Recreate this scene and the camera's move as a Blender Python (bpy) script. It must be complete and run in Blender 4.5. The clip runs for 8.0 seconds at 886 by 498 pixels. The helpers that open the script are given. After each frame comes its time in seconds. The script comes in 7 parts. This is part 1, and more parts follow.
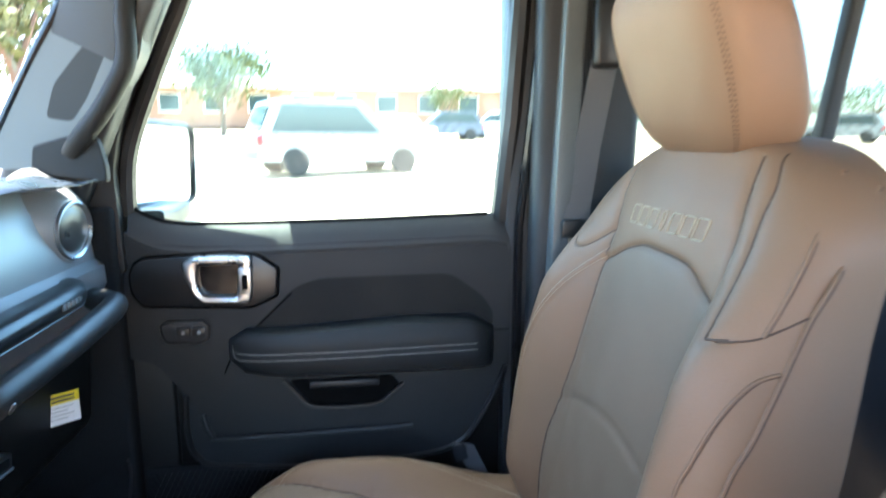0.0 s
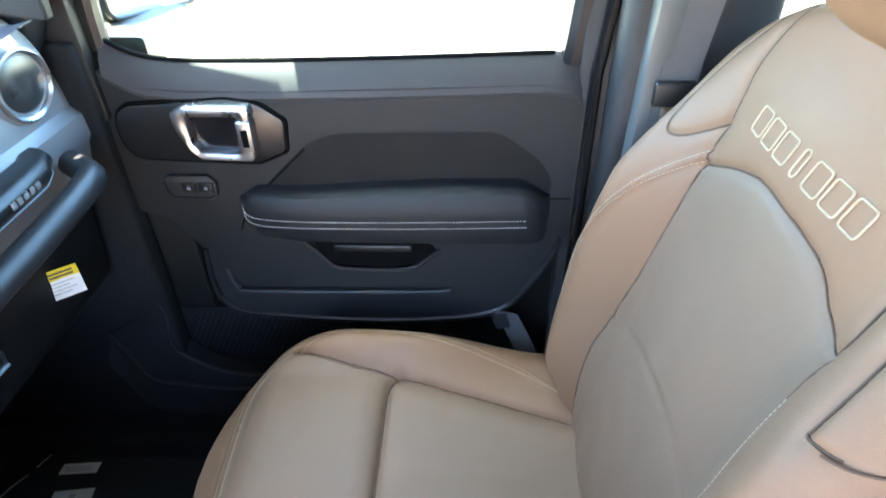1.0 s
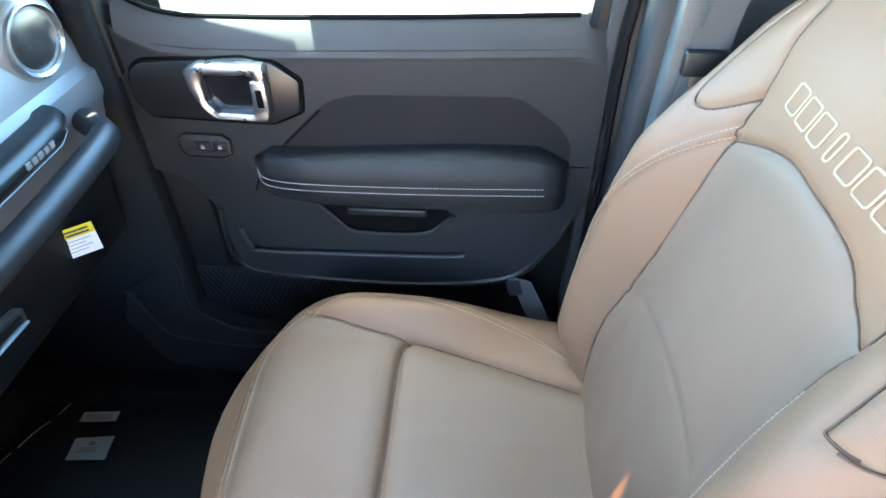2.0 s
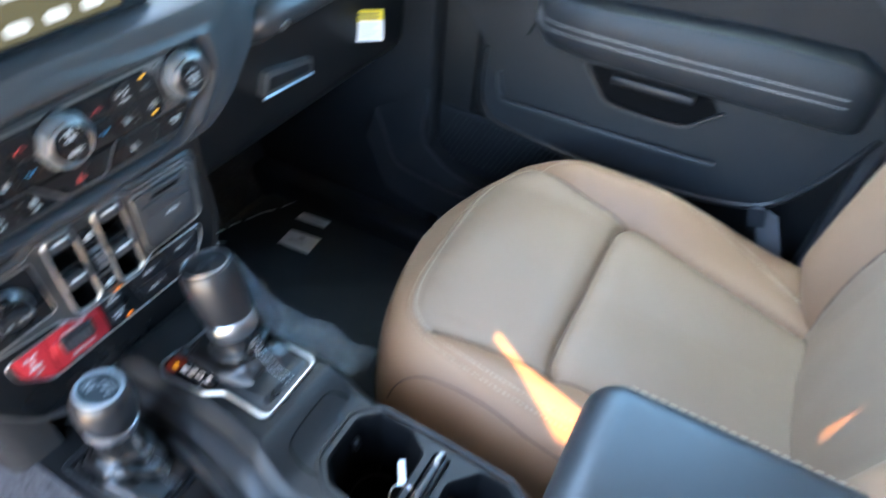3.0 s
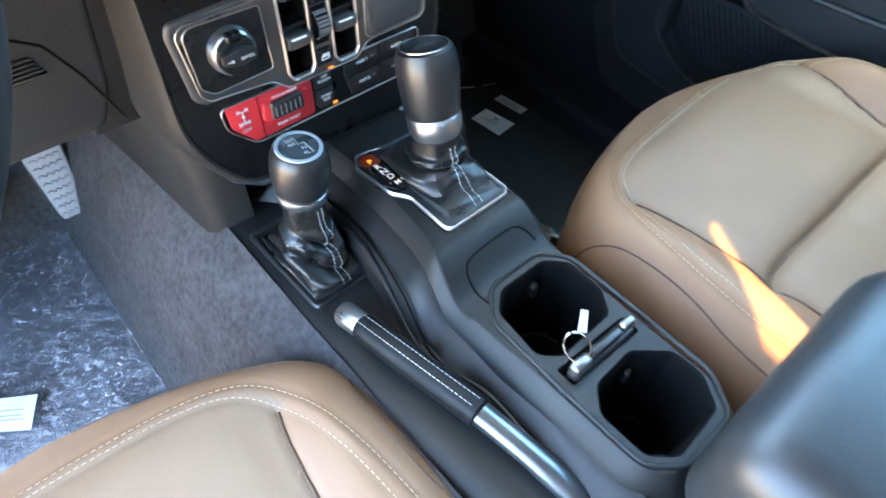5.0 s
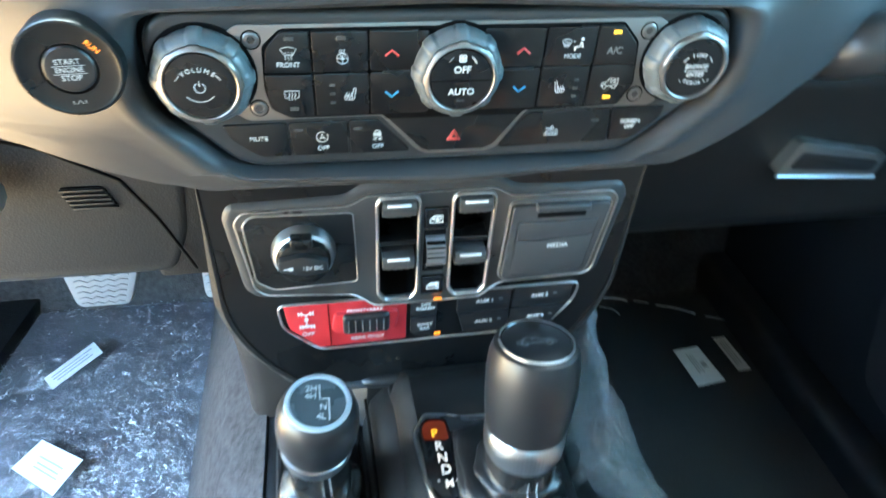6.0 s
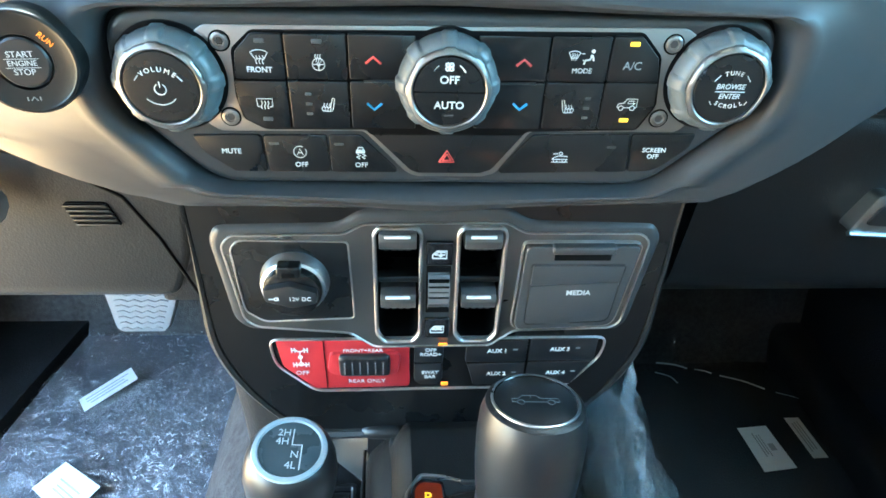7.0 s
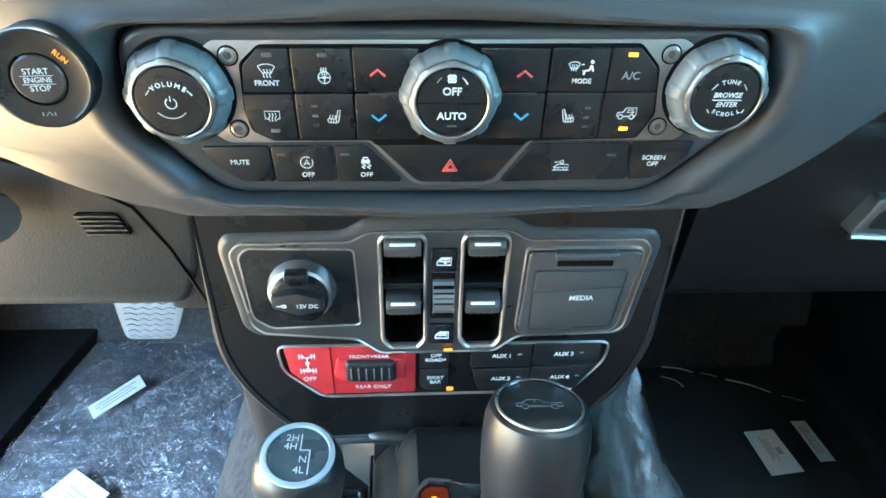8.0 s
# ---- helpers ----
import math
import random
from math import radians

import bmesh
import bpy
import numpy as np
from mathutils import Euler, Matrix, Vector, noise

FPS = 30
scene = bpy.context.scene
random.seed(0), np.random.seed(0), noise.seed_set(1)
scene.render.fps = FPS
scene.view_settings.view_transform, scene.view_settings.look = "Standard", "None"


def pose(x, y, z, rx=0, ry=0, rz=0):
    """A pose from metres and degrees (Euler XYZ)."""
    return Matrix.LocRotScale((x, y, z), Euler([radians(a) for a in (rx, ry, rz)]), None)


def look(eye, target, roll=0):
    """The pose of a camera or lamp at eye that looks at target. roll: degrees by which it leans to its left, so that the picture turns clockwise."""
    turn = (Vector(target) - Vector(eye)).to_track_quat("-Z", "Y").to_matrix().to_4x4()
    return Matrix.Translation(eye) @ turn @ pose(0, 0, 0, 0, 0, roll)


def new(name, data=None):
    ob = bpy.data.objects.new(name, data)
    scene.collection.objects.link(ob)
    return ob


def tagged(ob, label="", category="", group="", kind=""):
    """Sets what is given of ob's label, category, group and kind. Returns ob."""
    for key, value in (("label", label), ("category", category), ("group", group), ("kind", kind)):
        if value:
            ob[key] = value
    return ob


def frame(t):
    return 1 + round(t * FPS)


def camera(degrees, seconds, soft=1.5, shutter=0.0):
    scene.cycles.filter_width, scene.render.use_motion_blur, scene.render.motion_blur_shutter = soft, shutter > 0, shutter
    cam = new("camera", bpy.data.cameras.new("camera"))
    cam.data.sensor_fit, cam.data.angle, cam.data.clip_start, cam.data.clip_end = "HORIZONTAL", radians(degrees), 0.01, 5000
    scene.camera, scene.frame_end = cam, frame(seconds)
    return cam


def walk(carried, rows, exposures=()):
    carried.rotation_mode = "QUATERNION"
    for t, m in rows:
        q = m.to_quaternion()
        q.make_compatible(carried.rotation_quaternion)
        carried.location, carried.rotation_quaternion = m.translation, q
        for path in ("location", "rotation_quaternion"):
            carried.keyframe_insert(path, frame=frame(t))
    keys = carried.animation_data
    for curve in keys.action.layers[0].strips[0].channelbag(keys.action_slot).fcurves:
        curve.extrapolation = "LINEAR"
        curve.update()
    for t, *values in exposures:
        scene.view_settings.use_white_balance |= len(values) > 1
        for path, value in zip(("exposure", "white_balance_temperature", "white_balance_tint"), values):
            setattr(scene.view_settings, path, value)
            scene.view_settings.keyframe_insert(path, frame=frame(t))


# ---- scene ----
cam = camera(72.7, 8.0, soft=1.6, shutter=0.4)
PATH = [
    (0, (-0.387, -0.371, 0.911), (1.565, -0.632, 0.561), 0.0),
    (0.5, (-0.224, -0.452, 1.015), (1.572, -0.453, 0.134), -0.8),
    (1, (-0.102, -0.484, 1.049), (1.519, -0.414, -0.12), -0.9),
    (1.2, (-0.085, -0.489, 1.051), (1.485, -0.401, -0.185), -1.0),
    (2.3, (-0.083, -0.475, 1.061), (1.425, -0.331, -0.245), 0.0),
    (2.5, (-0.099, -0.47, 1.042), (1.387, -0.227, -0.274), 1.0),
    (3, (-0.205, -0.43, 0.912), (1.1, 0.193, -0.47), 4.8),
    (3.5, (-0.268, -0.433, 0.837), (0.839, 0.37, -0.622), 6.9),
    (4, (-0.272, -0.436, 0.828), (0.75, 0.387, -0.682), 6.4),
    (4.2, (-0.271, -0.436, 0.826), (0.728, 0.397, -0.693), 5.4),
    (5.3, (-0.22, -0.394, 0.775), (0.541, 0.657, -0.747), 1.4),
    (5.5, (-0.174, -0.355, 0.779), (0.473, 0.82, -0.704), 1.6),
    (6, (-0.062, -0.28, 0.762), (0.286, 1.208, -0.528), 4.5),
    (6.5, (-0.023, -0.265, 0.738), (0.158, 1.337, -0.445), 4.3),
    (7, (-0.017, -0.261, 0.733), (0.112, 1.36, -0.431), 2.7),
    (7.5, (-0.018, -0.265, 0.736), (0.094, 1.36, -0.425), 2.2),
    (8, (-0.017, -0.265, 0.737), (0.096, 1.367, -0.413), 1.9),
]
EXPOSURES = [(0, 3.85, 5850, 8), (0.5, 3.9, 5900, 10), (1.2, 4.84, 6100, 12), (2.3, 4.9, 5800, 8), (3.0, 5.24, 5800, 7), (4.2, 5.25, 5950, 4), (5.5, 5.36, 5950, 2), (6.1, 5.76, 5860, -9), (8, 5.77, 5840, -10)]
walk(cam, [(t, look(eye, target, roll)) for t, eye, target, roll in PATH], EXPOSURES)
# daylight: sky and one sun, high ahead of the vehicle
SUN_DIR = Vector((0.06, 0.20, 0.978)).normalized()
world = bpy.data.worlds.new("sky")
scene.world = world
world.use_nodes = True
sky = world.node_tree.nodes.new("ShaderNodeTexSky")
sky.sky_type, sky.sun_disc = "NISHITA", False
sky.air_density, sky.dust_density, sky.ozone_density = 1.0, 2.2, 0.8
sky.sun_elevation = math.asin(SUN_DIR.z)
sky.sun_rotation = math.atan2(SUN_DIR.x, SUN_DIR.y)
back = world.node_tree.nodes["Background"]
back.inputs["Strength"].default_value = 0.17
world.node_tree.links.new(sky.outputs[0], back.inputs["Color"])
sun = new("sun", bpy.data.lights.new("sun", "SUN"))
sun.data.energy, sun.data.angle, sun.data.color = 4.2, radians(0.5), (1.0, 0.88, 0.70)
sun.matrix_world = look((0, 0, 30), Vector((0, 0, 30)) - SUN_DIR)
# ---- materials ----
def material(name, base, rough=0.5, metal=0.0, grain=0.0, grain_scale=400.0, bump=0.0, bump_scale=600.0, stain=0.0,
             stain_scale=9.0, spec=0.5, emit=None, emit_strength=0.0, coat=0.0):
    """A surface with variation at two scales: fine grain and broad stains in colour and gloss, plus relief."""
    m = bpy.data.materials.new(name)
    m.use_nodes = True
    t = m.node_tree
    b = t.nodes["Principled BSDF"]
    b.inputs["Base Color"].default_value = (*base, 1)
    b.inputs["Roughness"].default_value = rough
    b.inputs["Metallic"].default_value = metal
    b.inputs["Specular IOR Level"].default_value = spec
    b.inputs["Coat Weight"].default_value = coat
    if emit:
        b.inputs["Emission Color"].default_value = (*emit, 1)
        b.inputs["Emission Strength"].default_value = emit_strength
    coord = t.nodes.new("ShaderNodeTexCoord")
    if grain or stain:
        fine = t.nodes.new("ShaderNodeTexNoise")
        fine.inputs["Scale"].default_value = grain_scale
        fine.inputs["Detail"].default_value = 3
        broad = t.nodes.new("ShaderNodeTexNoise")
        broad.inputs["Scale"].default_value = stain_scale
        broad.inputs["Detail"].default_value = 6
        for n in (fine, broad):
            t.links.new(coord.outputs["Object"], n.inputs["Vector"])
        total = t.nodes.new("ShaderNodeMath")
        total.operation = "MULTIPLY_ADD"
        t.links.new(fine.outputs[0], total.inputs[0])
        total.inputs[1].default_value = 2 * grain
        total.inputs[2].default_value = 1 - grain - stain
        add = t.nodes.new("ShaderNodeMath")
        add.operation = "MULTIPLY_ADD"
        t.links.new(broad.outputs[0], add.inputs[0])
        add.inputs[1].default_value = 2 * stain
        t.links.new(total.outputs[0], add.inputs[2])
        mix = t.nodes.new("ShaderNodeVectorMath")
        mix.operation = "SCALE"
        mix.inputs[0].default_value = base
        t.links.new(add.outputs[0], mix.inputs["Scale"])
        t.links.new(mix.outputs[0], b.inputs["Base Color"])
        gloss = t.nodes.new("ShaderNodeMapRange")
        t.links.new(broad.outputs[0], gloss.inputs[0])
        gloss.inputs[1].default_value, gloss.inputs[2].default_value = 0.3, 0.7
        gloss.inputs[3].default_value, gloss.inputs[4].default_value = max(rough - 0.08, 0.02), min(rough + 0.08, 1)
        t.links.new(gloss.outputs[0], b.inputs["Roughness"])
    if bump:
        cells = t.nodes.new("ShaderNodeTexVoronoi")
        cells.inputs["Scale"].default_value = bump_scale
        t.links.new(coord.outputs["Object"], cells.inputs["Vector"])
        rise = t.nodes.new("ShaderNodeBump")
        rise.inputs["Strength"].default_value = bump
        rise.inputs["Distance"].default_value = 0.0006
        t.links.new(cells.outputs["Distance"], rise.inputs["Height"])
        t.links.new(rise.outputs[0], b.inputs["Normal"])
    return m


LEATHER = material("tan_leather", (0.204, 0.117, 0.066), 0.52, spec=0.34, grain=0.06, grain_scale=700, bump=0.2, bump_scale=900, stain=0.06, stain_scale=6)
LEATHER_DARK = material("tan_leather_seam", (0.075, 0.040, 0.022), 0.7)
THREAD = material("pale_thread", (0.40, 0.32, 0.22), 0.8, grain=0.1, grain_scale=3000)
BLACK = material("black_soft_plastic", (0.016, 0.0175, 0.0195), 0.5, grain=0.12, grain_scale=900, bump=0.5, bump_scale=1300, stain=0.1, stain_scale=7)
BLACK_DEEP = material("deep_black_plastic", (0.0095, 0.0092, 0.009), 0.37, grain=0.12, grain_scale=900, bump=0.4, bump_scale=1300, stain=0.12, stain_scale=9, spec=0.28)
DASH_SATIN = material("black_satin_dash", (0.031, 0.032, 0.033), 0.44, spec=0.30, grain=0.06, grain_scale=1500, stain=0.08, stain_scale=12)
DASH_PANEL = material("silver_grey_dash_panel", (0.24, 0.25, 0.255), 0.38, metal=0.25, grain=0.05, grain_scale=1500, stain=0.05, stain_scale=8)
LEATHER_INSERT = material("grey_tan_leather", (0.174, 0.114, 0.072), 0.55, spec=0.35, grain=0.07, grain_scale=700, bump=0.15, bump_scale=800, stain=0.06, stain_scale=6)
GRIP_LEATHER = material("dark_grip_leather", (0.008, 0.008, 0.0085), 0.46, spec=0.14, grain=0.1, grain_scale=900, bump=0.25, bump_scale=1200, stain=0.1, stain_scale=20)
BOOT_LEATHER = material("soft_black_leather", (0.010, 0.010, 0.0098), 0.31, spec=0.50, grain=0.1, grain_scale=700, bump=0.35, bump_scale=900, stain=0.15, stain_scale=25)
GREY_THREAD = material("grey_thread", (0.40, 0.39, 0.37), 0.8, grain=0.1, grain_scale=3000)
BLACK_SMOOTH = material("black_satin_plastic", (0.010, 0.0102, 0.011), 0.36, grain=0.08, grain_scale=1500, stain=0.12, stain_scale=14)
KEY_BLACK = material("black_key_plastic", (0.0075, 0.0078, 0.008), 0.28, spec=0.34, grain=0.05, grain_scale=1500, stain=0.15, stain_scale=22)
FLANK_BLACK = material("grained_black_flank", (0.013, 0.0125, 0.012), 0.55, spec=0.22, grain=0.12, grain_scale=900, bump=0.4, bump_scale=1000, stain=0.12, stain_scale=12)
STACK_BLACK = material("glossy_black_stack", (0.006, 0.006, 0.0062), 0.30, spec=0.28, stain=0.12, stain_scale=20)
BLACK_GLOSS = material("black_gloss_plastic", (0.008, 0.008, 0.009), 0.14, stain=0.1, stain_scale=30)
BLACK_LEATHER = material("black_leather", (0.018, 0.019, 0.020), 0.42, grain=0.1, grain_scale=900, bump=0.14, bump_scale=1400, stain=0.1, stain_scale=20)
DASH_GREY = material("grey_dash_paint", (0.021, 0.0208, 0.0205), 0.50, spec=0.23, bump=0.22, bump_scale=650, grain=0.08, grain_scale=700, stain=0.06, stain_scale=10)
# near-black for joints and seals; in wells and pockets it paints the shade
DARK = material("black_and_cavity_shade", (0.0022, 0.0022, 0.0024), 0.8, spec=0.08)
METAL = material("brushed_gunmetal", (0.215, 0.208, 0.20), 0.36, metal=0.9, grain=0.05, grain_scale=1200, stain=0.03, stain_scale=25)
GUN = material("dark_gunmetal", (0.10, 0.10, 0.10), 0.32, metal=0.8, grain=0.1, grain_scale=1200, stain=0.08, stain_scale=25)
BLACK_CARPET = material("black_carpet", (0.017, 0.018, 0.019), 0.95, grain=0.5, grain_scale=400, bump=1.0, bump_scale=600, stain=0.3, stain_scale=12, spec=0.1)
BLACK_DOOR = material("black_door_vinyl", (0.013, 0.0145, 0.016), 0.48, spec=0.33, grain=0.1, grain_scale=900, bump=0.45, bump_scale=1100, stain=0.1, stain_scale=6)
PILLAR_GREY = material("grey_pillar_plastic", (0.072, 0.079, 0.080), 0.48, grain=0.08, grain_scale=900, stain=0.1, stain_scale=7)
SILVER = material("satin_silver", (0.47, 0.49, 0.51), 0.32, metal=1.0, grain=0.05, grain_scale=1500, stain=0.06, stain_scale=30)
CHROME = material("chrome", (0.75, 0.76, 0.78), 0.1, metal=1.0, stain=0.04, stain_scale=40)
CARPET_GREY = material("grey_carpet", (0.050, 0.048, 0.049), 0.95, grain=0.7, grain_scale=130, bump=1.0, bump_scale=420, stain=0.5, stain_scale=22, spec=0.1)
RED = material("red_plastic", (0.34, 0.018, 0.024), 0.42, grain=0.05, grain_scale=1200, stain=0.06, stain_scale=30)
# the white inks carry a faint added emission that lifts the captions
WHITE_INK = material("white_ink", (0.66, 0.68, 0.68), 0.6, emit=(0.8, 0.85, 0.85), emit_strength=0.0035)
CAPTION_INK = material("off_white_ink", (0.44, 0.46, 0.46), 0.6, emit=(0.8, 0.85, 0.85), emit_strength=0.002)
MID_INK = material("dull_white_ink", (0.40, 0.42, 0.42), 0.6, emit=(0.8, 0.85, 0.85), emit_strength=0.0008)
GREY_INK = material("grey_ink", (0.16, 0.17, 0.17), 0.6)
RED_INK = material("red_ink", (0.55, 0.06, 0.05), 0.6)
BLUE_INK = material("blue_ink", (0.04, 0.25, 0.50), 0.6)
AMBER = material("amber_lamp", (0.9, 0.45, 0.03), 0.5, emit=(1.0, 0.42, 0.02), emit_strength=0.028)
ORANGE = material("orange_lamp", (0.9, 0.25, 0.02), 0.5, emit=(1.0, 0.22, 0.01), emit_strength=0.032)
PAPER = material("white_paper", (0.82, 0.83, 0.84), 0.7, grain=0.04, grain_scale=500, stain=0.05, stain_scale=30)
YELLOW = material("yellow_paper", (0.75, 0.60, 0.02), 0.6, stain=0.04)
INK = material("dark_print", (0.06, 0.06, 0.07), 0.7)


# ---- mesh tools ----
def thing(name, label, category, group="", at=(0, 0, 0)):
    ob = new(name)
    ob.empty_display_size = 0.02
    ob.location = at
    return tagged(ob, label, category, group)


def part(name, bm, mat, parent=None, label="", smooth=True):
    """Links a bmesh, in world coordinates, as one mesh under its thing."""
    me = bpy.data.meshes.new(name)
    bmesh.ops.recalc_face_normals(bm, faces=bm.faces[:])
    bm.to_mesh(me)
    bm.free()
    for p in me.polygons:
        p.use_smooth = smooth
    if smooth:
        me.set_sharp_from_angle(angle=radians(35))
    me.materials.append(mat)
    ob = new(name, me)
    if parent:
        ob.parent = parent
        ob.matrix_parent_inverse = Matrix.Translation(parent.location).inverted()
    if label:
        ob["label"] = label
    return ob


def bevelled(bm, width, segments=3, angle=25):
    if width > 0:
        edges = [e for e in bm.edges if len(e.link_faces) == 2 and e.calc_face_angle(0) > radians(angle)]
        bmesh.ops.bevel(bm, geom=edges, offset=width, segments=segments, profile=0.5, affect="EDGES", clamp_overlap=True)
    return bm


def box(x0, x1, y0, y1, z0, z1, bevel=0.0, segments=3, m=None):
    bm = bmesh.new()
    bmesh.ops.create_cube(bm, size=1)
    for v in bm.verts:
        v.co = Vector((x0 + (v.co.x + 0.5) * (x1 - x0), y0 + (v.co.y + 0.5) * (y1 - y0), z0 + (v.co.z + 0.5) * (z1 - z0)))
    bevelled(bm, bevel, segments)
    if m:
        bm.transform(m)
    return bm


AXES = {"x": lambda a, b, c: (c, a, b), "y": lambda a, b, c: (a, c, b), "z": lambda a, b, c: (a, b, c)}


def rounded(poly, r, n=4):
    """A polygon with its corners rounded by about r."""
    out = []
    for i, p in enumerate(poly):
        p, a, b = Vector(p), Vector(poly[i - 1]), Vector(poly[(i + 1) % len(poly)])
        ra = min(r, (a - p).length * 0.45)
        rb = min(r, (b - p).length * 0.45)
        s, e = p + (a - p).normalized() * ra, p + (b - p).normalized() * rb
        for k in range(n + 1):
            t = k / n
            out.append(tuple((1 - t) ** 2 * s + 2 * t * (1 - t) * p + t * t * e))
    return out


def prism(poly, axis, c0, c1, bevel=0.0, segments=2, holes=()):
    """A polygon, with holes if any, drawn out along an axis from c0 (the seen face) to c1. Polygon axes: x: (y, z); y: (x, z); z: (x, y)."""
    bm = bmesh.new()
    f = AXES[axis]
    if not holes:
        top = [bm.verts.new(f(a, b, c0)) for a, b in poly]
        low = [bm.verts.new(f(a, b, c1)) for a, b in poly]
        bm.faces.new(top)
        bm.faces.new(low[::-1])
        for i in range(len(poly)):
            bm.faces.new((top[i - 1], low[i - 1], low[i], top[i]))
        bmesh.ops.recalc_face_normals(bm, faces=bm.faces[:])
        if bevel:
            rim = [e for e in bm.edges if all(v in set(top) for v in e.verts)]
            bmesh.ops.bevel(bm, geom=rim, offset=bevel, segments=segments, profile=0.5, affect="EDGES", clamp_overlap=True)
        return bm
    for c in (c0, c1):
        edges = []
        for loop in (poly, *holes):
            vs = [bm.verts.new(f(a, b, c)) for a, b in loop]
            edges += [bm.edges.new((vs[i - 1], vs[i])) for i in range(len(vs))]
        bmesh.ops.triangle_fill(bm, use_beauty=True, use_dissolve=False, edges=edges)
    for loop in (poly, *holes):
        a = [bm.verts.new(f(p, q, c0)) for p, q in loop]
        b = [bm.verts.new(f(p, q, c1)) for p, q in loop]
        for i in range(len(loop)):
            bm.faces.new((a[i - 1], b[i - 1], b[i], a[i]))
    bmesh.ops.remove_doubles(bm, verts=bm.verts[:], dist=1e-6)
    return bm


def ring(poly, axis, c0, c1, width, bevel=0.0):
    """A frame of the polygon's outline, with an inner outline shrunk towards its middle by width."""
    mid = sum((Vector(p) for p in poly), Vector((0, 0))) / len(poly)
    n = len(poly)
    inner = []
    for i in range(n):
        p, a, b = Vector(poly[i]), Vector(poly[i - 1]), Vector(poly[(i + 1) % n])
        d = (b - a).normalized()
        q = Vector((-d.y, d.x))
        if q.dot(mid - p) < 0:
            q = -q
        inner.append(tuple(p + q * width))
    bm = bmesh.new()
    f = AXES[axis]
    loops = [[bm.verts.new(f(a, b, c)) for a, b in src] for src, c in
             ((poly, c1), (poly, c0 + (c1 - c0) * 0.25), ([tuple(Vector(p) * 0.7 + Vector(q) * 0.3) for p, q in zip(poly, inner)], c0),
              ([tuple(Vector(p) * 0.3 + Vector(q) * 0.7) for p, q in zip(poly, inner)], c0), (inner, c0 + (c1 - c0) * 0.25), (inner, c1))]
    for la, lb in zip(loops, loops[1:] + loops[:1]):
        for i in range(n):
            bm.faces.new((la[i - 1], la[i], lb[i], lb[i - 1]))
    return bm


def loft(rows, closed_ring=True, caps=True):
    """A skin over rows of points, each row with the same count."""
    bm = bmesh.new()
    vs = [[bm.verts.new(p) for p in row] for row in rows]
    n = len(vs[0])
    for a, b in zip(vs, vs[1:]):
        for i in range(n if closed_ring else n - 1):
            j = (i + 1) % n
            bm.faces.new((a[i], a[j], b[j], b[i]))
    if caps and closed_ring:
        bm.faces.new(vs[0][::-1])
        bm.faces.new(vs[-1])
    return bm


def lathe(profile, m=None, n=40, wobble=None):
    """A turned body: profile of (radius, height) about z, put in place by m. Ends are closed."""
    rows = []
    for r, h in profile:
        rows.append([(max(r, 1e-5) * math.cos(2 * math.pi * i / n) * (wobble(i / n, h) if wobble else 1),
                      max(r, 1e-5) * math.sin(2 * math.pi * i / n) * (wobble(i / n, h) if wobble else 1), h) for i in range(n)])
    bm = loft(rows)
    if m:
        bm.transform(m)
    return bm


def axis_pose(base, tip):
    d = Vector(tip) - Vector(base)
    return Matrix.Translation(base) @ d.to_track_quat("Z", "Y").to_matrix().to_4x4()


def smooth_line(pts, n=6, closed=False):
    """A Catmull-Rom line through points."""
    pts = [Vector(p) for p in pts]
    out, k = [], len(pts)
    for i in range(k if closed else k - 1):
        if closed:
            p0, p1, p2, p3 = (pts[(i + j) % k] for j in (-1, 0, 1, 2))
        else:
            p0, p1, p2, p3 = pts[max(i - 1, 0)], pts[i], pts[i + 1], pts[min(i + 2, k - 1)]
        for s in range(n):
            t = s / n
            out.append(0.5 * (2 * p1 + (p2 - p0) * t + (2 * p0 - 5 * p1 + 4 * p2 - p3) * t * t + (3 * p1 - p0 - 3 * p2 + p3) * t ** 3))
    if not closed:
        out.append(pts[-1])
    return out


def tube(pts, radius, n=8, closed=False, flat=1.0, bm=None):
    """A round bar along a line of points; radius may be a list."""
    pts = [Vector(p) for p in pts]
    k = len(pts)
    bm = bm or bmesh.new()
    rings = []
    side = None
    for i, p in enumerate(pts):
        d = (pts[(i + 1) % k if closed else min(i + 1, k - 1)] - pts[(i - 1) % k if closed else max(i - 1, 0)]).normalized()
        if side is None:
            side = d.cross(Vector((0.31, 0.17, 0.93))).normalized()
        side = (side - d * side.dot(d)).normalized()
        up = d.cross(side)
        r = radius[i] if isinstance(radius, (list, tuple)) else radius
        rings.append([bm.verts.new(p + (side * math.cos(2 * math.pi * j / n) + up * math.sin(2 * math.pi * j / n) * flat) * r) for j in range(n)])
    for a, b in zip(rings, rings[1:] + ([rings[0]] if closed else [])):
        for j in range(n):
            bm.faces.new((a[j], a[(j + 1) % n], b[(j + 1) % n], b[j]))
    if not closed:
        bm.faces.new(rings[0][::-1])
        bm.faces.new(rings[-1])
    return bm


def resample(pts, step):
    pts = [Vector(p) for p in pts]
    out, carry = [pts[0]], 0.0
    for a, b in zip(pts, pts[1:]):
        d = (b - a).length
        s = step - carry
        while s <= d:
            out.append(a + (b - a) * (s / d))
            s += step
        carry = (carry + d) % step
    return out


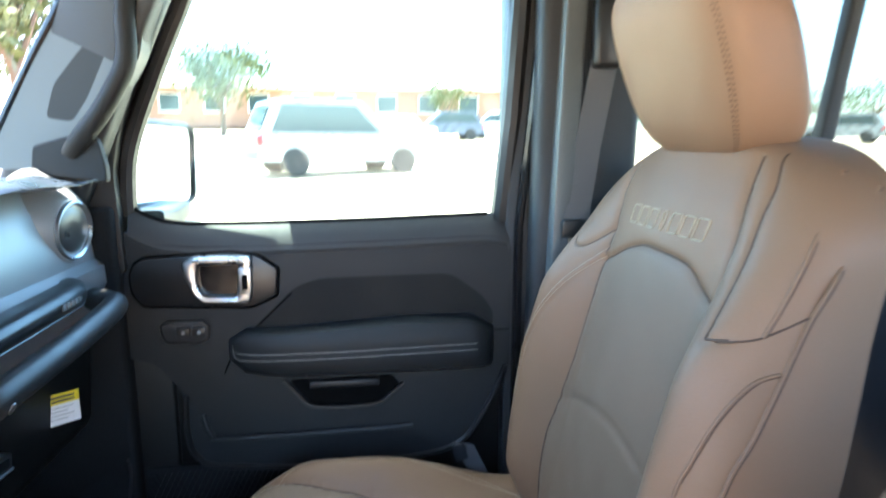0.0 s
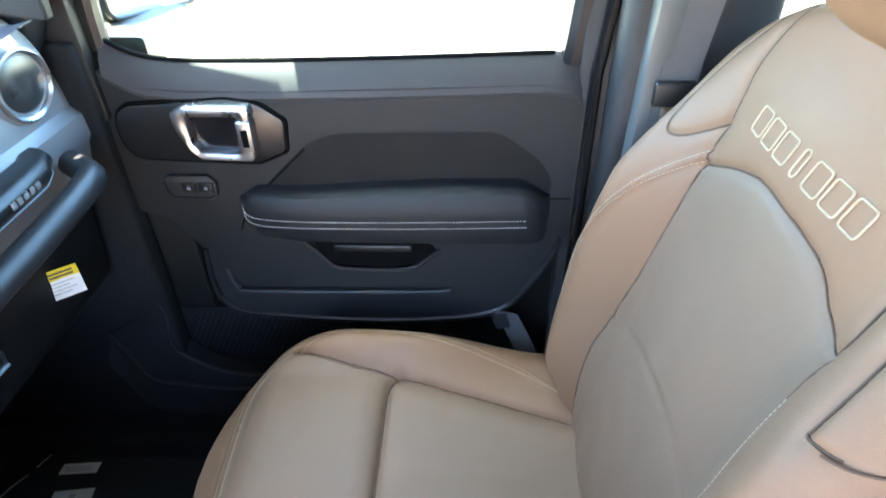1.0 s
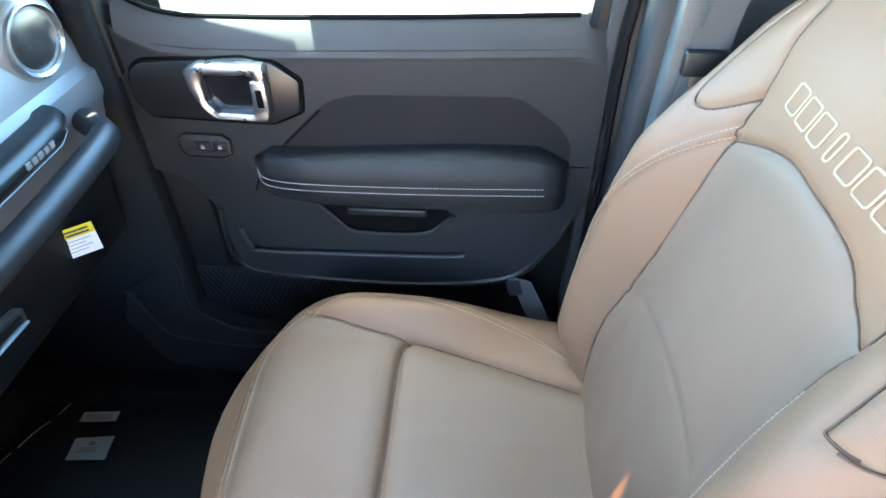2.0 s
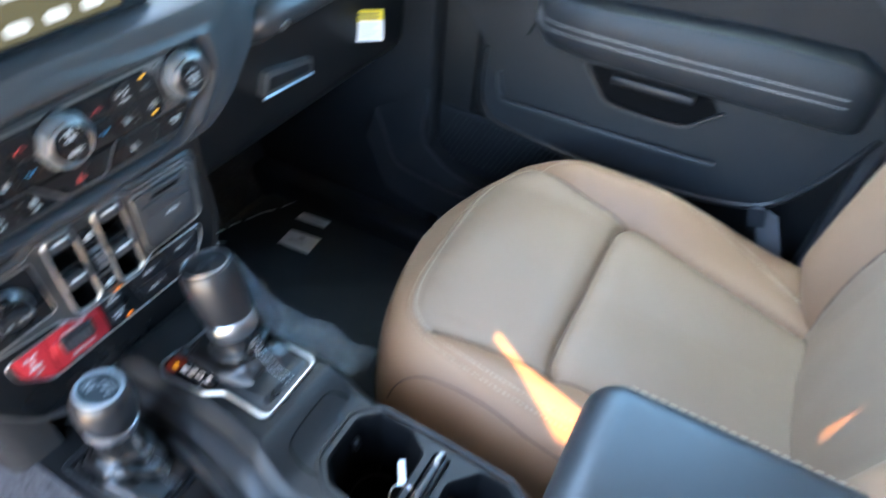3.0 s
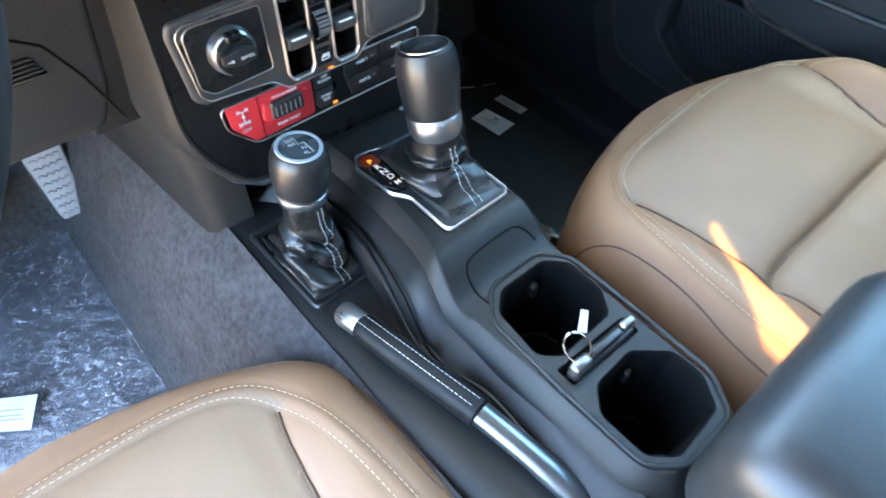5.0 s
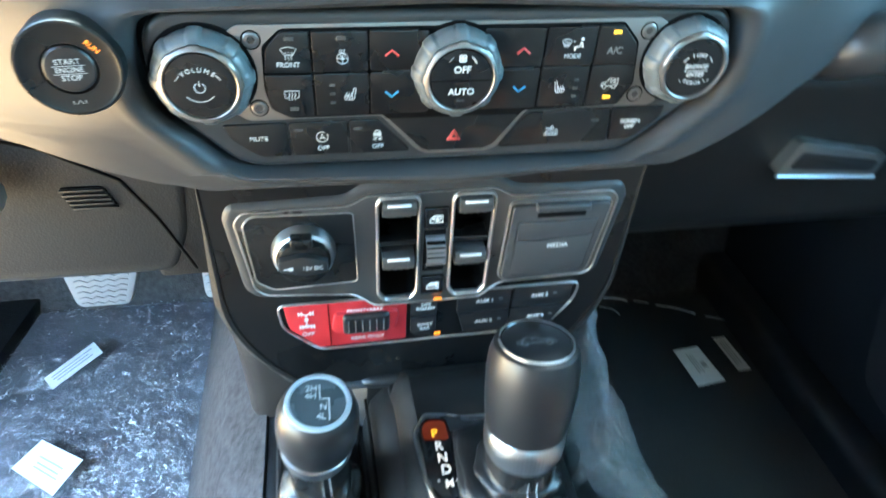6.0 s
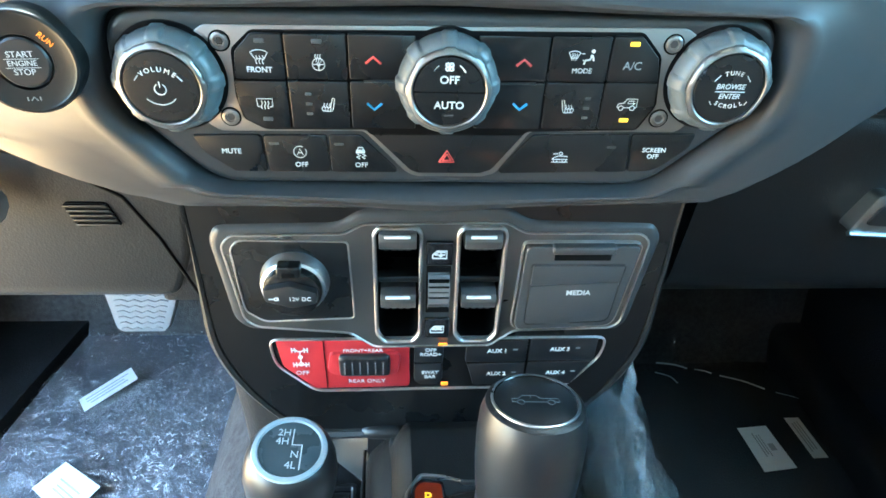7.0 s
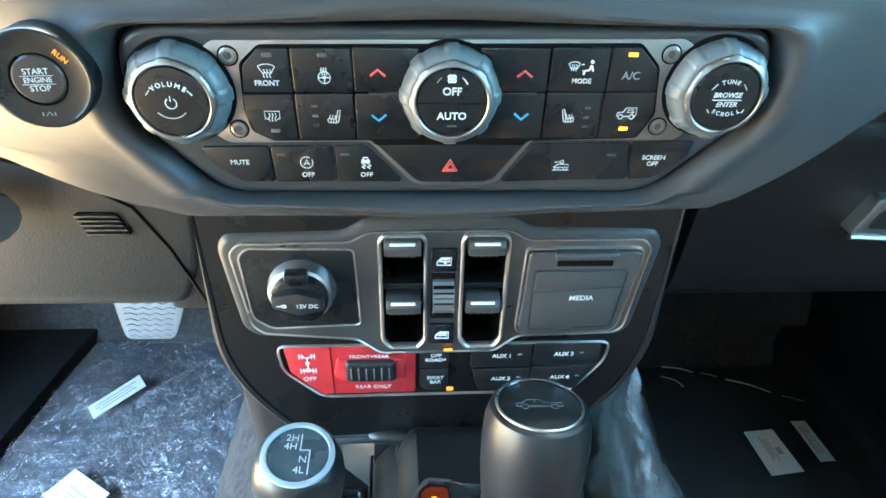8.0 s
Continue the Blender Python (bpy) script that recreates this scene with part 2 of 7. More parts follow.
def stitches(pts, step=0.006, length=0.004, r=0.0007):
    """A row of short threads along a line."""
    bm = bmesh.new()
    line = resample(pts, step)
    for a, b in zip(line, line[1:]):
        d = (b - a).normalized()
        tube([a, a + d * length], r, 5, bm=bm)
    return bm


def lettering(text, size, m, depth=0.0002, align="CENTER", shear=0.0, spacing=1.0, bold=0.0):
    """Raised letters of the built-in font as a bmesh, lying in m's x-y plane."""
    cu = bpy.data.curves.new("text", "FONT")
    cu.body, cu.size, cu.extrude, cu.align_x, cu.align_y = text, size, depth, align, "CENTER"
    cu.shear, cu.space_character, cu.offset, cu.resolution_u, cu.space_line = shear, spacing, bold, 3, 1.0
    ob = bpy.data.objects.new("text", cu)
    scene.collection.objects.link(ob)
    me = bpy.data.meshes.new_from_object(ob.evaluated_get(bpy.context.evaluated_depsgraph_get()))
    bm = bmesh.new()
    bm.from_mesh(me)
    bm.transform(m)
    bpy.data.objects.remove(ob)
    bpy.data.curves.remove(cu)
    bpy.data.meshes.remove(me)
    return bm


def joined(*bms):
    """Several bmeshes of one part as one."""
    out = bmesh.new()
    for b in bms:
        me = bpy.data.meshes.new("tmp")
        b.to_mesh(me)
        b.free()
        out.from_mesh(me)
        bpy.data.meshes.remove(me)
    return out


def dist_line(p, line):
    """Distance from a 2D point to a 2D polyline."""
    best = 9.0
    for (ax, ay), (bx, by) in zip(line, line[1:]):
        dx, dy = bx - ax, by - ay
        t = max(0.0, min(1.0, ((p[0] - ax) * dx + (p[1] - ay) * dy) / (dx * dx + dy * dy + 1e-12)))
        best = min(best, math.hypot(p[0] - ax - t * dx, p[1] - ay - t * dy))
    return best


def smooth01(a, b, x):
    t = max(0.0, min(1.0, (x - a) / (b - a)))
    return t * t * (3 - 2 * t)
# ---- the cabin's shell ----
def structure(name, bm, mat, label, smooth=True):
    return tagged(part(name, bm, mat, None, "", smooth), label, kind="structure")


HEADLINER = material("black_headliner", (0.05, 0.05, 0.05), 0.95, grain=0.2, grain_scale=500, bump=0.4, bump_scale=500, stain=0.05)
GLASS = bpy.data.materials.new("clear_glass")
GLASS.use_nodes = True
g = GLASS.node_tree
g.nodes.remove(g.nodes["Principled BSDF"])
see, shine, blend = g.nodes.new("ShaderNodeBsdfTransparent"), g.nodes.new("ShaderNodeBsdfGlossy"), g.nodes.new("ShaderNodeMixShader")
see.inputs[0].default_value = (0.84, 0.965, 0.945, 1)
shine.inputs["Roughness"].default_value = 0.02
blend.inputs[0].default_value = 0.022
g.links.new(see.outputs[0], blend.inputs[1])
g.links.new(shine.outputs[0], blend.inputs[2])
g.links.new(blend.outputs[0], g.nodes["Material Output"].inputs["Surface"])
TINTED = GLASS.copy()
TINTED.name = "privacy_glass"
for n in TINTED.node_tree.nodes:
    if n.type == "BSDF_TRANSPARENT":
        n.inputs[0].default_value = (0.50, 0.56, 0.54, 1)


def sheet(fn, nu, nv, thick=0.0):
    """A surface fn(u, v), u and v from 0 to 1, as a sheet with an optional underside below it."""
    bm = bmesh.new()
    rows = [[bm.verts.new(fn(i / nu, j / nv)) for i in range(nu + 1)] for j in range(nv + 1)]
    for a, b in zip(rows, rows[1:]):
        for i in range(nu):
            bm.faces.new((a[i], a[i + 1], b[i + 1], b[i]))
    if thick:
        bmesh.ops.recalc_face_normals(bm, faces=bm.faces[:])
        bmesh.ops.solidify(bm, geom=bm.faces[:], thickness=thick)
    return bm


# carpeted floor: driver's side a little higher than the passenger's, with the tunnel between and the toe board ahead
def floor_z(x, y):
    side = smooth01(-0.10, 0.18, x)
    z = -0.012 * (1 - side) - 0.072 * side
    ramp = max(0.0, min(1.0, (x + 0.262) / 0.124))
    tunnel = (0.5 * ramp + 0.5 * math.sin(math.pi / 2 * ramp)) * (1 - smooth01(0.085, 0.150, x)) * (1 - 0.3 * smooth01(-0.150, -0.110, x))
    z += (0.305 - z) * tunnel * (1 - 0.15 * smooth01(0.2, 0.6, y))
    toe = smooth01(0.50, 0.63, y)
    return z - 0.024 + toe * 0.30 + 0.003 * noise.noise(Vector((x * 14, y * 14, 0)))


structure("floor", sheet(lambda u, v: (-0.80 + 1.56 * u, -1.7 + 2.34 * v, floor_z(-0.80 + 1.56 * u, -1.7 + 2.34 * v)), 90, 110, 0.02), CARPET_GREY,
          "dark grey carpeted vehicle floor with a raised centre tunnel")
structure("wall_toe_board", sheet(lambda u, v: (-0.70 + 1.40 * u, 0.525 + 0.107 * v, floor_z(-0.70 + 1.40 * u, 0.525 + 0.107 * v) + 0.008), 60, 10, 0.004), BLACK_CARPET, "black carpeted toe board ahead of the mats")
# black slab, added where the mat's left side falls into shade
structure("trim_shade_slab", prism(rounded([(-0.80, -0.35), (-0.608, -0.35), (-0.606, 0.10), (-0.584, 0.28), (-0.566, 0.40), (-0.545, 0.52), (-0.500, 0.575), (-0.42, 0.62), (-0.80, 0.62)], 0.02), "z", 0.026, -0.12, 0.010), BLACK_CARPET, "added black slab over the shaded left of the driver mat")
structure("wall_firewall", box(-0.80, 0.80, 0.635, 0.66, -0.1, 0.82), BLACK_CARPET, "dark carpeted firewall under the dashboard", False)
# roof: the headliner, with two made-up gaps that cast the seat's sun slivers
SUN_GAP_FRONT = [(0.330, -0.086), (0.297, -0.146), (0.266, -0.225), (0.266, -0.284), (0.224, -0.284), (0.226, -0.206), (0.262, -0.158), (0.298, -0.118), (0.314, -0.090)]
SUN_GAP_REAR = [(0.354, -0.495), (0.362, -0.462), (0.338, -0.462)]
# unseen roof; side edges run wide to keep sun off seat and armrest
structure("ceiling", prism([(-0.772, -1.75), (0.772, -1.75), (0.772, 0.165), (-0.772, 0.165)], "z", 1.27, 1.31, holes=(SUN_GAP_FRONT, SUN_GAP_REAR)), HEADLINER, "dark fabric headliner of the hard roof", False)
# unseen amber filter, added to dim and warm the sun patches on the seat
SUN_TINT = bpy.data.materials.new("added_sun_tint")
SUN_TINT.use_nodes = True
g = SUN_TINT.node_tree
g.nodes.remove(g.nodes["Principled BSDF"])
see = g.nodes.new("ShaderNodeBsdfTransparent")
see.inputs[0].default_value = (0.30, 0.155, 0.05, 1)
g.links.new(see.outputs[0], g.nodes["Material Output"].inputs["Surface"])
structure("trim_sun_filter", loft([[(0.20, -0.32, 1.318), (0.35, -0.32, 1.318)], [(0.20, -0.06, 1.318), (0.35, -0.06, 1.318)]], False), SUN_TINT, "added amber filter over the roof gap", False)
structure("trim_sun_filter", loft([[(0.31, -0.52, 1.318), (0.39, -0.52, 1.318)], [(0.31, -0.43, 1.318), (0.39, -0.43, 1.318)]], False), SUN_TINT, "added amber filter over the roof gap", False)
# unseen strips, added to keep sun off the sills behind the front patch
for s in (-1, 1):
    structure("trim_sun_block", box(min(s * 0.58, s * 0.80), max(s * 0.58, s * 0.80), -1.8, -0.125, 1.285, 1.32, 0.01), BLACK, "added black sun blocker above the doors")
for s in (-1, 1):
    structure("trim_roof_rail", tube([(s * 0.62, -1.75, 1.27), (s * 0.63, -0.6, 1.275), (s * 0.63, 0.10, 1.25)], 0.045, 12), BLACK, "black padded roof rail above the side windows")
structure("trim_header", tube([(-0.62, 0.10, 1.25), (0.62, 0.10, 1.25)], 0.04, 12), BLACK, "black windscreen header rail")
# unseen cowl, added so sun cannot leak down to the floor
structure("wall_cowl", box(-0.80, 0.80, 0.40, 0.665, 0.79, 0.835), BLACK, "black cowl under the windscreen", False)
structure("wall_rear", box(-0.72, 0.72, -1.80, -1.76, -0.1, 0.86), BLACK, "black cab rear wall below the back window", False)
structure("window_back", box(-0.60, 0.60, -1.785, -1.78, 0.86, 1.28), TINTED, "tinted cab back window", False).visible_shadow = False
structure("window_windscreen", loft([[(-0.66, 0.40, 0.80), (0.66, 0.40, 0.80)], [(-0.60, 0.12, 1.25), (0.60, 0.12, 1.25)]], False), GLASS, "clear raked windscreen", False)


def bar(a, b, wx, wy, bevel=0.012):
    """A padded bar of rectangular section between two points."""
    bm = box(-wx / 2, wx / 2, -wy / 2, wy / 2, 0, (Vector(b) - Vector(a)).length, bevel)
    d = (Vector(b) - Vector(a)).normalized()
    side = Vector((1, 0, 0))
    side = (side - d * side.dot(d)).normalized()
    m = Matrix((side, d.cross(side), d)).transposed().to_4x4()
    bm.transform(Matrix.Translation(a) @ m)
    return bm


for s in (-1, 1):
    structure("wall_pillar", bar((s * 0.735, 0.215, 0.72), (s * 0.665, -0.055, 1.28), 0.05, 0.135), BLACK, "black plastic windscreen pillar trim")
    structure("wall_pillar", bar((s * 0.725, -0.775, -0.05), (s * 0.705, -0.785, 1.27), 0.06, 0.195, 0.02), BLACK, "black centre pillar trim with the belt anchor")
    structure("wall_pillar", bar((s * 0.735, -1.275, 0.78), (s * 0.70, -1.315, 1.28), 0.03, 0.032, 0.006), BLACK, "slim black rear window pillar")
    structure("wall_sill", box(s * 0.66 if s > 0 else -0.80, 0.80 if s > 0 else -0.66, -1.7, 0.60, -0.12, 0.0, 0.02), BLACK, "black door sill plate along the floor")
structure("wall_pillar", box(0.742, 0.82, -0.83, -0.645, -0.1, 1.27, 0.006), BLACK, "black outer door pillar")
structure("wall_pillar", prism(rounded([(0.05, 0.68), (0.235, 0.68), (0.225, 0.82), (0.0, 1.28), (-0.105, 1.28), (-0.01, 1.06), (0.040, 0.935), (0.056, 0.86)], 0.01), "x", 0.728, 0.775, 0.004), BLACK_DEEP, "black hinge pillar ahead of the passenger door")
# unseen lower side, added to stop sun reaching the sill plate
structure("wall_pillar", box(0.762, 0.80, -0.005, 0.64, -0.12, 0.70, 0.006), BLACK_DEEP, "black body side ahead of the passenger door")
structure("wall_kick", box(0.715, 0.76, 0.06, 0.64, -0.08, 0.80, 0.01), BLACK_CARPET, "black kick panel beside the passenger footwell")
SILL_A = smooth_line([(0.700, 0.180, 0.262), (0.700, 0.164, 0.224), (0.700, 0.131, 0.150), (0.700, 0.075, 0.132), (0.700, 0.002, 0.123), (0.700, -0.10, 0.118)], 5)
SILL_B = smooth_line([(0.716, 0.072, 0.330), (0.716, 0.070, 0.298), (0.716, 0.075, 0.219), (0.716, 0.032, 0.174), (0.716, -0.023, 0.150), (0.716, -0.12, 0.142)], 5)
structure("trim_sill_cover", loft([[(a.x - 0.030, a.y + 0.004, a.z - 0.05), tuple(a), (a.x + 0.004, a.y - 0.006, a.z + 0.004), tuple(b + Vector((-0.004, 0.004, -0.004))), tuple(b), (b.x + 0.030, b.y - 0.01, b.z + 0.004)] for a, b in zip(SILL_A, SILL_B)], False), BLACK_CARPET, "black moulded sill cover curving up the kick panel")
for line in (SILL_A, SILL_B):
    structure("trim_sill_edge", tube(line, 0.0032, 8), BLACK_DOOR, "thin rolled edge of the black sill cover")
structure("wall_kick", box(-0.74, -0.70, 0.12, 0.64, -0.08, 0.80, 0.01), BLACK_CARPET, "black kick panel beside the driver footwell")
structure("wall_rear_door", box(0.72, 0.76, -1.75, -0.815, -0.05, 0.80, 0.015), BLACK, "black rear door trim panel")
structure("window_rear_door", box(0.735, 0.74, -1.75, -0.82, 0.80, 1.27), TINTED, "tinted rear door window", False).visible_shadow = False
structure("wall_rear_door", box(-0.76, -0.72, -1.75, -0.815, -0.05, 0.80, 0.015), BLACK, "black rear door trim panel on the driver side")
# ---- seats ----
def near_lines(p, lines, reach):
    """Distances from a 2D point to the polylines whose bounds lie within reach."""
    for line, (x0, x1, y0, y1) in lines:
        if x0 - reach < p[0] < x1 + reach and y0 - reach < p[1] < y1 + reach:
            d = dist_line(p, line)
            if d < reach:
                yield d


def bounded(line):
    line = [(v.x, v.y) for v in smooth_line([(a, b, 0) for a, b in line], 4)]
    return line, (min(p[0] for p in line), max(p[0] for p in line), min(p[1] for p in line), max(p[1] for p in line))


def inside(p, poly):
    hit = False
    for i in range(len(poly)):
        (ax, ay), (bx, by) = poly[i - 1], poly[i]
        if (ay > p[1]) != (by > p[1]) and p[0] < (bx - ax) * (p[1] - ay) / (by - ay) + ax:
            hit = not hit
    return hit


def seat(name, cx, out, dy, label, group):
    """A front seat. cx: its middle; out: +1 where its door side is towards +x; dy: how far it is slid."""
    top = thing(name, label, "seat", group, (cx, -0.4 + dy, -0.02))
    # panel lines: cushion in (u, y), backrest in (u, z); u runs towards the door
    side_out = [(0.205, -0.205), (0.183, -0.281), (0.168, -0.374), (0.149, -0.467), (0.126, -0.557), (0.096, -0.66)]
    side_in = [(-0.182, -0.22), (-0.175, -0.25), (-0.166, -0.32), (-0.160, -0.38), (-0.150, -0.50), (-0.140, -0.66)]
    cross = [(-0.160, -0.378), (-0.13, -0.366), (0.0, -0.364), (0.12, -0.364), (0.152, -0.368), (0.168, -0.380)]
    pipe_in = [(0.06, -0.146), (-0.054, -0.153), (-0.13, -0.165), (-0.175, -0.19), (-0.205, -0.25), (-0.218, -0.34), (-0.220, -0.45), (-0.205, -0.66)]
    pipe_out = [(0.06, -0.146), (0.125, -0.149), (0.185, -0.175), (0.220, -0.235), (0.234, -0.312), (0.228, -0.370), (0.212, -0.466), (0.197, -0.541), (0.176, -0.597), (0.130, -0.66)]
    deep = [bounded(line) for line in (side_out, cross)]
    shallow = [bounded(side_in)]
    fine = [bounded(line) for line in (pipe_in, pipe_out)]

    def width(y):
        s = max(0.0, min(1.0, (-0.112 - y) / 0.135))
        return 0.272 * max(1e-3, 1 - (1 - s) ** 2.6) ** 0.5

    def cushion_top(u, y):
        z = 0.313 - 0.02 * smooth01(-0.30, -0.66, y) - 0.018 * smooth01(-0.19, -0.11, y)
        z += (0.050 if u > 0 else 0.018) * smooth01(0.150, 0.215, abs(u)) * smooth01(-0.13, -0.29, y) * (1 - 0.8 * smooth01(-0.40, -0.64, y))
        z -= 0.010 * max(0.0, 1 - abs(u) / 0.15) * smooth01(-0.2, -0.4, y)
        for d in near_lines((u, y), deep, 0.03):
            z -= 0.010 * math.exp(-(d / 0.0045) ** 2) + 0.006 * math.exp(-(d / 0.018) ** 2)
        for d in near_lines((u, y), shallow, 0.03):
            z -= 0.0035 * math.exp(-(d / 0.0035) ** 2) + 0.004 * math.exp(-(d / 0.018) ** 2)
        for d in near_lines((u, y), fine, 0.012):
            z += 0.0016 * math.exp(-(d / 0.005) ** 2) - 0.0010 * math.exp(-((d - 0.008) / 0.003) ** 2)
        return z + 0.0012 * noise.noise(Vector((u * 22, y * 22, cx)))

    def cushion_z(u, y):
        return 0.14 + (cushion_top(u, y) - 0.14) * max(0.0, 1 - min(1.0, abs(u) / width(y)) ** 9) ** 0.28

    rows = []
    for j in range(151):
        y = -0.113 - 0.59 * (j / 150) ** 1.15
        w, zb, ring_ = width(y), 0.14, []
        for i in range(161):
            s = math.sin(math.pi * (i / 160 - 0.5))
            u = w * (s * 0.72 + 0.28 * s ** 3)
            ring_.append((cx + out * u, y + dy, cushion_z(u, y)))
        ring_ += [(cx + out * w * 0.97, y + dy, zb - 0.02), (cx - out * w * 0.97, y + dy, zb - 0.02)]
        rows.append(ring_)
    cushion = part("cushion", loft(rows), LEATHER, top)
    area = [(p[0], p[1]) for p in bounded(side_out)[0]] + [(p[0], p[1]) for p in bounded(side_in)[0]][::-1] + [p for p in bounded(pipe_in)[0] if p[0] < 0.06 and p[1] > -0.22][::-1] + [p for p in bounded(pipe_out)[0] if p[1] > -0.21]
    cushion.data.materials.append(LEATHER_INSERT)
    for f in cushion.data.polygons:
        c = f.center
        if c.z > 0.25 and inside((out * (c.x - cx), c.y - dy), area):
            f.material_index = 1

    def on_cushion(line, lift):
        return [Vector((cx + out * v.x, v.y + dy, cushion_z(v.x, v.y) + lift)) for v in smooth_line([(a, b, 0) for a, b in line], 12)]

    for line in (side_in, side_out, cross):
        part("seam", tube(on_cushion(line, 0.0011), 0.0017, 6), LEATHER_DARK, cushion, "dark sewn seam")
    for line in (pipe_in, pipe_out):
        part("stitching", stitches(on_cushion([(u * 0.970, y - 0.004) for u, y in line], 0.0006), 0.0060, 0.0038, 0.0004), THREAD, cushion, "pale stitching")
        part("stitching", stitches(on_cushion([(u * 1.024, y + 0.003) for u, y in line], 0.0006), 0.0060, 0.0038, 0.0004), THREAD, cushion, "pale stitching")
    # seam along the inner flank, laid on the cushion's side
    flank = []
    for v in smooth_line([(-0.203, 0.250, 0), (-0.209, 0.272, 0), (-0.222, 0.293, 0), (-0.246, 0.306, 0), (-0.288, 0.311, 0), (-0.336, 0.308, 0), (-0.384, 0.299, 0), (-0.440, 0.292, 0), (-0.520, 0.284, 0)], 5):
        lo, hi = 0.15, width(v.x) - 1e-4
        for _ in range(30):
            mid = (lo + hi) / 2
            lo, hi = (mid, hi) if cushion_z(-mid, v.x) > v.y else (lo, mid)
        flank.append(Vector((cx - out * lo, v.x + dy, v.y)))
    part("seam", tube(flank, 0.0013, 6), LEATHER_DARK, cushion, "dark sewn seam")
    part("stitching", stitches([p + Vector((-out * 0.0008, 0, -0.0058)) for p in flank[14:]], 0.0066, 0.0042, 0.0005), LEATHER_DARK, cushion, "dark stitching under the seam")
    # side valance and base
    part("side_shield", box(cx - 0.235, cx + 0.235, -0.64 + dy, -0.16 + dy, 0.03, 0.15, 0.02), BLACK, top, "black plastic seat base shield")
    for s in (-1, 1):
        part("seat_rail", box(cx + s * 0.17 - 0.02, cx + s * 0.17 + 0.02, -0.66 + dy, -0.13 + dy, -0.06, 0.05, 0.005), GUN, top, "dark steel seat rail")

    # backrest
    cx = cx - out * 0.042

    def face(z):
        return -0.650 - (z - 0.25) * 0.222 - 0.02 * smooth01(0.82, 0.93, z) + 0.010 * math.sin((z - 0.25) * 5.5)

    def half(z, u=-1):
        w = 0.233 + 0.050 * smooth01(0.22, 0.48, z) - 0.030 * smooth01(0.55, 0.80, z)
        if u > 0:
            w += 0.020 * smooth01(0.45, 0.66, z)
        k = max(0.0, (z - 0.775) / 0.145)
        return w * max(1e-3, 1 - min(1, k) ** 2.6) ** 0.45

    edge_out = [(0.163, 0.893), (0.160, 0.839), (0.149, 0.795), (0.146, 0.736), (0.144, 0.663), (0.146, 0.577), (0.154, 0.481), (0.160, 0.408), (0.150, 0.26)]
    edge_in = [(-0.122, 0.895), (-0.146, 0.821), (-0.155, 0.760), (-0.152, 0.725), (-0.148, 0.690), (-0.144, 0.612), (-0.150, 0.50), (-0.150, 0.40), (-0.140, 0.26)]
    crown = [(0.146, 0.728), (0.131, 0.735), (0.08, 0.757), (0.032, 0.769), (-0.02, 0.769), (-0.073, 0.764), (-0.097, 0.756), (-0.118, 0.742), (-0.150, 0.730)]
    wing_out = [(0.147, 0.777), (0.186, 0.745), (0.212, 0.742), (0.226, 0.765), (0.224, 0.805), (0.206, 0.855), (0.178, 0.893)]
    wing_in = [(-0.141, 0.898), (-0.165, 0.865), (-0.174, 0.83), (-0.190, 0.774), (-0.206, 0.724), (-0.208, 0.716), (-0.216, 0.717), (-0.232, 0.721)]
    arc_out = [(0.145, 0.741), (0.172, 0.708), (0.192, 0.674), (0.217, 0.616), (0.238, 0.54), (0.246, 0.44), (0.238, 0.30)]
    lumbar = [(0.150, 0.495), (0.113, 0.510), (0.034, 0.530), (-0.035, 0.534), (-0.111, 0.518), (-0.148, 0.50)]
    dents = [bounded(line) for line in (edge_out, edge_in, crown, wing_out, wing_in)]
    soft = [bounded(lumbar)]
    rolls = [bounded(arc_out)]

    def backrest_front(u, z):
        y = face(z) + 0.072 * smooth01(0.12, 0.235, abs(u)) * smooth01(0.22, 0.36, z) * (1 - smooth01(0.66, 0.86, z))
        y += 0.008 * max(0.0, 1 - (abs(u) / 0.14) ** 2)
        for d in near_lines((u, z), dents, 0.02):
            y -= 0.0045 * math.exp(-(d / 0.0035) ** 2) + 0.002 * math.exp(-(d / 0.012) ** 2)
        for d in near_lines((u, z), soft, 0.02):
            y -= 0.0022 * math.exp(-(d / 0.006) ** 2)
        for d in near_lines((u, z), rolls, 0.014):
            y += 0.0025 * math.exp(-(d / 0.004) ** 2) - 0.0025 * math.exp(-((d - 0.0065) / 0.0025) ** 2)
        return y + 0.0012 * noise.noise(Vector((u * 20, z * 20, cx + 4)))

    def back_y(u, z):
        s = min(1.0, abs(u) / half(z, u))
        yb = face(z) - 0.10
        return yb + (backrest_front(u, z) - yb) * max(0.0, 1 - s ** 8) ** 0.3

    rows = []
    for j in range(181):
        z = 0.20 + 0.718 * (j / 180) ** 0.93
        ring_ = []
        for i in range(161):
            s = math.sin(math.pi * (i / 160 - 0.5))
            u = half(z, s) * (s * 0.72 + 0.28 * s ** 3)
            ring_.append((cx + out * u, back_y(u, z) + dy, z))
        for k in (0.9, 0.5, 0.0, -0.5, -0.9):
            ring_.append((cx + out * half(z, k) * k, face(z) - 0.10 - 0.025 * (1 - k * k) + dy, z))
        rows.append(ring_)
    backrest = part("backrest", loft(rows), LEATHER, top)
    area = [p for p in bounded(edge_out)[0] if p[1] < 0.735] + [p for p in bounded(edge_in)[0] if p[1] < 0.73][::-1] + bounded(crown)[0][::-1]
    backrest.data.materials.append(LEATHER_INSERT)
    for f in backrest.data.polygons:
        c = f.center
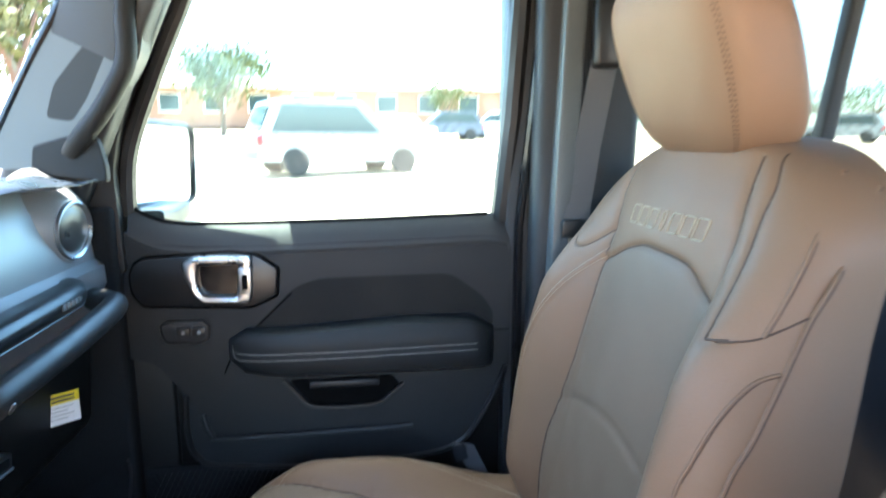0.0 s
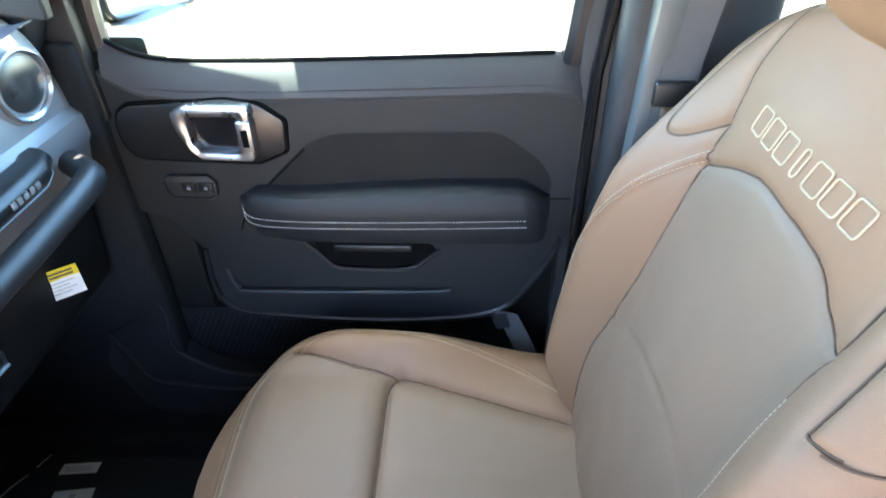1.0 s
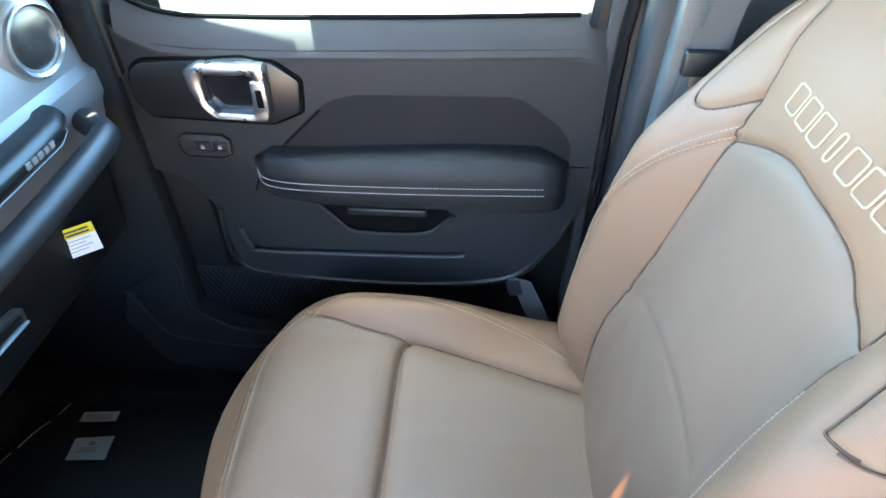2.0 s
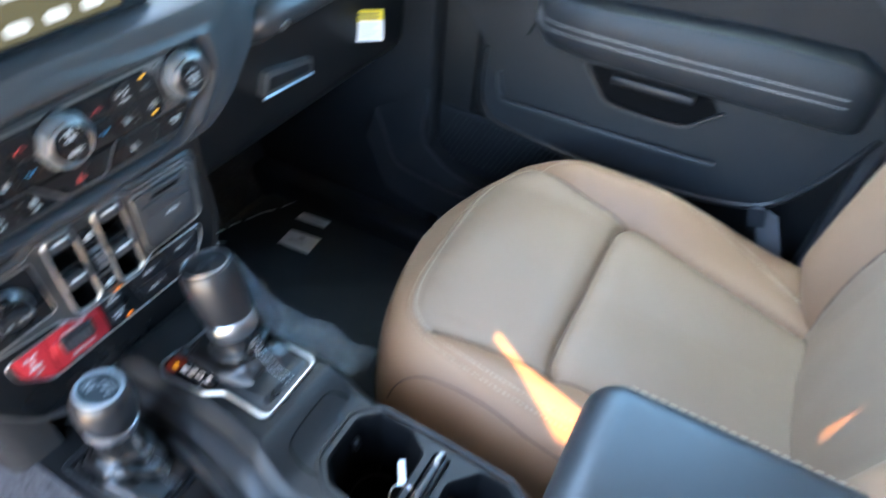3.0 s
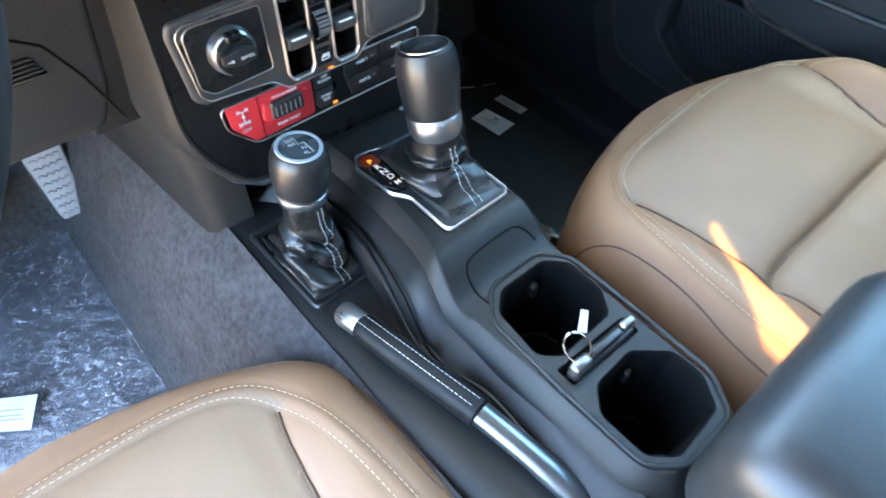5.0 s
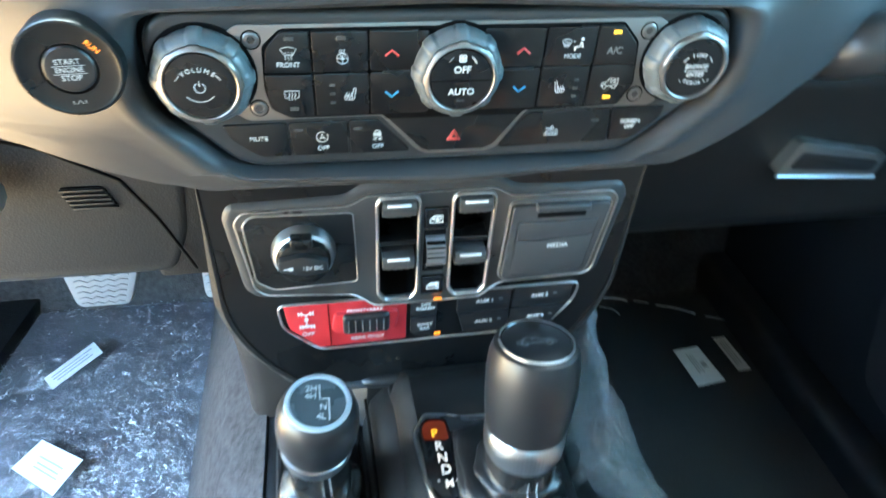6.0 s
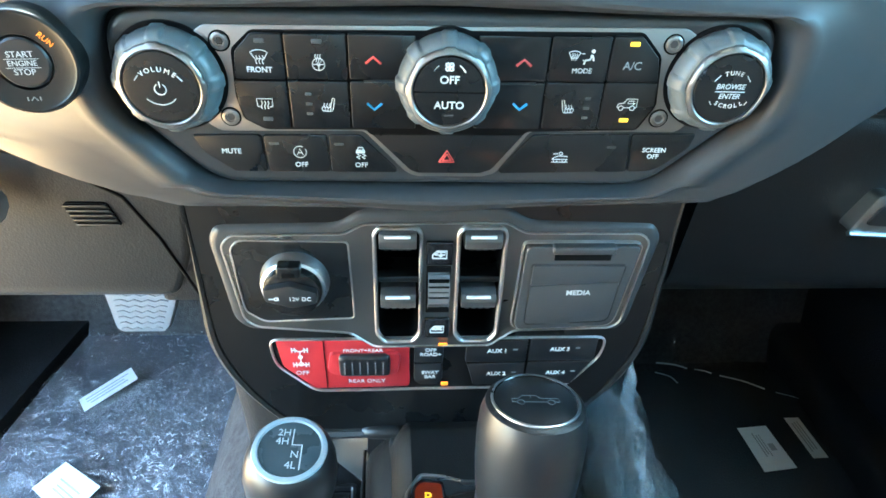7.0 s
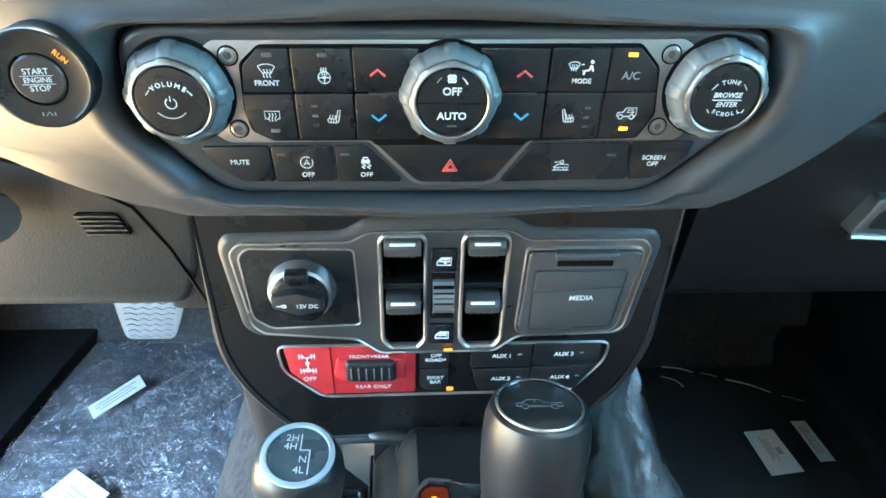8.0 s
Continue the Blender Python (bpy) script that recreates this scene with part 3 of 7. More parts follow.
        if c.y - dy > face(c.z) - 0.05 and inside((out * (c.x - cx), c.z), area):
            f.material_index = 1

    def on_back(line, lift):
        return [Vector((cx + out * v.x, back_y(v.x, v.y) + dy + lift, v.y)) for v in smooth_line([(a, b, 0) for a, b in line], 12)]

    def beside(line):
        """A line down the inner side of the backrest, given as (x in from the middle, y, z)."""
        return [Vector((cx - out * (u + 0.0012), y + dy, z)) for u, y, z in smooth_line(line, 8)]

    for line in (edge_out, edge_in, crown, wing_out, wing_in):
        part("seam", tube(on_back(line, 0.0008), 0.0014, 6), LEATHER_DARK, backrest, "dark sewn seam")
    for k in (-0.0065, 0.0065):
        part("stitching", stitches(on_back([(u, z + k) for u, z in arc_out], 0.0006), 0.0060, 0.0038, 0.0004), THREAD, backrest, "pale stitching")
    part("stitching", stitches(on_back([(u - 0.008, z) for u, z in edge_in[4:]], 0.0006), 0.0062, 0.0045, 0.0007), THREAD, backrest, "pale stitching")
    pipe_a = [(0.190, -0.858, 0.883), (0.236, -0.796, 0.816), (0.243, -0.767, 0.764), (0.247, -0.744, 0.728)]
    pipe_b = [(0.215, -0.878, 0.868), (0.251, -0.811, 0.786), (0.254, -0.785, 0.744), (0.262, -0.755, 0.687), (0.269, -0.727, 0.635), (0.271, -0.699, 0.581), (0.270, -0.655, 0.42)]
    pipe_c = [(0.260, -0.756, 0.696), (0.257, -0.730, 0.686), (0.255, -0.700, 0.653), (0.253, -0.676, 0.607), (0.250, -0.663, 0.571), (0.246, -0.640, 0.46)]
    hem = [(0.224, -0.710, 0.718), (0.238, -0.722, 0.722), (0.247, -0.744, 0.728), (0.253, -0.787, 0.748)]
    for line, mat in ((pipe_a, LEATHER), (pipe_b, LEATHER), (pipe_c, LEATHER), (hem, LEATHER_DARK)):
        part("piping", tube(beside(line), 0.0019 if mat is LEATHER else 0.0011, 8), mat, backrest)
        if mat is LEATHER:
            part("seam", tube([p + Vector((0, -0.0028, -0.001)) for p in beside(line)], 0.0013, 6), LEATHER_DARK, backrest, "dark sewn seam")
    # embroidered outline blocks across the yoke
    for k in range(7):
        x0 = (k - 3) * 0.0285
        w, h = (0.0112, 0.0128) if k != 3 else (0.0042, 0.0128)
        line = []
        for a, b in rounded([(-w, -h), (w, -h), (w, h), (-w, h)], 0.004, 3):
            u, z = -(x0 + a + b * 0.12) * out, 0.8085 + b
            line.append(Vector((cx + out * u - 0.004 * out, back_y(u, z) + dy + 0.0006, z)))
        part("embroidery", tube(line, 0.0011, 5, True), THREAD, backrest, "pale embroidered outline block")
    # headrest
    hr = []

    def head(t, a):
        k = abs(2 * t - 1)
        w = (0.118 + 0.020 * math.sin(math.pi * t) + 0.016 * t) * max(1e-3, 1 - k ** 5) ** 0.28
        dep = 0.062 * max(1e-3, 1 - k ** 4) ** 0.35
        yc = -0.850 + 0.085 * t
        return Vector((cx + w * math.copysign(abs(math.cos(a)) ** 0.55, math.cos(a)), yc + dep * math.copysign(abs(math.sin(a)) ** 0.7, math.sin(a)) + 0.010 * math.cos(a) ** 2 * (1 if math.sin(a) > 0 else 0) + dy, 0.888 + 0.240 * t))

    for j in range(41):
        hr.append([head(j / 40, 2 * math.pi * i / 80) for i in range(80)])
    headrest = part("headrest", loft(hr), LEATHER, top)
    for a in (0.62, 0.70, math.pi - 0.62, math.pi - 0.70):
        part("stitching", stitches([head(0.04 + 0.92 * k / 20, a) + Vector((0, 0.0006, 0)) for k in range(21)], 0.0062, 0.0030, 0.0007), LEATHER_DARK, headrest, "row of dark stitches")
    for s in (-1, 1):
        part("headrest_post", tube([(cx + s * 0.07, -0.85 + dy, 0.86), (cx + s * 0.07, -0.845 + dy, 0.93)], 0.006, 10), CHROME, top)
    return top


seat("passenger_seat", 0.405, 1, 0.0, "tan leather front passenger seat with pale contrast stitching", "front seats")
seat("driver_seat", -0.385, -1, 0.045, "tan leather driver seat with pale contrast stitching", "front seats")
# ---- dashboard ----
dash = thing("dashboard", "black and grey moulded dashboard across the cabin", "dashboard", at=(0, 0.2, 0.4))
PROFILE = [(0.42, 0.83), (0.22, 0.85), (0.155, 0.848), (0.135, 0.838), (0.118, 0.805), (0.098, 0.745), (0.094, 0.712), (0.086, 0.704), (0.080, 0.70), (0.078, 0.668),
           (0.085, 0.655), (0.098, 0.60), (0.102, 0.585)]
part("upper_dash", loft([[(x, y, z) for y, z in PROFILE] + [(x, 0.42, 0.585)] for x in (-0.72, -0.2, 0.2, 0.66, 0.715)]), DASH_PANEL, dash, "silver grey upper dashboard")
part("glove_box", loft([[(x, y, z) for y, z in rounded([(0.104, 0.585), (0.118, 0.42), (0.16, 0.385), (0.30, 0.385), (0.30, 0.585)], 0.02)] for x in (0.20, 0.69)]), BLACK_DEEP, dash, "black glove box door")
latch = part("glove_latch", prism(rounded([(0.316, 0.490), (0.420, 0.484), (0.424, 0.506), (0.328, 0.524)], 0.006), "y", 0.098, 0.118, 0.003), METAL, dash, "grey glove box latch")
part("latch_grip", prism(rounded([(0.326, 0.498), (0.412, 0.491), (0.414, 0.502), (0.333, 0.514)], 0.004), "y", 0.0965, 0.100, 0.001), BLACK_SMOOTH, latch)
part("latch_edge", tube([(0.317, 0.098, 0.490), (0.419, 0.098, 0.484)], 0.0022, 8), SILVER, latch, "bright latch edge")
bar_line = smooth_line([(0.225, 0.06, 0.625), (0.25, 0.03, 0.632), (0.28, 0.02, 0.64), (0.45, 0.016, 0.648), (0.585, 0.02, 0.655), (0.615, 0.036, 0.656), (0.64, 0.07, 0.657)], 6)
grab = part("grab_bar", tube(bar_line, [0.019] * len(bar_line), 18), BLACK_LEATHER, dash, "black padded grab bar")
part("stitching", stitches([Vector((x, 0.006, 0.634 + (x - 0.28) * 0.04)) for x in (0.29, 0.4, 0.5, 0.58)]), GREY_INK, grab)
for x, z in ((0.270, 0.638), (0.603, 0.655)):
    part("screw", lathe([(0.0065, 0), (0.0065, 0.003), (0.003, 0.0035), (0.003, 0.001), (0, 0.001)], axis_pose((x, 0.006 if x < 0.4 else 0.012, z - 0.006), (x, -0.5, z - 0.25)), 18), SILVER, grab)
pad = part("dash_pad", loft([[(x, y + 0.02 * smooth01(0.55, 0.60, x), z + 0.012 * (x - 0.4)) for y, z in rounded([(0.082, 0.703), (0.052, 0.700), (0.040, 0.688), (0.046, 0.670), (0.082, 0.664)], 0.008)]
                             for x in (0.20, 0.30, 0.40, 0.50, 0.56, 0.585, 0.595)]), BLACK_SMOOTH, dash, "black padded shelf above the grab bar")
part("trim_line", tube([(0.21, 0.047, 0.668), (0.40, 0.046, 0.669), (0.55, 0.047, 0.671), (0.58, 0.056, 0.674), (0.592, 0.07, 0.69)], 0.0010, 6), GUN, pad)
part("emblem_bars", joined(*[box(0.475 + k * 0.012, 0.483 + k * 0.012, 0.0395, 0.042, 0.681, 0.690, 0.0005) for k in range(5)]), GREY_INK, pad, "small embossed emblem")
vent = part("air_vent", lathe([(0.094, -0.062), (0.074, -0.024), (0.060, -0.006), (0.054, 0.001), (0.050, 0.004), (0.046, 0.004)], axis_pose((0.634, 0.092, 0.773), (0.556, -0.496, 0.735)), 64), DASH_PANEL, dash, "round dashboard air vent")
part("vent_ring", lathe([(0.0465, 0.002), (0.0465, 0.009), (0.0445, 0.010), (0.041, 0.007), (0.040, 0.0)], axis_pose((0.634, 0.092, 0.773), (0.556, -0.496, 0.735)), 64), SILVER, vent, "satin silver ring")
part("vent_disc", lathe([(0.040, 0.001), (0.036, 0.004), (0.012, 0.005), (0.0, 0.0045)], axis_pose((0.634, 0.092, 0.773), (0.556, -0.496, 0.735)), 64), GUN, vent)
# surround of the centre stack
OPEN = rounded([(-0.130, 0.667), (0.137, 0.669), (0.1455, 0.660), (0.1445, 0.628), (0.102, 0.588), (-0.105, 0.588), (-0.1405, 0.626), (-0.1395, 0.658)], 0.012, 6)
OUTER = [(-0.50, 0.705), (-0.3, 0.700), (0.34, 0.70), (0.36, 0.665), (0.22, 0.618), (0.145, 0.577), (-0.13, 0.573), (-0.22, 0.598), (-0.50, 0.615)]


def ray_out(c, p, poly):
    """Where the ray from c through p leaves the polygon."""
    d = Vector(p) - Vector(c)
    best = 1.0
    for i in range(len(poly)):
        a, b = Vector(poly[i - 1]), Vector(poly[i])
        e = b - a
        den = d.x * e.y - d.y * e.x
        if abs(den) > 1e-9:
            w = a - Vector(c)
            t, s = (w.x * e.y - w.y * e.x) / den, (w.x * d.y - w.y * d.x) / den
            if t > 0 and 0 <= s <= 1:
                best = max(best, t)
    return Vector(c) + d * best


def dense(poly, step):
    out = []
    for i, p in enumerate(poly):
        a, b = Vector(p), Vector(poly[(i + 1) % len(poly)])
        n = max(1, int((b - a).length / step))
        out += [tuple(a.lerp(b, k / n)) for k in range(n)]
    return out


def shrink_in(poly, d):
    """The polygon moved inwards by d along its own normals."""
    n, out = len(poly), []
    turn_ = sum(poly[i - 1][0] * poly[i][1] - poly[i][0] * poly[i - 1][1] for i in range(n))
    for i in range(n):
        a, b = Vector(poly[i - 1]), Vector(poly[(i + 1) % n])
        e = (b - a).normalized()
        q = Vector((-e.y, e.x)) if turn_ > 0 else Vector((e.y, -e.x))
        out.append(tuple(Vector(poly[i]) + q * d))
    return out


def shrink_out(poly, d):
    """The polygon grown outwards by d from its middle."""
    mid_ = sum((Vector(p) for p in poly), Vector((0, 0))) / len(poly)
    return [tuple(Vector(p) + (Vector(p) - mid_).normalized() * d) for p in poly]


rows = []
for d, f, y in ((0.0034, 0, 0.006), (0.0030, 0, -0.0040), (0.0036, 0, -0.0075), (0.0058, 0, -0.0105), (0.0088, 0, -0.0125), (0.012, 0, -0.0128), (0.016, 0, -0.0115), (0.020, 0, -0.0098), (0.020, 0.15, -0.0085), (0.020, 0.4, -0.0085), (0.020, 0.75, -0.006), (0.020, 0.93, 0.002), (0.020, 1.0, 0.014), (0.020, 1.0, 0.07)):
    row = []
    for p in dense(OPEN, 0.006):
        v = Vector(p) - Vector((0.0, 0.63))
        q = Vector(p) + v.normalized() * d * (0.62 if v.y < -0.03 and abs(v.x) < 0.11 else 1.0)
        if f:
            q = q.lerp(ray_out((0.0, 0.63), tuple(q), OUTER), f)
        row.append((q.x, y + smooth01(0.16, 0.36, abs(q.x)) * 0.07, q.y))
    rows.append(row)
part("stack_surround", loft(rows, True, False), DASH_SATIN, dash, "satin grey surround of the climate controls")
# lower centre stack with flared flanks
BODY = [(-0.140, 0.60), (0.146, 0.60), (0.146, 0.44), (0.135, 0.405), (0.112, 0.368), (0.09, 0.357), (-0.082, 0.352), (-0.104, 0.366), (-0.128, 0.405), (-0.140, 0.44)]
BODY = rounded(BODY, 0.02, 4)
part("stack_body", prism(BODY, "y", 0.0342, 0.0400, holes=([(-0.042, 0.446), (0.052, 0.446), (0.052, 0.541), (-0.042, 0.541)],)), STACK_BLACK, dash, "black lower centre stack", False)
rows = []
for grow, y in ((0.0012, 0.038), (0.0015, 0.0340), (0.0045, 0.0335), (0.0085, 0.0370), (0.0125, 0.045), (0.0165, 0.060), (0.0205, 0.085), (0.0270, 0.14), (0.034, 0.33)):
    rows.append([(x + math.copysign(grow, x) * min(1.0, abs(x) / 0.1) * (1 - 0.88 * smooth01(0.42, 0.55, z)), y, z - grow * 0.35 * (1 - smooth01(0.40, 0.44, z))) for x, z in BODY])
part("stack_flank", loft(rows, True, False), FLANK_BLACK, dash, "black flared flanks of the centre stack")
rows = []
for y, dx in ((0.041, 0.050), (0.044, 0.024), (0.052, 0.010), (0.066, 0.003), (0.09, 0.0), (0.16, -0.004), (0.26, -0.010), (0.40, -0.018)):
    rows.append([(-0.153 + dx + e * (1 if dx < 0.02 else 0.3), y, z) for e, z in ((-0.004, 0.455), (-0.002, 0.42), (0.002, 0.37), (0.003, 0.32), (0.002, 0.27), (0.0, 0.20))])
part("stack_foot", loft(rows, False), FLANK_BLACK, dash, "black flank that runs down to the tunnel carpet")
part("stack_lip", tube([(-0.128, 0.052, 0.385), (-0.108, 0.042, 0.358), (-0.085, 0.034, 0.347), (0.09, 0.034, 0.352), (0.116, 0.042, 0.362), (0.138, 0.052, 0.392)], 0.004, 8), BLACK, dash)
# driver's knee panel, its vent and the column lever
part("stack_fillet", prism(rounded([(-0.200, 0.425), (-0.150, 0.425), (-0.136, 0.600), (-0.190, 0.600)], 0.006), "y", 0.098, 0.13, 0.004), FLANK_BLACK, dash, "black panel between the stack and the knee panel")
knee = part("knee_panel", prism(rounded([(-0.72, 0.431), (-0.185, 0.431), (-0.168, 0.47), (-0.152, 0.585), (-0.72, 0.60)], 0.012), "y", 0.095, 0.16, 0.008, 3), DASH_GREY, dash, "grey grained knee panel")
part("knee_seam", tube([(-0.34, 0.0945, 0.575), (-0.245, 0.0945, 0.546), (-0.204, 0.0945, 0.520), (-0.187, 0.0945, 0.486), (-0.170, 0.0945, 0.436)], 0.0012, 6), DARK, knee)
vent_plate = part("vent_recess", prism(rounded([(-0.2440, 0.516), (-0.2155, 0.516), (-0.2095, 0.498), (-0.2390, 0.4965)], 0.004), "y", 0.0935, 0.097, 0.0), DARK, knee)
for k in range(5):
    part("vent_slat", box(-0.2430 + k * 0.0012, -0.2150 + k * 0.0014, 0.0915, 0.0945, 0.5135 - k * 0.0037, 0.5152 - k * 0.0037, 0.0004), DASH_GREY, vent_plate)

# ---- climate controls ----
FACE = Matrix.Rotation(radians(90), 4, "X")


def on_face(x, y, z, turn=0):
    return Matrix.Translation((x, y, z)) @ FACE @ Matrix.Rotation(radians(turn), 4, "Z")


def strokes(lines, x, y, z, r=0.00032, k=0.001):
    """Thin printed lines, in millimetres, about a point of a panel that faces the cabin."""
    bm = bmesh.new()
    for line in lines:
        tube([(x + a * k, y, z + b * k) for a, b in line], r, 5, bm=bm)
    return bm


def arc(cx, cz, r, a0, a1, n=12):
    return [(cx + r * math.cos(radians(a0 + (a1 - a0) * i / n)), cz + r * math.sin(radians(a0 + (a1 - a0) * i / n))) for i in range(n + 1)]


SEAT_ICON = [[(-2.8, -1.2), (-2.4, -2.3), (1.0, -2.5), (1.6, -1.8), (2.5, 2.9), (1.6, 3.0), (0.6, -0.9), (-2.6, -0.6), (-2.8, -1.2)]] + [[(dx, -2.4), (dx + 0.3, -1.2), (dx - 0.3, -0.2), (dx + 0.1, 0.9)] for dx in (-1.7, -0.6, 0.5)]
climate = thing("climate_panel", "black climate control panel with three round knobs and a brushed plate", "control panel", at=(0, 0.0, 0.63))
BEZEL = material("grey_satin_bezel", (0.024, 0.026, 0.027), 0.36, spec=0.36, grain=0.06, grain_scale=1500, stain=0.08, stain_scale=14)
part("bezel", loft([[(x, y, z) for x, z in shrink_in(OPEN, d)] for d, y in ((0.0, 0.02), (0.0, -0.0020), (0.0005, -0.0036), (0.0016, -0.0046), (0.0034, -0.0049), (0.010, -0.0046))]), BEZEL, climate, "grey satin bezel")
part("bezel_groove", prism(shrink_out(OPEN, 0.004), "y", 0.0035, 0.006), DARK, climate, smooth=False)
PLATE = rounded([(-0.1050, 0.6570), (-0.0990, 0.6615), (0.1030, 0.6645), (0.1105, 0.6600), (0.1140, 0.6205), (0.1100, 0.6170), (0.0415, 0.6165), (0.0268, 0.5945), (0.0205, 0.5925), (-0.0115, 0.5925), (-0.0160, 0.5945), (-0.0352, 0.6155), (-0.0990, 0.6148), (-0.1050, 0.6190)], 0.0022, 3)
part("plate_gap", prism(shrink_out(PLATE, 0.0007), "y", -0.0043, -0.002), DARK, climate, smooth=False)
part("metal_plate", prism(PLATE, "y", -0.0056, -0.002, 0.0005, 2), METAL, climate, "brushed dark metal plate")
for x, z in ((-0.0930, 0.6550), (0.0985, 0.6578), (-0.0935, 0.6218), (0.1000, 0.6240)):
    s = part("screw", lathe([(0.0038, -0.001), (0.0037, 0.0007), (0.0031, 0.0011), (0.0022, 0.0011), (0.0020, 0.0004), (0.0008, 0.0003), (0, 0.0003)], axis_pose((x, -0.0056, z), (x, -1, z)), 24), METAL, climate)
    part("screw_seat", lathe([(0.0045, -0.001), (0.0045, 0.00015), (0.0037, 0.00015)], axis_pose((x, -0.0056, z), (x, -1, z)), 24), DARK, s)
    part("screw_recess", lathe([(0.0019, 0.0003), (0.0018, 0.00045), (0.0, 0.00045)], axis_pose((x, -0.0056, z), (x, -1, z)), 6), GUN, s)
FIELD = rounded([(-0.0800, 0.6600), (0.0845, 0.6625), (0.0945, 0.6525), (0.0975, 0.6300), (0.0910, 0.6180), (0.0395, 0.6165), (0.0380, 0.6145), (-0.0325, 0.6140), (-0.0340, 0.6165), (-0.0790, 0.6160), (-0.0880, 0.6210), (-0.0900, 0.6310), (-0.0890, 0.6520)], 0.002)
part("key_field", prism(FIELD, "y", -0.0058, -0.002), DARK, climate)
ROWZ = ((0.6396, 0.6588), (0.6172, 0.6388))
COLS = ((-0.0888, -0.0674), (-0.0667, -0.0411), (-0.0404, -0.0120), (0.0140, 0.0447), (0.0454, 0.0711), (0.0718, 0.0958))
for ci, (x0, x1) in enumerate(COLS):
    for ri, (z0, z1) in enumerate(ROWZ):
        tilt = 0.0024 * (x0 + 0.09) / 0.18
        z0, z1 = z0 + tilt * 0.8, z1 + tilt
        poly = [(x0, z0), (x1, z0), (x1, z1), (x0, z1)]
        if ci == 0:
            poly = [(x0 - 0.0004, z1), (x0, z0 + 0.011), (x0 + 0.0025, z0 + 0.004), (x0 + 0.0100, z0), (x1, z0), (x1, z1)] if ri else [(x0, z0), (x1, z0), (x1, z1), (x0 + 0.0088, z1), (x0 + 0.0015, z1 - 0.0075)]
        if ci == 5:
            poly = [(x0, z0), (x1 - 0.0062, z0), (x1 + 0.0002, z0 + 0.011), (x1 - 0.0006, z1), (x0, z1)] if ri else [(x0, z0), (x1 - 0.0008, z0), (x1 - 0.0028, z1 - 0.0090), (x1 - 0.0118, z1), (x0, z1)]
        part("key", prism(rounded(poly, 0.0011, 3), "y", -0.0074, -0.003, 0.0006, 2), KEY_BLACK, climate)
for x, w in ((-0.0275, 0.0068), (0.0305, 0.0100)):
    part("key_tick", tube([(x - w, -0.0074, 0.6396), (x + w, -0.0074, 0.6400)], 0.0009, 8, flat=0.6), BEZEL, climate)
LOWER = ([(-0.1125, 0.6128), (-0.0818, 0.6132), (-0.0808, 0.5945), (-0.0960, 0.5945), (-0.1085, 0.6045)], [(-0.0810, 0.6132), (-0.0522, 0.6136), (-0.0518, 0.5945), (-0.0800, 0.5945)],
         [(-0.0514, 0.6136), (-0.0372, 0.6138), (-0.0205, 0.5965), (-0.0205, 0.5945), (-0.0510, 0.5945)], [(-0.0325, 0.6150), (0.0388, 0.6155), (0.0246, 0.5965), (0.0192, 0.5945), (-0.0108, 0.5945), (-0.0142, 0.5960)],
         [(0.0428, 0.6148), (0.0890, 0.6158), (0.0906, 0.5960), (0.0290, 0.5945), (0.0280, 0.5965)], [(0.0898, 0.6158), (0.1205, 0.6164), (0.1188, 0.6090), (0.1070, 0.5985), (0.1020, 0.5965), (0.0914, 0.5960)])
for hull in ([(-0.1135, 0.6136), (-0.0368, 0.6146), (-0.0195, 0.5965), (-0.0200, 0.5937), (-0.0965, 0.5937), (-0.1095, 0.6045)], [(0.0420, 0.6156), (0.1214, 0.6172), (0.1196, 0.6086), (0.1072, 0.5976), (0.1022, 0.5955), (0.0276, 0.5937), (0.0268, 0.5962)]):
    part("key_gap", prism(rounded(hull, 0.0015, 3), "y", -0.0043, -0.002), DARK, climate, smooth=False)
for poly in LOWER:
    part("key", prism(rounded(poly, 0.0016, 3), "y", -0.0058, -0.001, 0.0007, 2), KEY_BLACK, climate)
Y = -0.0076


def printed(name, text, x, z, size, mat=CAPTION_INK, y=Y, parent=None, turn=0, label="", bold=0.0, shear=0.0):
    size *= 0.86
    return part(name, lettering(text, size, on_face(x, y, z, turn), 0.00015, bold=bold, shear=shear), mat, parent or climate, label, False)


def icon(lines, x, z, mat=CAPTION_INK, y=Y, r=0.00019, k=0.001, parent=None):
    return part("symbol", strokes(lines, x, y, z, r, k), mat, parent or climate)


printed("caption", "FRONT", -0.0778, 0.6438, 0.0038, bold=0.00005)
SCREEN_FAN = [arc(0, -3.2, 6.6, 122, 58, 10) + arc(0, -3.2, 3.0, 58, 122, 6) + [(-3.5, 2.4)]]
HEAT = [[(dx, 2.0), (dx + 0.35, 0.9), (dx - 0.35, -0.3), (dx, -1.6)] for dx in (-1.3, 0.0, 1.3)]
icon(SCREEN_FAN + [[(a, b - 0.9) for a, b in w] for w in HEAT], -0.0772, 0.6488, k=0.00102)
icon([arc(0, 0, 2.6, 0, 360, 20), [(-2.6, 0), (2.6, 0)], [(0, 0), (0, -2.6)]] + [[(dx, 1.0), (dx + 0.4, 2.1), (dx - 0.3, 3.2), (dx, 4.3)] for dx in (-1.0, 0.0, 1.0)] + [arc(0, 0, 0.7, 0, 360, 8)], -0.0530, 0.6466)
icon([[(-3.2, -1.5), (0, 1.2), (3.2, -1.5)]], -0.0300, 0.6490, RED_INK, r=0.0006)
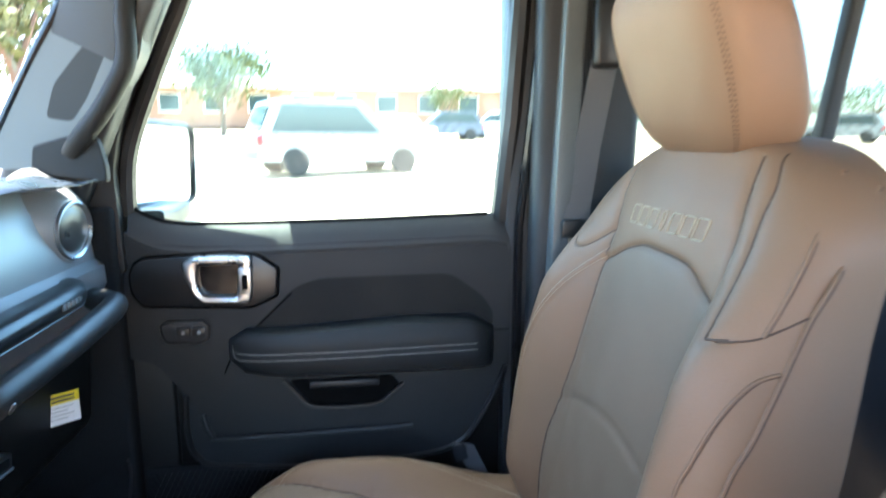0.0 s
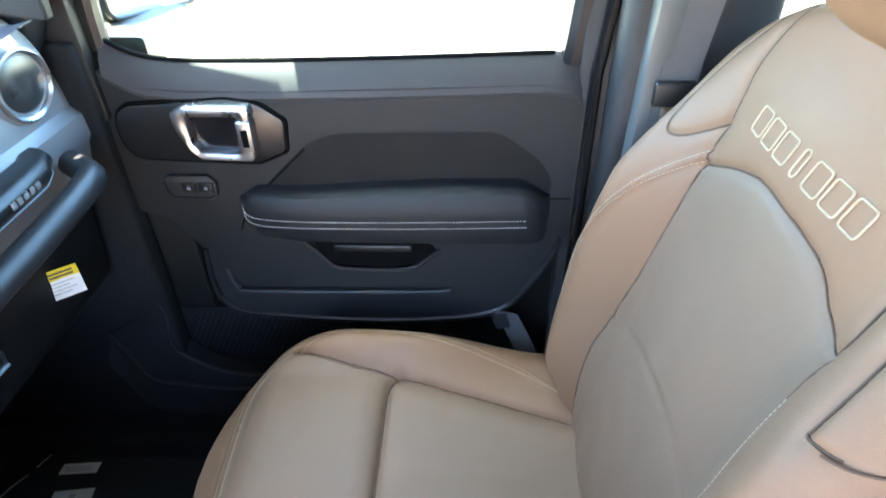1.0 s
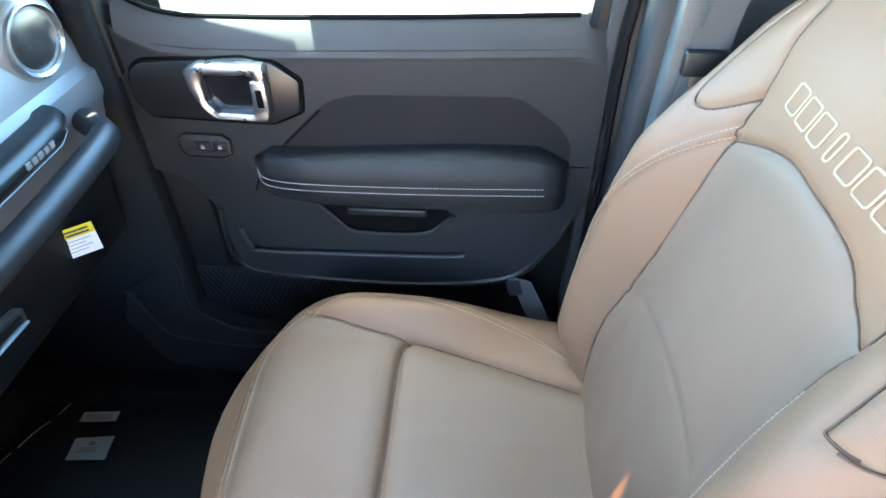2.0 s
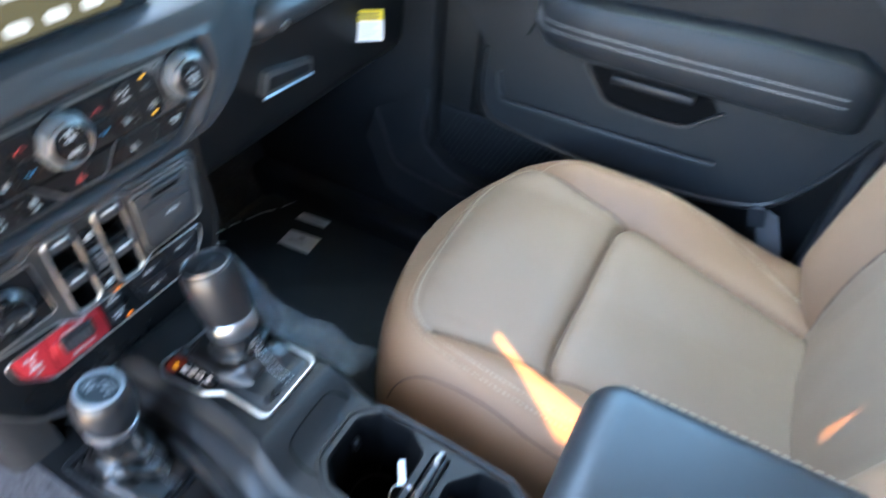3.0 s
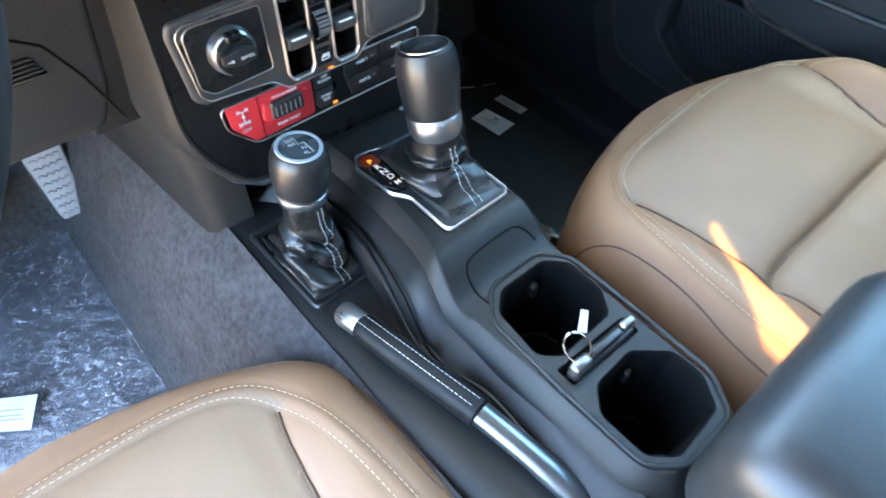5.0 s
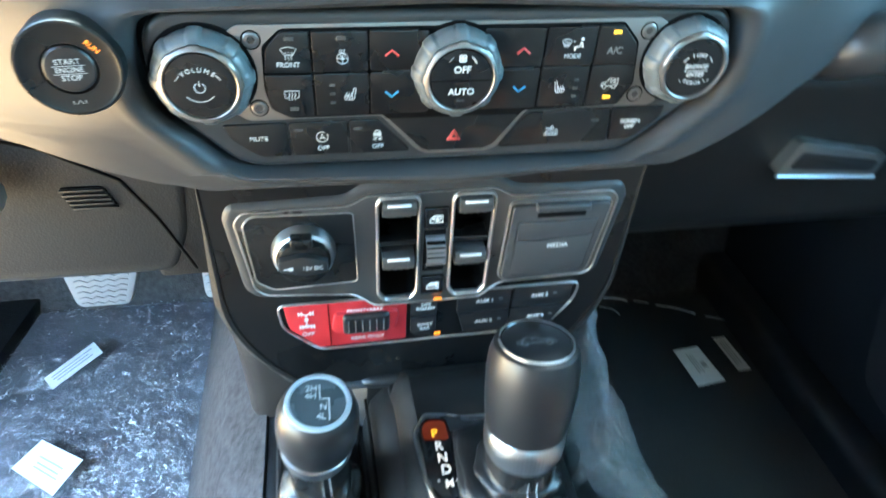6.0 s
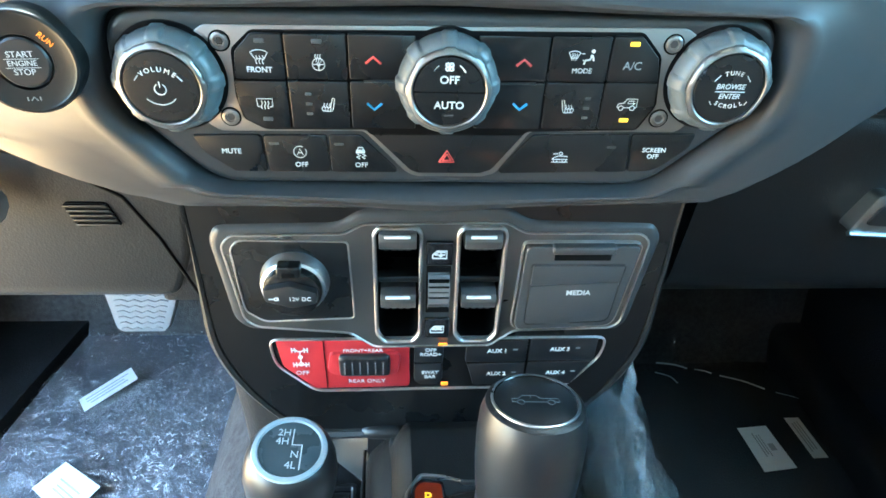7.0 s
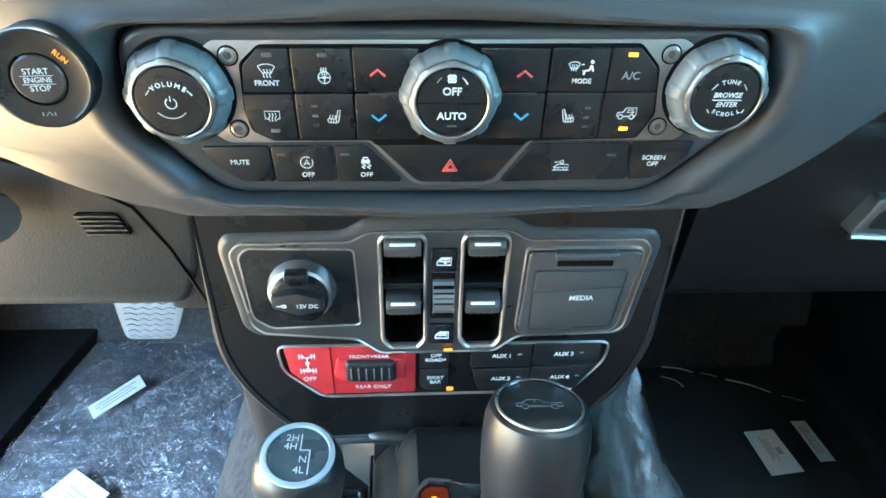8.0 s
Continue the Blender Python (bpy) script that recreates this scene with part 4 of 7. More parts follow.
icon([[(-3.2, 1.5), (0, -1.2), (3.2, 1.5)]], -0.0300, 0.6282, BLUE_INK, r=0.0006)
icon([[(-1.9, -1.5), (-3.0, -1.4), (-3.2, 2.0), (3.2, 2.0), (3.0, -1.4), (1.9, -1.5)]] + [[(a, b - 0.9) for a, b in w] for w in HEAT], -0.0775, 0.6290, k=0.00105)
icon(SEAT_ICON, -0.0500, 0.6285, k=0.0011)
icon([[(-3.2, -1.5), (0, 1.2), (3.2, -1.5)]], 0.0342, 0.6492, RED_INK, r=0.0006)
icon([[(-3.2, 1.5), (0, -1.2), (3.2, 1.5)]], 0.0345, 0.6292, BLUE_INK, r=0.0006)
icon([[(0.72 * a - 3.6, 0.8 * b + 0.4) for a, b in w] for w in SCREEN_FAN + HEAT] + [[(-0.4, 2.0), (0.9, 2.0)], [(0.2, -0.6), (1.5, -1.6)]], 0.0592, 0.6515, k=0.0010)
icon([arc(4.3, 2.6, 0.45, 0, 360), [(3.9, 1.2), (3.4, -1.0), (1.4, -1.3), (1.0, -3.0)], [(4.3, 0.9), (5.0, -1.4)]], 0.0592, 0.6520, k=0.0010, r=0.00042)
printed("caption", "MODE", 0.0598, 0.6460, 0.0036)
printed("caption", "A/C", 0.0818, 0.6485, 0.0058, GREY_INK)
icon([[(-a, b) for a, b in line] for line in SEAT_ICON], 0.0560, 0.6295, k=0.0011)
icon([arc(-2.4, -1.6, 1.0, 0, 360), arc(2.4, -1.6, 1.0, 0, 360), [(-1.3, -1.4), (1.3, -1.4)], [(3.5, -1.4), (4.1, -1.2), (4.1, 2.4), (-0.5, 2.4), (-1.4, 0.6), (-3.8, 0.2), (-4.1, -1.2), (-3.5, -1.4)], [(3.0, 1.5), (0.6, 1.5), (0.2, 0.4), (3.0, 0.4)], [(2.4, 1.0), (3.2, 0.4), (2.4, -0.1)]], 0.0832, 0.6312, k=0.00108)
UNLIT = material("unlit_lens", (0.05, 0.052, 0.052), 0.4)
for x, z, mat in ((0.0810, 0.6580, AMBER), (0.0832, 0.6236, AMBER), (-0.0765, 0.6560, UNLIT), (-0.0532, 0.6562, UNLIT), (-0.0770, 0.6218, UNLIT)):
    part("indicator", box(x - 0.0021, x + 0.0021, Y - 0.0002, Y + 0.0006, z - 0.0009, z + 0.0009, 0.0003), mat, climate, "lit amber indicator" if mat == AMBER else "unlit indicator")
for x in (-0.0585, 0.0648):
    for z in (0.6245, 0.6290, 0.6335):
        part("indicator", box(x - 0.0013, x + 0.0013, Y - 0.0001, Y + 0.0006, z - 0.0006, z + 0.0006, 0.0002), UNLIT, climate, "unlit indicator")
YL = -0.0060
printed("caption", "MUTE", -0.0960, 0.6050, 0.0040, mat=MID_INK, y=YL)
printed("caption", "OFF", -0.0648, 0.5985, 0.0040, y=YL)
icon([arc(0, 0, 2.9, 60, 390, 20), [(-1.3, -1.4), (0, 1.6), (1.3, -1.4)], [(-0.8, -0.4), (0.8, -0.4)]], -0.0650, 0.6050, y=YL)
printed("caption", "OFF", -0.0370, 0.5985, 0.0040, y=YL)
icon([[(-1.3, 3.0), (-1.0, 4.2), (1.0, 4.2), (1.3, 3.0)], [(-1.9, 1.5), (-1.9, 2.8), (1.9, 2.8), (1.9, 1.5), (-1.9, 1.5)], [(-1.8, 2.1), (1.8, 2.1)], [(-1.6, 0.8), (0.0, 0.1), (-1.9, -0.7), (-0.4, -1.5)], [(0.9, 0.8), (2.4, 0.1), (0.6, -0.7), (2.0, -1.5)]], -0.0372, 0.6034, y=YL, r=0.0003)
icon([[(-3.6, -2.6), (3.6, -2.6), (0, 3.4), (-3.6, -2.6)], [(-2.0, -1.7), (2.0, -1.7), (0, 1.6), (-2.0, -1.7)]], 0.0030, 0.6032, RED_INK, y=YL, r=0.0004)
icon([[(-4, -2.4), (4, -2.4)], [(-3.6, -1.0), (3.8, -1.0), (3.4, 0.6), (-1.0, 0.8), (-2.4, 0.2), (-3.6, -1.0)], arc(0.2, 2.0, 0.8, 0, 360), [(-3.4, 1.8), (-1.2, 2.0)], arc(-2, -1.6, 0.9, 180, 360), arc(2.2, -1.6, 0.9, 180, 360)], 0.0570, 0.6036, y=YL)
printed("caption", "SCREEN\nOFF", 0.1020, 0.6062, 0.0038, y=YL)
for x in (-0.0765, -0.0470, 0.0810):
    part("indicator", box(x - 0.0022, x + 0.0022, YL - 0.0001, YL + 0.0005, 0.6085, 0.6097, 0.0003), UNLIT, climate, "unlit indicator")


KNOB_GREY = material("smoked_knob_plastic", (0.075, 0.088, 0.092), 0.40, spec=0.34, stain=0.15, stain_scale=60, coat=0.08)


def knob(x, z, split):
    """A rotary knob: a smoked body with eight grip pads, a notched metal ring and a black face."""
    m = axis_pose((x, -0.004, z), (x, -1, z))

    def pads(t, h):
        return 1 + 0.045 * smooth01(0.30, 0.62, math.cos(t * 2 * math.pi * 8)) * smooth01(0.0008, 0.0030, h)

    k = part("knob", lathe([(0.0216, -0.001), (0.0216, 0.0016), (0.0218, 0.0030), (0.0216, 0.0062), (0.0208, 0.0088), (0.0190, 0.0112), (0.0176, 0.0118)], m, 192, pads), KNOB_GREY, climate, "smoked grey knob with grip pads")
    part("knob_gap", lathe([(0.0236, -0.001), (0.0236, 0.00175), (0.0215, 0.00175)], m, 64), DARK, k)
    part("knob_ring", lathe([(0.0172, 0.0100), (0.0178, 0.0124), (0.0176, 0.0136), (0.0170, 0.0143), (0.0160, 0.0146), (0.0155, 0.0142), (0.0153, 0.0125)], m, 192, lambda t, h: 1 + 0.028 * smooth01(0.30, 0.62, math.cos(t * 2 * math.pi * 8)) if h < 0.0141 else 1), METAL, k, "satin grey notched ring")
    part("knob_face", lathe([(0.0152, 0.010), (0.0151, 0.0136), (0.0146, 0.0142), (0.0130, 0.0144), (0, 0.0145)], m, 64), KEY_BLACK, k)
    if split:
        part("knob_split", box(x - 0.0150, x + 0.0150, -0.0186, -0.0170, z - 0.0004, z + 0.0002), DARK, k)
    return k, -0.0187


VOL, yk = knob(-0.1157, 0.6392, False)
icon([arc(0, 0, 2.3, 120, 420, 20), [(0, 0.8), (0, 3.2)]], -0.1160, 0.6388, mat=CAPTION_INK, y=yk, parent=VOL, r=0.0002)
icon([arc(0, 0, 7.8, 222, 318, 20)], -0.1165, 0.6400, mat=MID_INK, y=yk, parent=VOL)
for i, ch in enumerate("VOLUME"):
    dx = (i - 2.5) * 0.00245 + (0.0004 if i > 3 else 0)
    printed("caption", ch, -0.1160 + dx, 0.6470 - dx * dx / 0.020, 0.0034, mat=CAPTION_INK, y=yk, parent=VOL, turn=-math.degrees(dx / 0.010))
for s in (-1, 1):
    part("symbol", tube([(-0.1160 + s * 0.0076, yk, 0.6445), (-0.1160 + s * 0.0094, yk, 0.6424)], 0.0002, 4), CAPTION_INK, VOL)
FAN, yk = knob(0.0018, 0.6396, True)
printed("caption", "OFF", 0.0018, 0.6448, 0.0055, y=yk, parent=FAN, bold=0.00006)
printed("caption", "AUTO", 0.0020, 0.6338, 0.0053, y=yk, parent=FAN, bold=0.00006)
part("indicator", box(0.0000, 0.0040, yk - 0.0001, yk + 0.0005, 0.6288, 0.6296, 0.0002), UNLIT, FAN, "unlit indicator")
icon([arc(0, 0, 0.5, 0, 360)] + [arc(1.1 * math.cos(radians(a)), 1.1 * math.sin(radians(a)), 0.75, 0, 360, 8) for a in (45, 135, 225, 315)], 0.0016, 0.6504, y=yk, parent=FAN, r=0.00042)
for lo, hi, w0, w1 in ((128, 152, 0.00060, 0.00025), (26, 54, 0.00110, 0.00060)):
    line = [(0.0016 + 0.0072 * math.cos(radians(a)), yk, 0.6452 + 0.0072 * math.sin(radians(a))) for a in (lo + (hi - lo) * i / 8 for i in range(9))]
    part("symbol", tube(line, [w1 + (w0 - w1) * (1 - i / 8 if lo > 90 else 1 - i / 8) for i in range(9)], 6, flat=0.3), CAPTION_INK, FAN)
BRO, yk = knob(0.1218, 0.6430, False)
printed("caption", "BROWSE", 0.1222, 0.6442, 0.0037, mat=MID_INK, y=yk, parent=BRO, shear=0.15)
printed("caption", "ENTER", 0.1228, 0.6400, 0.0037, mat=MID_INK, y=yk, parent=BRO, shear=0.15)
part("symbol", box(0.1160, 0.1290, yk - 0.0002, yk + 0.0003, 0.6419, 0.6422), MID_INK, BRO)
for word, xc, zc, bow in (("TUNE", 0.1222, 0.6502, -1), ("SCROLL", 0.1234, 0.6355, 1)):
    for i, ch in enumerate(word):
        dx = (i - (len(word) - 1) / 2) * 0.0022
        printed("caption", ch, xc + dx, zc + bow * dx * dx / 0.022, 0.0031, mat=MID_INK, y=yk, parent=BRO, turn=bow * math.degrees(dx / 0.011))
for s in (-1, 1):
    part("symbol", tube([(0.1222 + s * 0.0058, yk, 0.6492), (0.1222 + s * 0.0078, yk, 0.6466)], 0.0002, 4), MID_INK, BRO)
    part("symbol", tube([(0.1232 + s * 0.0074, yk, 0.6362), (0.1230 + s * 0.0084, yk, 0.6378)], 0.0002, 4), MID_INK, BRO)

# ---- start button ----
SX, SY, SZ = -0.1645, -0.0195, 0.6495
start = thing("start_button", "round black engine start button in a dark ring", "button", at=(SX, SY, SZ))
aim = Vector((0.12, -1, 0.05)).normalized()
across = Vector((0, 0, 1)).cross(aim).normalized()
AIM = Matrix.Translation((SX, SY, SZ)) @ Matrix((across, aim.cross(across), aim)).transposed().to_4x4()
part("button_ring", lathe([(0.0205, -0.016), (0.0205, 0.0012), (0.0198, 0.0026), (0.0188, 0.0028), (0.0180, 0.0024), (0.0108, 0.0022), (0.0102, 0.0010), (0.0101, 0.0)], AIM, 64), KEY_BLACK, start)
part("button_face", lathe([(0.0099, 0), (0.0098, 0.0020), (0.0090, 0.0026), (0, 0.0028)], AIM, 48), BLACK_SMOOTH, start)


def on_button(text, x, z, size, mat, turn=0, h=0.0031, label=""):
    part("caption", lettering(text, size, AIM @ Matrix.Translation((x, z, h)) @ Matrix.Rotation(radians(turn), 4, "Z"), 0.0001), mat, start, label, False)


for text, dz, size in (("START", 0.0034, 0.0033), ("ENGINE", 0.0, 0.0030), ("STOP", -0.0034, 0.0033)):
    on_button(text, 0, dz, size, MID_INK)
for dz in (0.0017, -0.0017):
    part("symbol", tube([AIM @ Vector((-0.0062, dz, 0.0029)), AIM @ Vector((0.0062, dz, 0.0029))], 0.00012, 4), MID_INK, start)
on_button("RUN", 0.0105, 0.0088, 0.0030, ORANGE, -50, 0.0027, "lit orange caption")
bm = bmesh.new()
for line in ([(-2.4, 0), (-2.4, 1.5)], [(-1.2, 0), (0, 1.6), (1.2, 0)], [(2.2, 0), (2.2, 1.5)]):
    tube([AIM @ Vector((p * 0.001, q * 0.001 - 0.0148, 0.0027)) for p, q in line], 0.00025, 4, bm=bm)
part("symbol", bm, GREY_INK, start)

# ---- touch screen above the climate controls ----
screen = thing("touch_screen", "glossy black touch screen in the dashboard", "screen", at=(0, 0.01, 0.75))
part("screen_housing", box(-0.125, 0.125, 0.012, 0.10, 0.7005, 0.845, 0.005), BLACK_SMOOTH, screen)
glass_ = part("screen_glass", box(-0.100, 0.100, 0.0095, 0.014, 0.7065, 0.836, 0.002), BLACK_GLOSS, screen)
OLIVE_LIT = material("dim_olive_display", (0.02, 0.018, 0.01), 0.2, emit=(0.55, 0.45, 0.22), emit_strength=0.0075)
TILE_LIT = material("lit_white_tile", (0.1, 0.1, 0.1), 0.2, emit=(1.0, 0.95, 0.85), emit_strength=0.03)
part("display", box(-0.096, 0.096, 0.0088, 0.0094, 0.7095, 0.832), OLIVE_LIT, glass_, "dimly lit olive display", False)
for row in range(5):
    for col in range(6):
        x0, z0 = -0.088 + 0.030 * col + 0.007 * (row % 2), 0.7145 + 0.0225 * row
        part("tile", prism(rounded([(x0, z0), (x0 + 0.019, z0), (x0 + 0.019, z0 + 0.008), (x0, z0 + 0.008)], 0.0036, 3), "y", 0.0084, 0.0087), TILE_LIT, glass_, "lit white tile", False)

# ---- switch panel ----
PLATE = material("dark_polished_trim", (0.16, 0.157, 0.15), 0.33, metal=0.9, grain=0.04, grain_scale=1200, stain=0.06, stain_scale=25)
panel = thing("switch_panel", "window switch panel with power outlet and media door", "switch panel", at=(0, 0.04, 0.49))
SUR = rounded([(-0.127, 0.541), (-0.056, 0.543), (-0.043, 0.552), (0.044, 0.554), (0.058, 0.545), (0.134, 0.543), (0.141, 0.532), (0.134, 0.462), (0.127, 0.454), (0.060, 0.453), (0.045, 0.4425), (-0.042, 0.4425), (-0.056, 0.453), (-0.118, 0.457), (-0.127, 0.466), (-0.133, 0.530)], 0.006, 4)
WELL1 = rounded([(-0.0350, 0.5345), (-0.0315, 0.5390), (-0.0095, 0.5390), (-0.0065, 0.5345), (-0.0062, 0.4580), (-0.0110, 0.4505), (-0.0300, 0.4500), (-0.0350, 0.4580)], 0.003)
WELL2 = rounded([(0.0150, 0.5350), (0.0185, 0.5395), (0.0405, 0.5395), (0.0440, 0.5350), (0.0445, 0.4580), (0.0400, 0.4505), (0.0210, 0.4500), (0.0160, 0.4580)], 0.003)
rows = [[(x, y, z) for x, z in shrink_in(SUR, d)] for d, y in ((0.0, 0.045), (0.0, 0.0334), (0.0008, 0.0300), (0.0022, 0.0274), (0.0042, 0.0258), (0.0066, 0.0252), (0.0100, 0.0254))]
part("surround", loft(rows, True, False), DASH_SATIN, panel, "black moulded surround")
TRIM = rounded([(-0.118, 0.5345), (-0.052, 0.5355), (-0.041, 0.5425), (0.043, 0.5440), (0.055, 0.5365), (0.126, 0.5365), (0.1325, 0.530), (0.1275, 0.4640), (0.121, 0.4590), (0.056, 0.4570), (0.041, 0.4435), (-0.037, 0.4430), (-0.052, 0.4560), (-0.112, 0.4620), (-0.119, 0.4690), (-0.1245, 0.527)], 0.004, 3)
part("trim_plate", prism(TRIM, "y", 0.0250, 0.0275, holes=(WELL1, WELL2)), PLATE, panel, "dark metallic trim plate", False)
EDGE = material("polished_dark_edge", (0.50, 0.48, 0.46), 0.42, metal=1.0, stain=0.1, stain_scale=30)
part("trim_edge", ring(TRIM, "y", 0.0240, 0.0265, 0.0013, 0.0004), EDGE, panel, "bright edge of the trim plate")
OUTLET = rounded([(-0.1135, 0.5315), (-0.0495, 0.5305), (-0.0480, 0.4695), (-0.1060, 0.4670), (-0.1170, 0.4760), (-0.1195, 0.525)], 0.004, 3)
part("outlet_plate", prism(OUTLET, "y", 0.0245, 0.026, 0.0003), KEY_BLACK, panel)
part("outlet_edge", ring(OUTLET, "y", 0.0236, 0.0255, 0.0011, 0.0003), EDGE, panel)
O_AT = axis_pose((-0.0830, 0.024, 0.5020), (-0.0830, -1, 0.517))
outlet = part("power_outlet", lathe([(0.0208, 0), (0.0208, 0.0020), (0.0200, 0.0060), (0.0192, 0.0085), (0.0176, 0.0096), (0.0168, 0.0080)], O_AT, 56), SILVER, panel, "round power outlet with a satin rim and cap")
part("outlet_cap", lathe([(0.0172, 0.004), (0.0172, 0.0120), (0.0166, 0.0142), (0.0150, 0.0150), (0, 0.0150)], O_AT, 56), KEY_BLACK, outlet, "black outlet cap")
part("outlet_tab", box(-0.0900, -0.0765, 0.0075, 0.016, 0.5150, 0.5232, 0.0015), KEY_BLACK, outlet)
part("tab_slot", box(-0.0870, -0.0795, 0.0068, 0.012, 0.5165, 0.5195, 0.0004), DARK, outlet)
part("outlet_grip", prism(rounded([(-0.0985, 0.5090), (-0.0830, 0.5125), (-0.0675, 0.5070), (-0.0680, 0.4985), (-0.0830, 0.4950), (-0.0985, 0.5005)], 0.002, 3), "y", 0.0046, 0.0105, 0.0016), BLACK_SMOOTH, outlet)
printed("caption", "12V DC", -0.0775, 0.5028, 0.0046, y=0.0044, parent=outlet)
icon([[(-5.0, 0), (-1.5, 0)], [(-1.5, 0.9), (0.6, 0.9), (0.6, -0.9), (-1.5, -0.9), (-1.5, 0.9)], [(0.0, 0.5), (0.0, -0.5)]], -0.0905, 0.5030, y=0.0044, parent=outlet, r=0.0004)


WHEEL_GREY = material("grey_soft_wheel", (0.085, 0.087, 0.09), 0.45, grain=0.06, grain_scale=1200, stain=0.08, stain_scale=30)
SWITCH = material("grey_black_switch", (0.036, 0.037, 0.038), 0.38, grain=0.06, grain_scale=1200, stain=0.08, stain_scale=30)


def inset(poly, d):
    mid_ = sum((Vector(p) for p in poly), Vector((0, 0))) / len(poly)
    return [tuple(Vector(p) + (mid_ - Vector(p)).normalized() * d) for p in poly]


for well, xm in ((WELL1, -0.0205), (WELL2, 0.0300)):
    # well floor and walls coloured near-black in place of their deep shade
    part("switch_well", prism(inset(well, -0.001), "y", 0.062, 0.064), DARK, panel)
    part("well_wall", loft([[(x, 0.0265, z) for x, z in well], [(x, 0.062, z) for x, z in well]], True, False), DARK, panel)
    part("well_frame", ring(inset(well, -0.0022), "y", 0.0225, 0.0262, 0.0024, 0.0008), EDGE, panel, "chrome frame round the switches")
    part("well_bridge", box(xm - 0.0135, xm + 0.0135, 0.029, 0.050, 0.4955, 0.5000, 0.001), KEY_BLACK, panel)
    for z0 in (0.5400, 0.4945):
        side = rounded([(0.052, z0 - 0.004), (0.0260, z0 - 0.0005), (0.0205, z0 - 0.0020), (0.0185, z0 - 0.0065), (0.0200, z0 - 0.0125), (0.0260, z0 - 0.0150), (0.052, z0 - 0.0120)], 0.0012, 3)
        sw = part("window_switch", prism(side, "x", xm - 0.0112, xm + 0.0108, 0.0008), SWITCH, panel, "black rocker window switch")
        part("switch_mark", box(xm - 0.0080, xm + 0.0072, 0.0186, 0.0205, z0 - 0.0042, z0 - 0.0028, 0.0003), WHITE_INK, sw, "white switch mark")
        for k in range(4):
            part("switch_ridge", box(xm - 0.0085 + 0.0043 * k, xm - 0.0055 + 0.0043 * k, 0.0205, 0.0235, z0 - 0.0138, z0 - 0.0118, 0.0003), BLACK_SMOOTH, sw)
for z0, z1 in ((0.5135, 0.5305), (0.4530, 0.4700)):
    part("lock_key", box(-0.0038, 0.0125, 0.0225, 0.026, z0, z1, 0.001), BLACK_GLOSS, panel, "black window lock key")
ICON_WIN = [[(-4.2, -2.4), (-4.2, 0.2), (-1.6, 3.0), (4.2, 3.0), (4.2, -2.4), (-4.2, -2.4)], [(-3.0, 0.2), (-1.0, 2.0), (3.2, 2.0), (3.2, 0.2), (-3.0, 0.2)]]
icon(ICON_WIN + [[(0.6, 1.8), (0.6, -1.2)], [(-0.3, -0.5), (0.6, -1.4), (1.5, -0.5)]], 0.0043, 0.5218, y=0.0222, parent=panel, r=0.00045)
icon(ICON_WIN + [[(-1.2, -0.4), (3.0, 2.0)], [(-1.2, 2.0), (3.0, -0.4)]], 0.0045, 0.4612, y=0.0222, parent=panel, r=0.00045)
wheel_ = part("dimmer_wheel", loft([[(-0.0025, y, z), (0.0110, y, z)] for y, z in ((0.030, 0.5080), (0.0215, 0.5070), (0.0165, 0.5020), (0.0145, 0.4965), (0.0150, 0.4900), (0.0185, 0.4830), (0.030, 0.4790))], False), WHEEL_GREY, panel, "ribbed dimmer wheel", False)
for k in range(7):
    part("rib", box(-0.0020, 0.0105, 0.0142 + 0.0009 * abs(k - 3), 0.0170 + 0.0009 * abs(k - 3), 0.4840 + k * 0.0034, 0.4852 + k * 0.0034, 0.0004), DARK, wheel_)
part("wheel_slot", box(-0.0032, 0.0118, 0.0240, 0.0262, 0.4745, 0.5115, 0.0005), DARK, panel)
media = part("media_door", prism(rounded([(0.0560, 0.5290), (0.1235, 0.5290), (0.1260, 0.5270), (0.1205, 0.4700), (0.1170, 0.4650), (0.0580, 0.4620), (0.0545, 0.4660)], 0.004, 3), "y", 0.0205, 0.029, 0.0025, 3), SWITCH, panel, "black hinged media port door")
part("door_edge", ring(rounded([(0.0540, 0.5310), (0.1245, 0.5310), (0.1280, 0.5275), (0.1225, 0.4690), (0.1180, 0.4630), (0.0570, 0.4600), (0.0525, 0.4650)], 0.004, 3), "y", 0.0225, 0.026, 0.0014, 0.0004), EDGE, media, "polished frame round the door")
part("hinge_notch", box(0.0735, 0.1080, 0.0195, 0.023, 0.5195, 0.5252, 0.0004), DARK, media)
part("hinge_bar", box(0.0715, 0.1100, 0.0170, 0.024, 0.5252, 0.5305, 0.0016), SWITCH, media)
part("panel_groove", ring(rounded([(0.0600, 0.5165), (0.1195, 0.5165), (0.1165, 0.4715), (0.1130, 0.4690), (0.0625, 0.4665), (0.0605, 0.4690)], 0.003, 3), "y", 0.0202, 0.022, 0.0006), BLACK_SMOOTH, media)
part("upper_leaf", prism(rounded([(0.0615, 0.5155), (0.1183, 0.5155), (0.1176, 0.5030), (0.0900, 0.5015), (0.0612, 0.4998)], 0.0015, 2), "y", 0.0194, 0.022, 0.0008), SWITCH, media)
part("lower_leaf", prism(rounded([(0.0612, 0.4988), (0.0900, 0.5005), (0.1174, 0.5020), (0.1158, 0.4725), (0.1125, 0.4700), (0.0920, 0.4690), (0.0900, 0.4675), (0.0630, 0.4675), (0.0612, 0.4695)], 0.0015, 2), "y", 0.0200, 0.022, 0.0006), SWITCH, media)
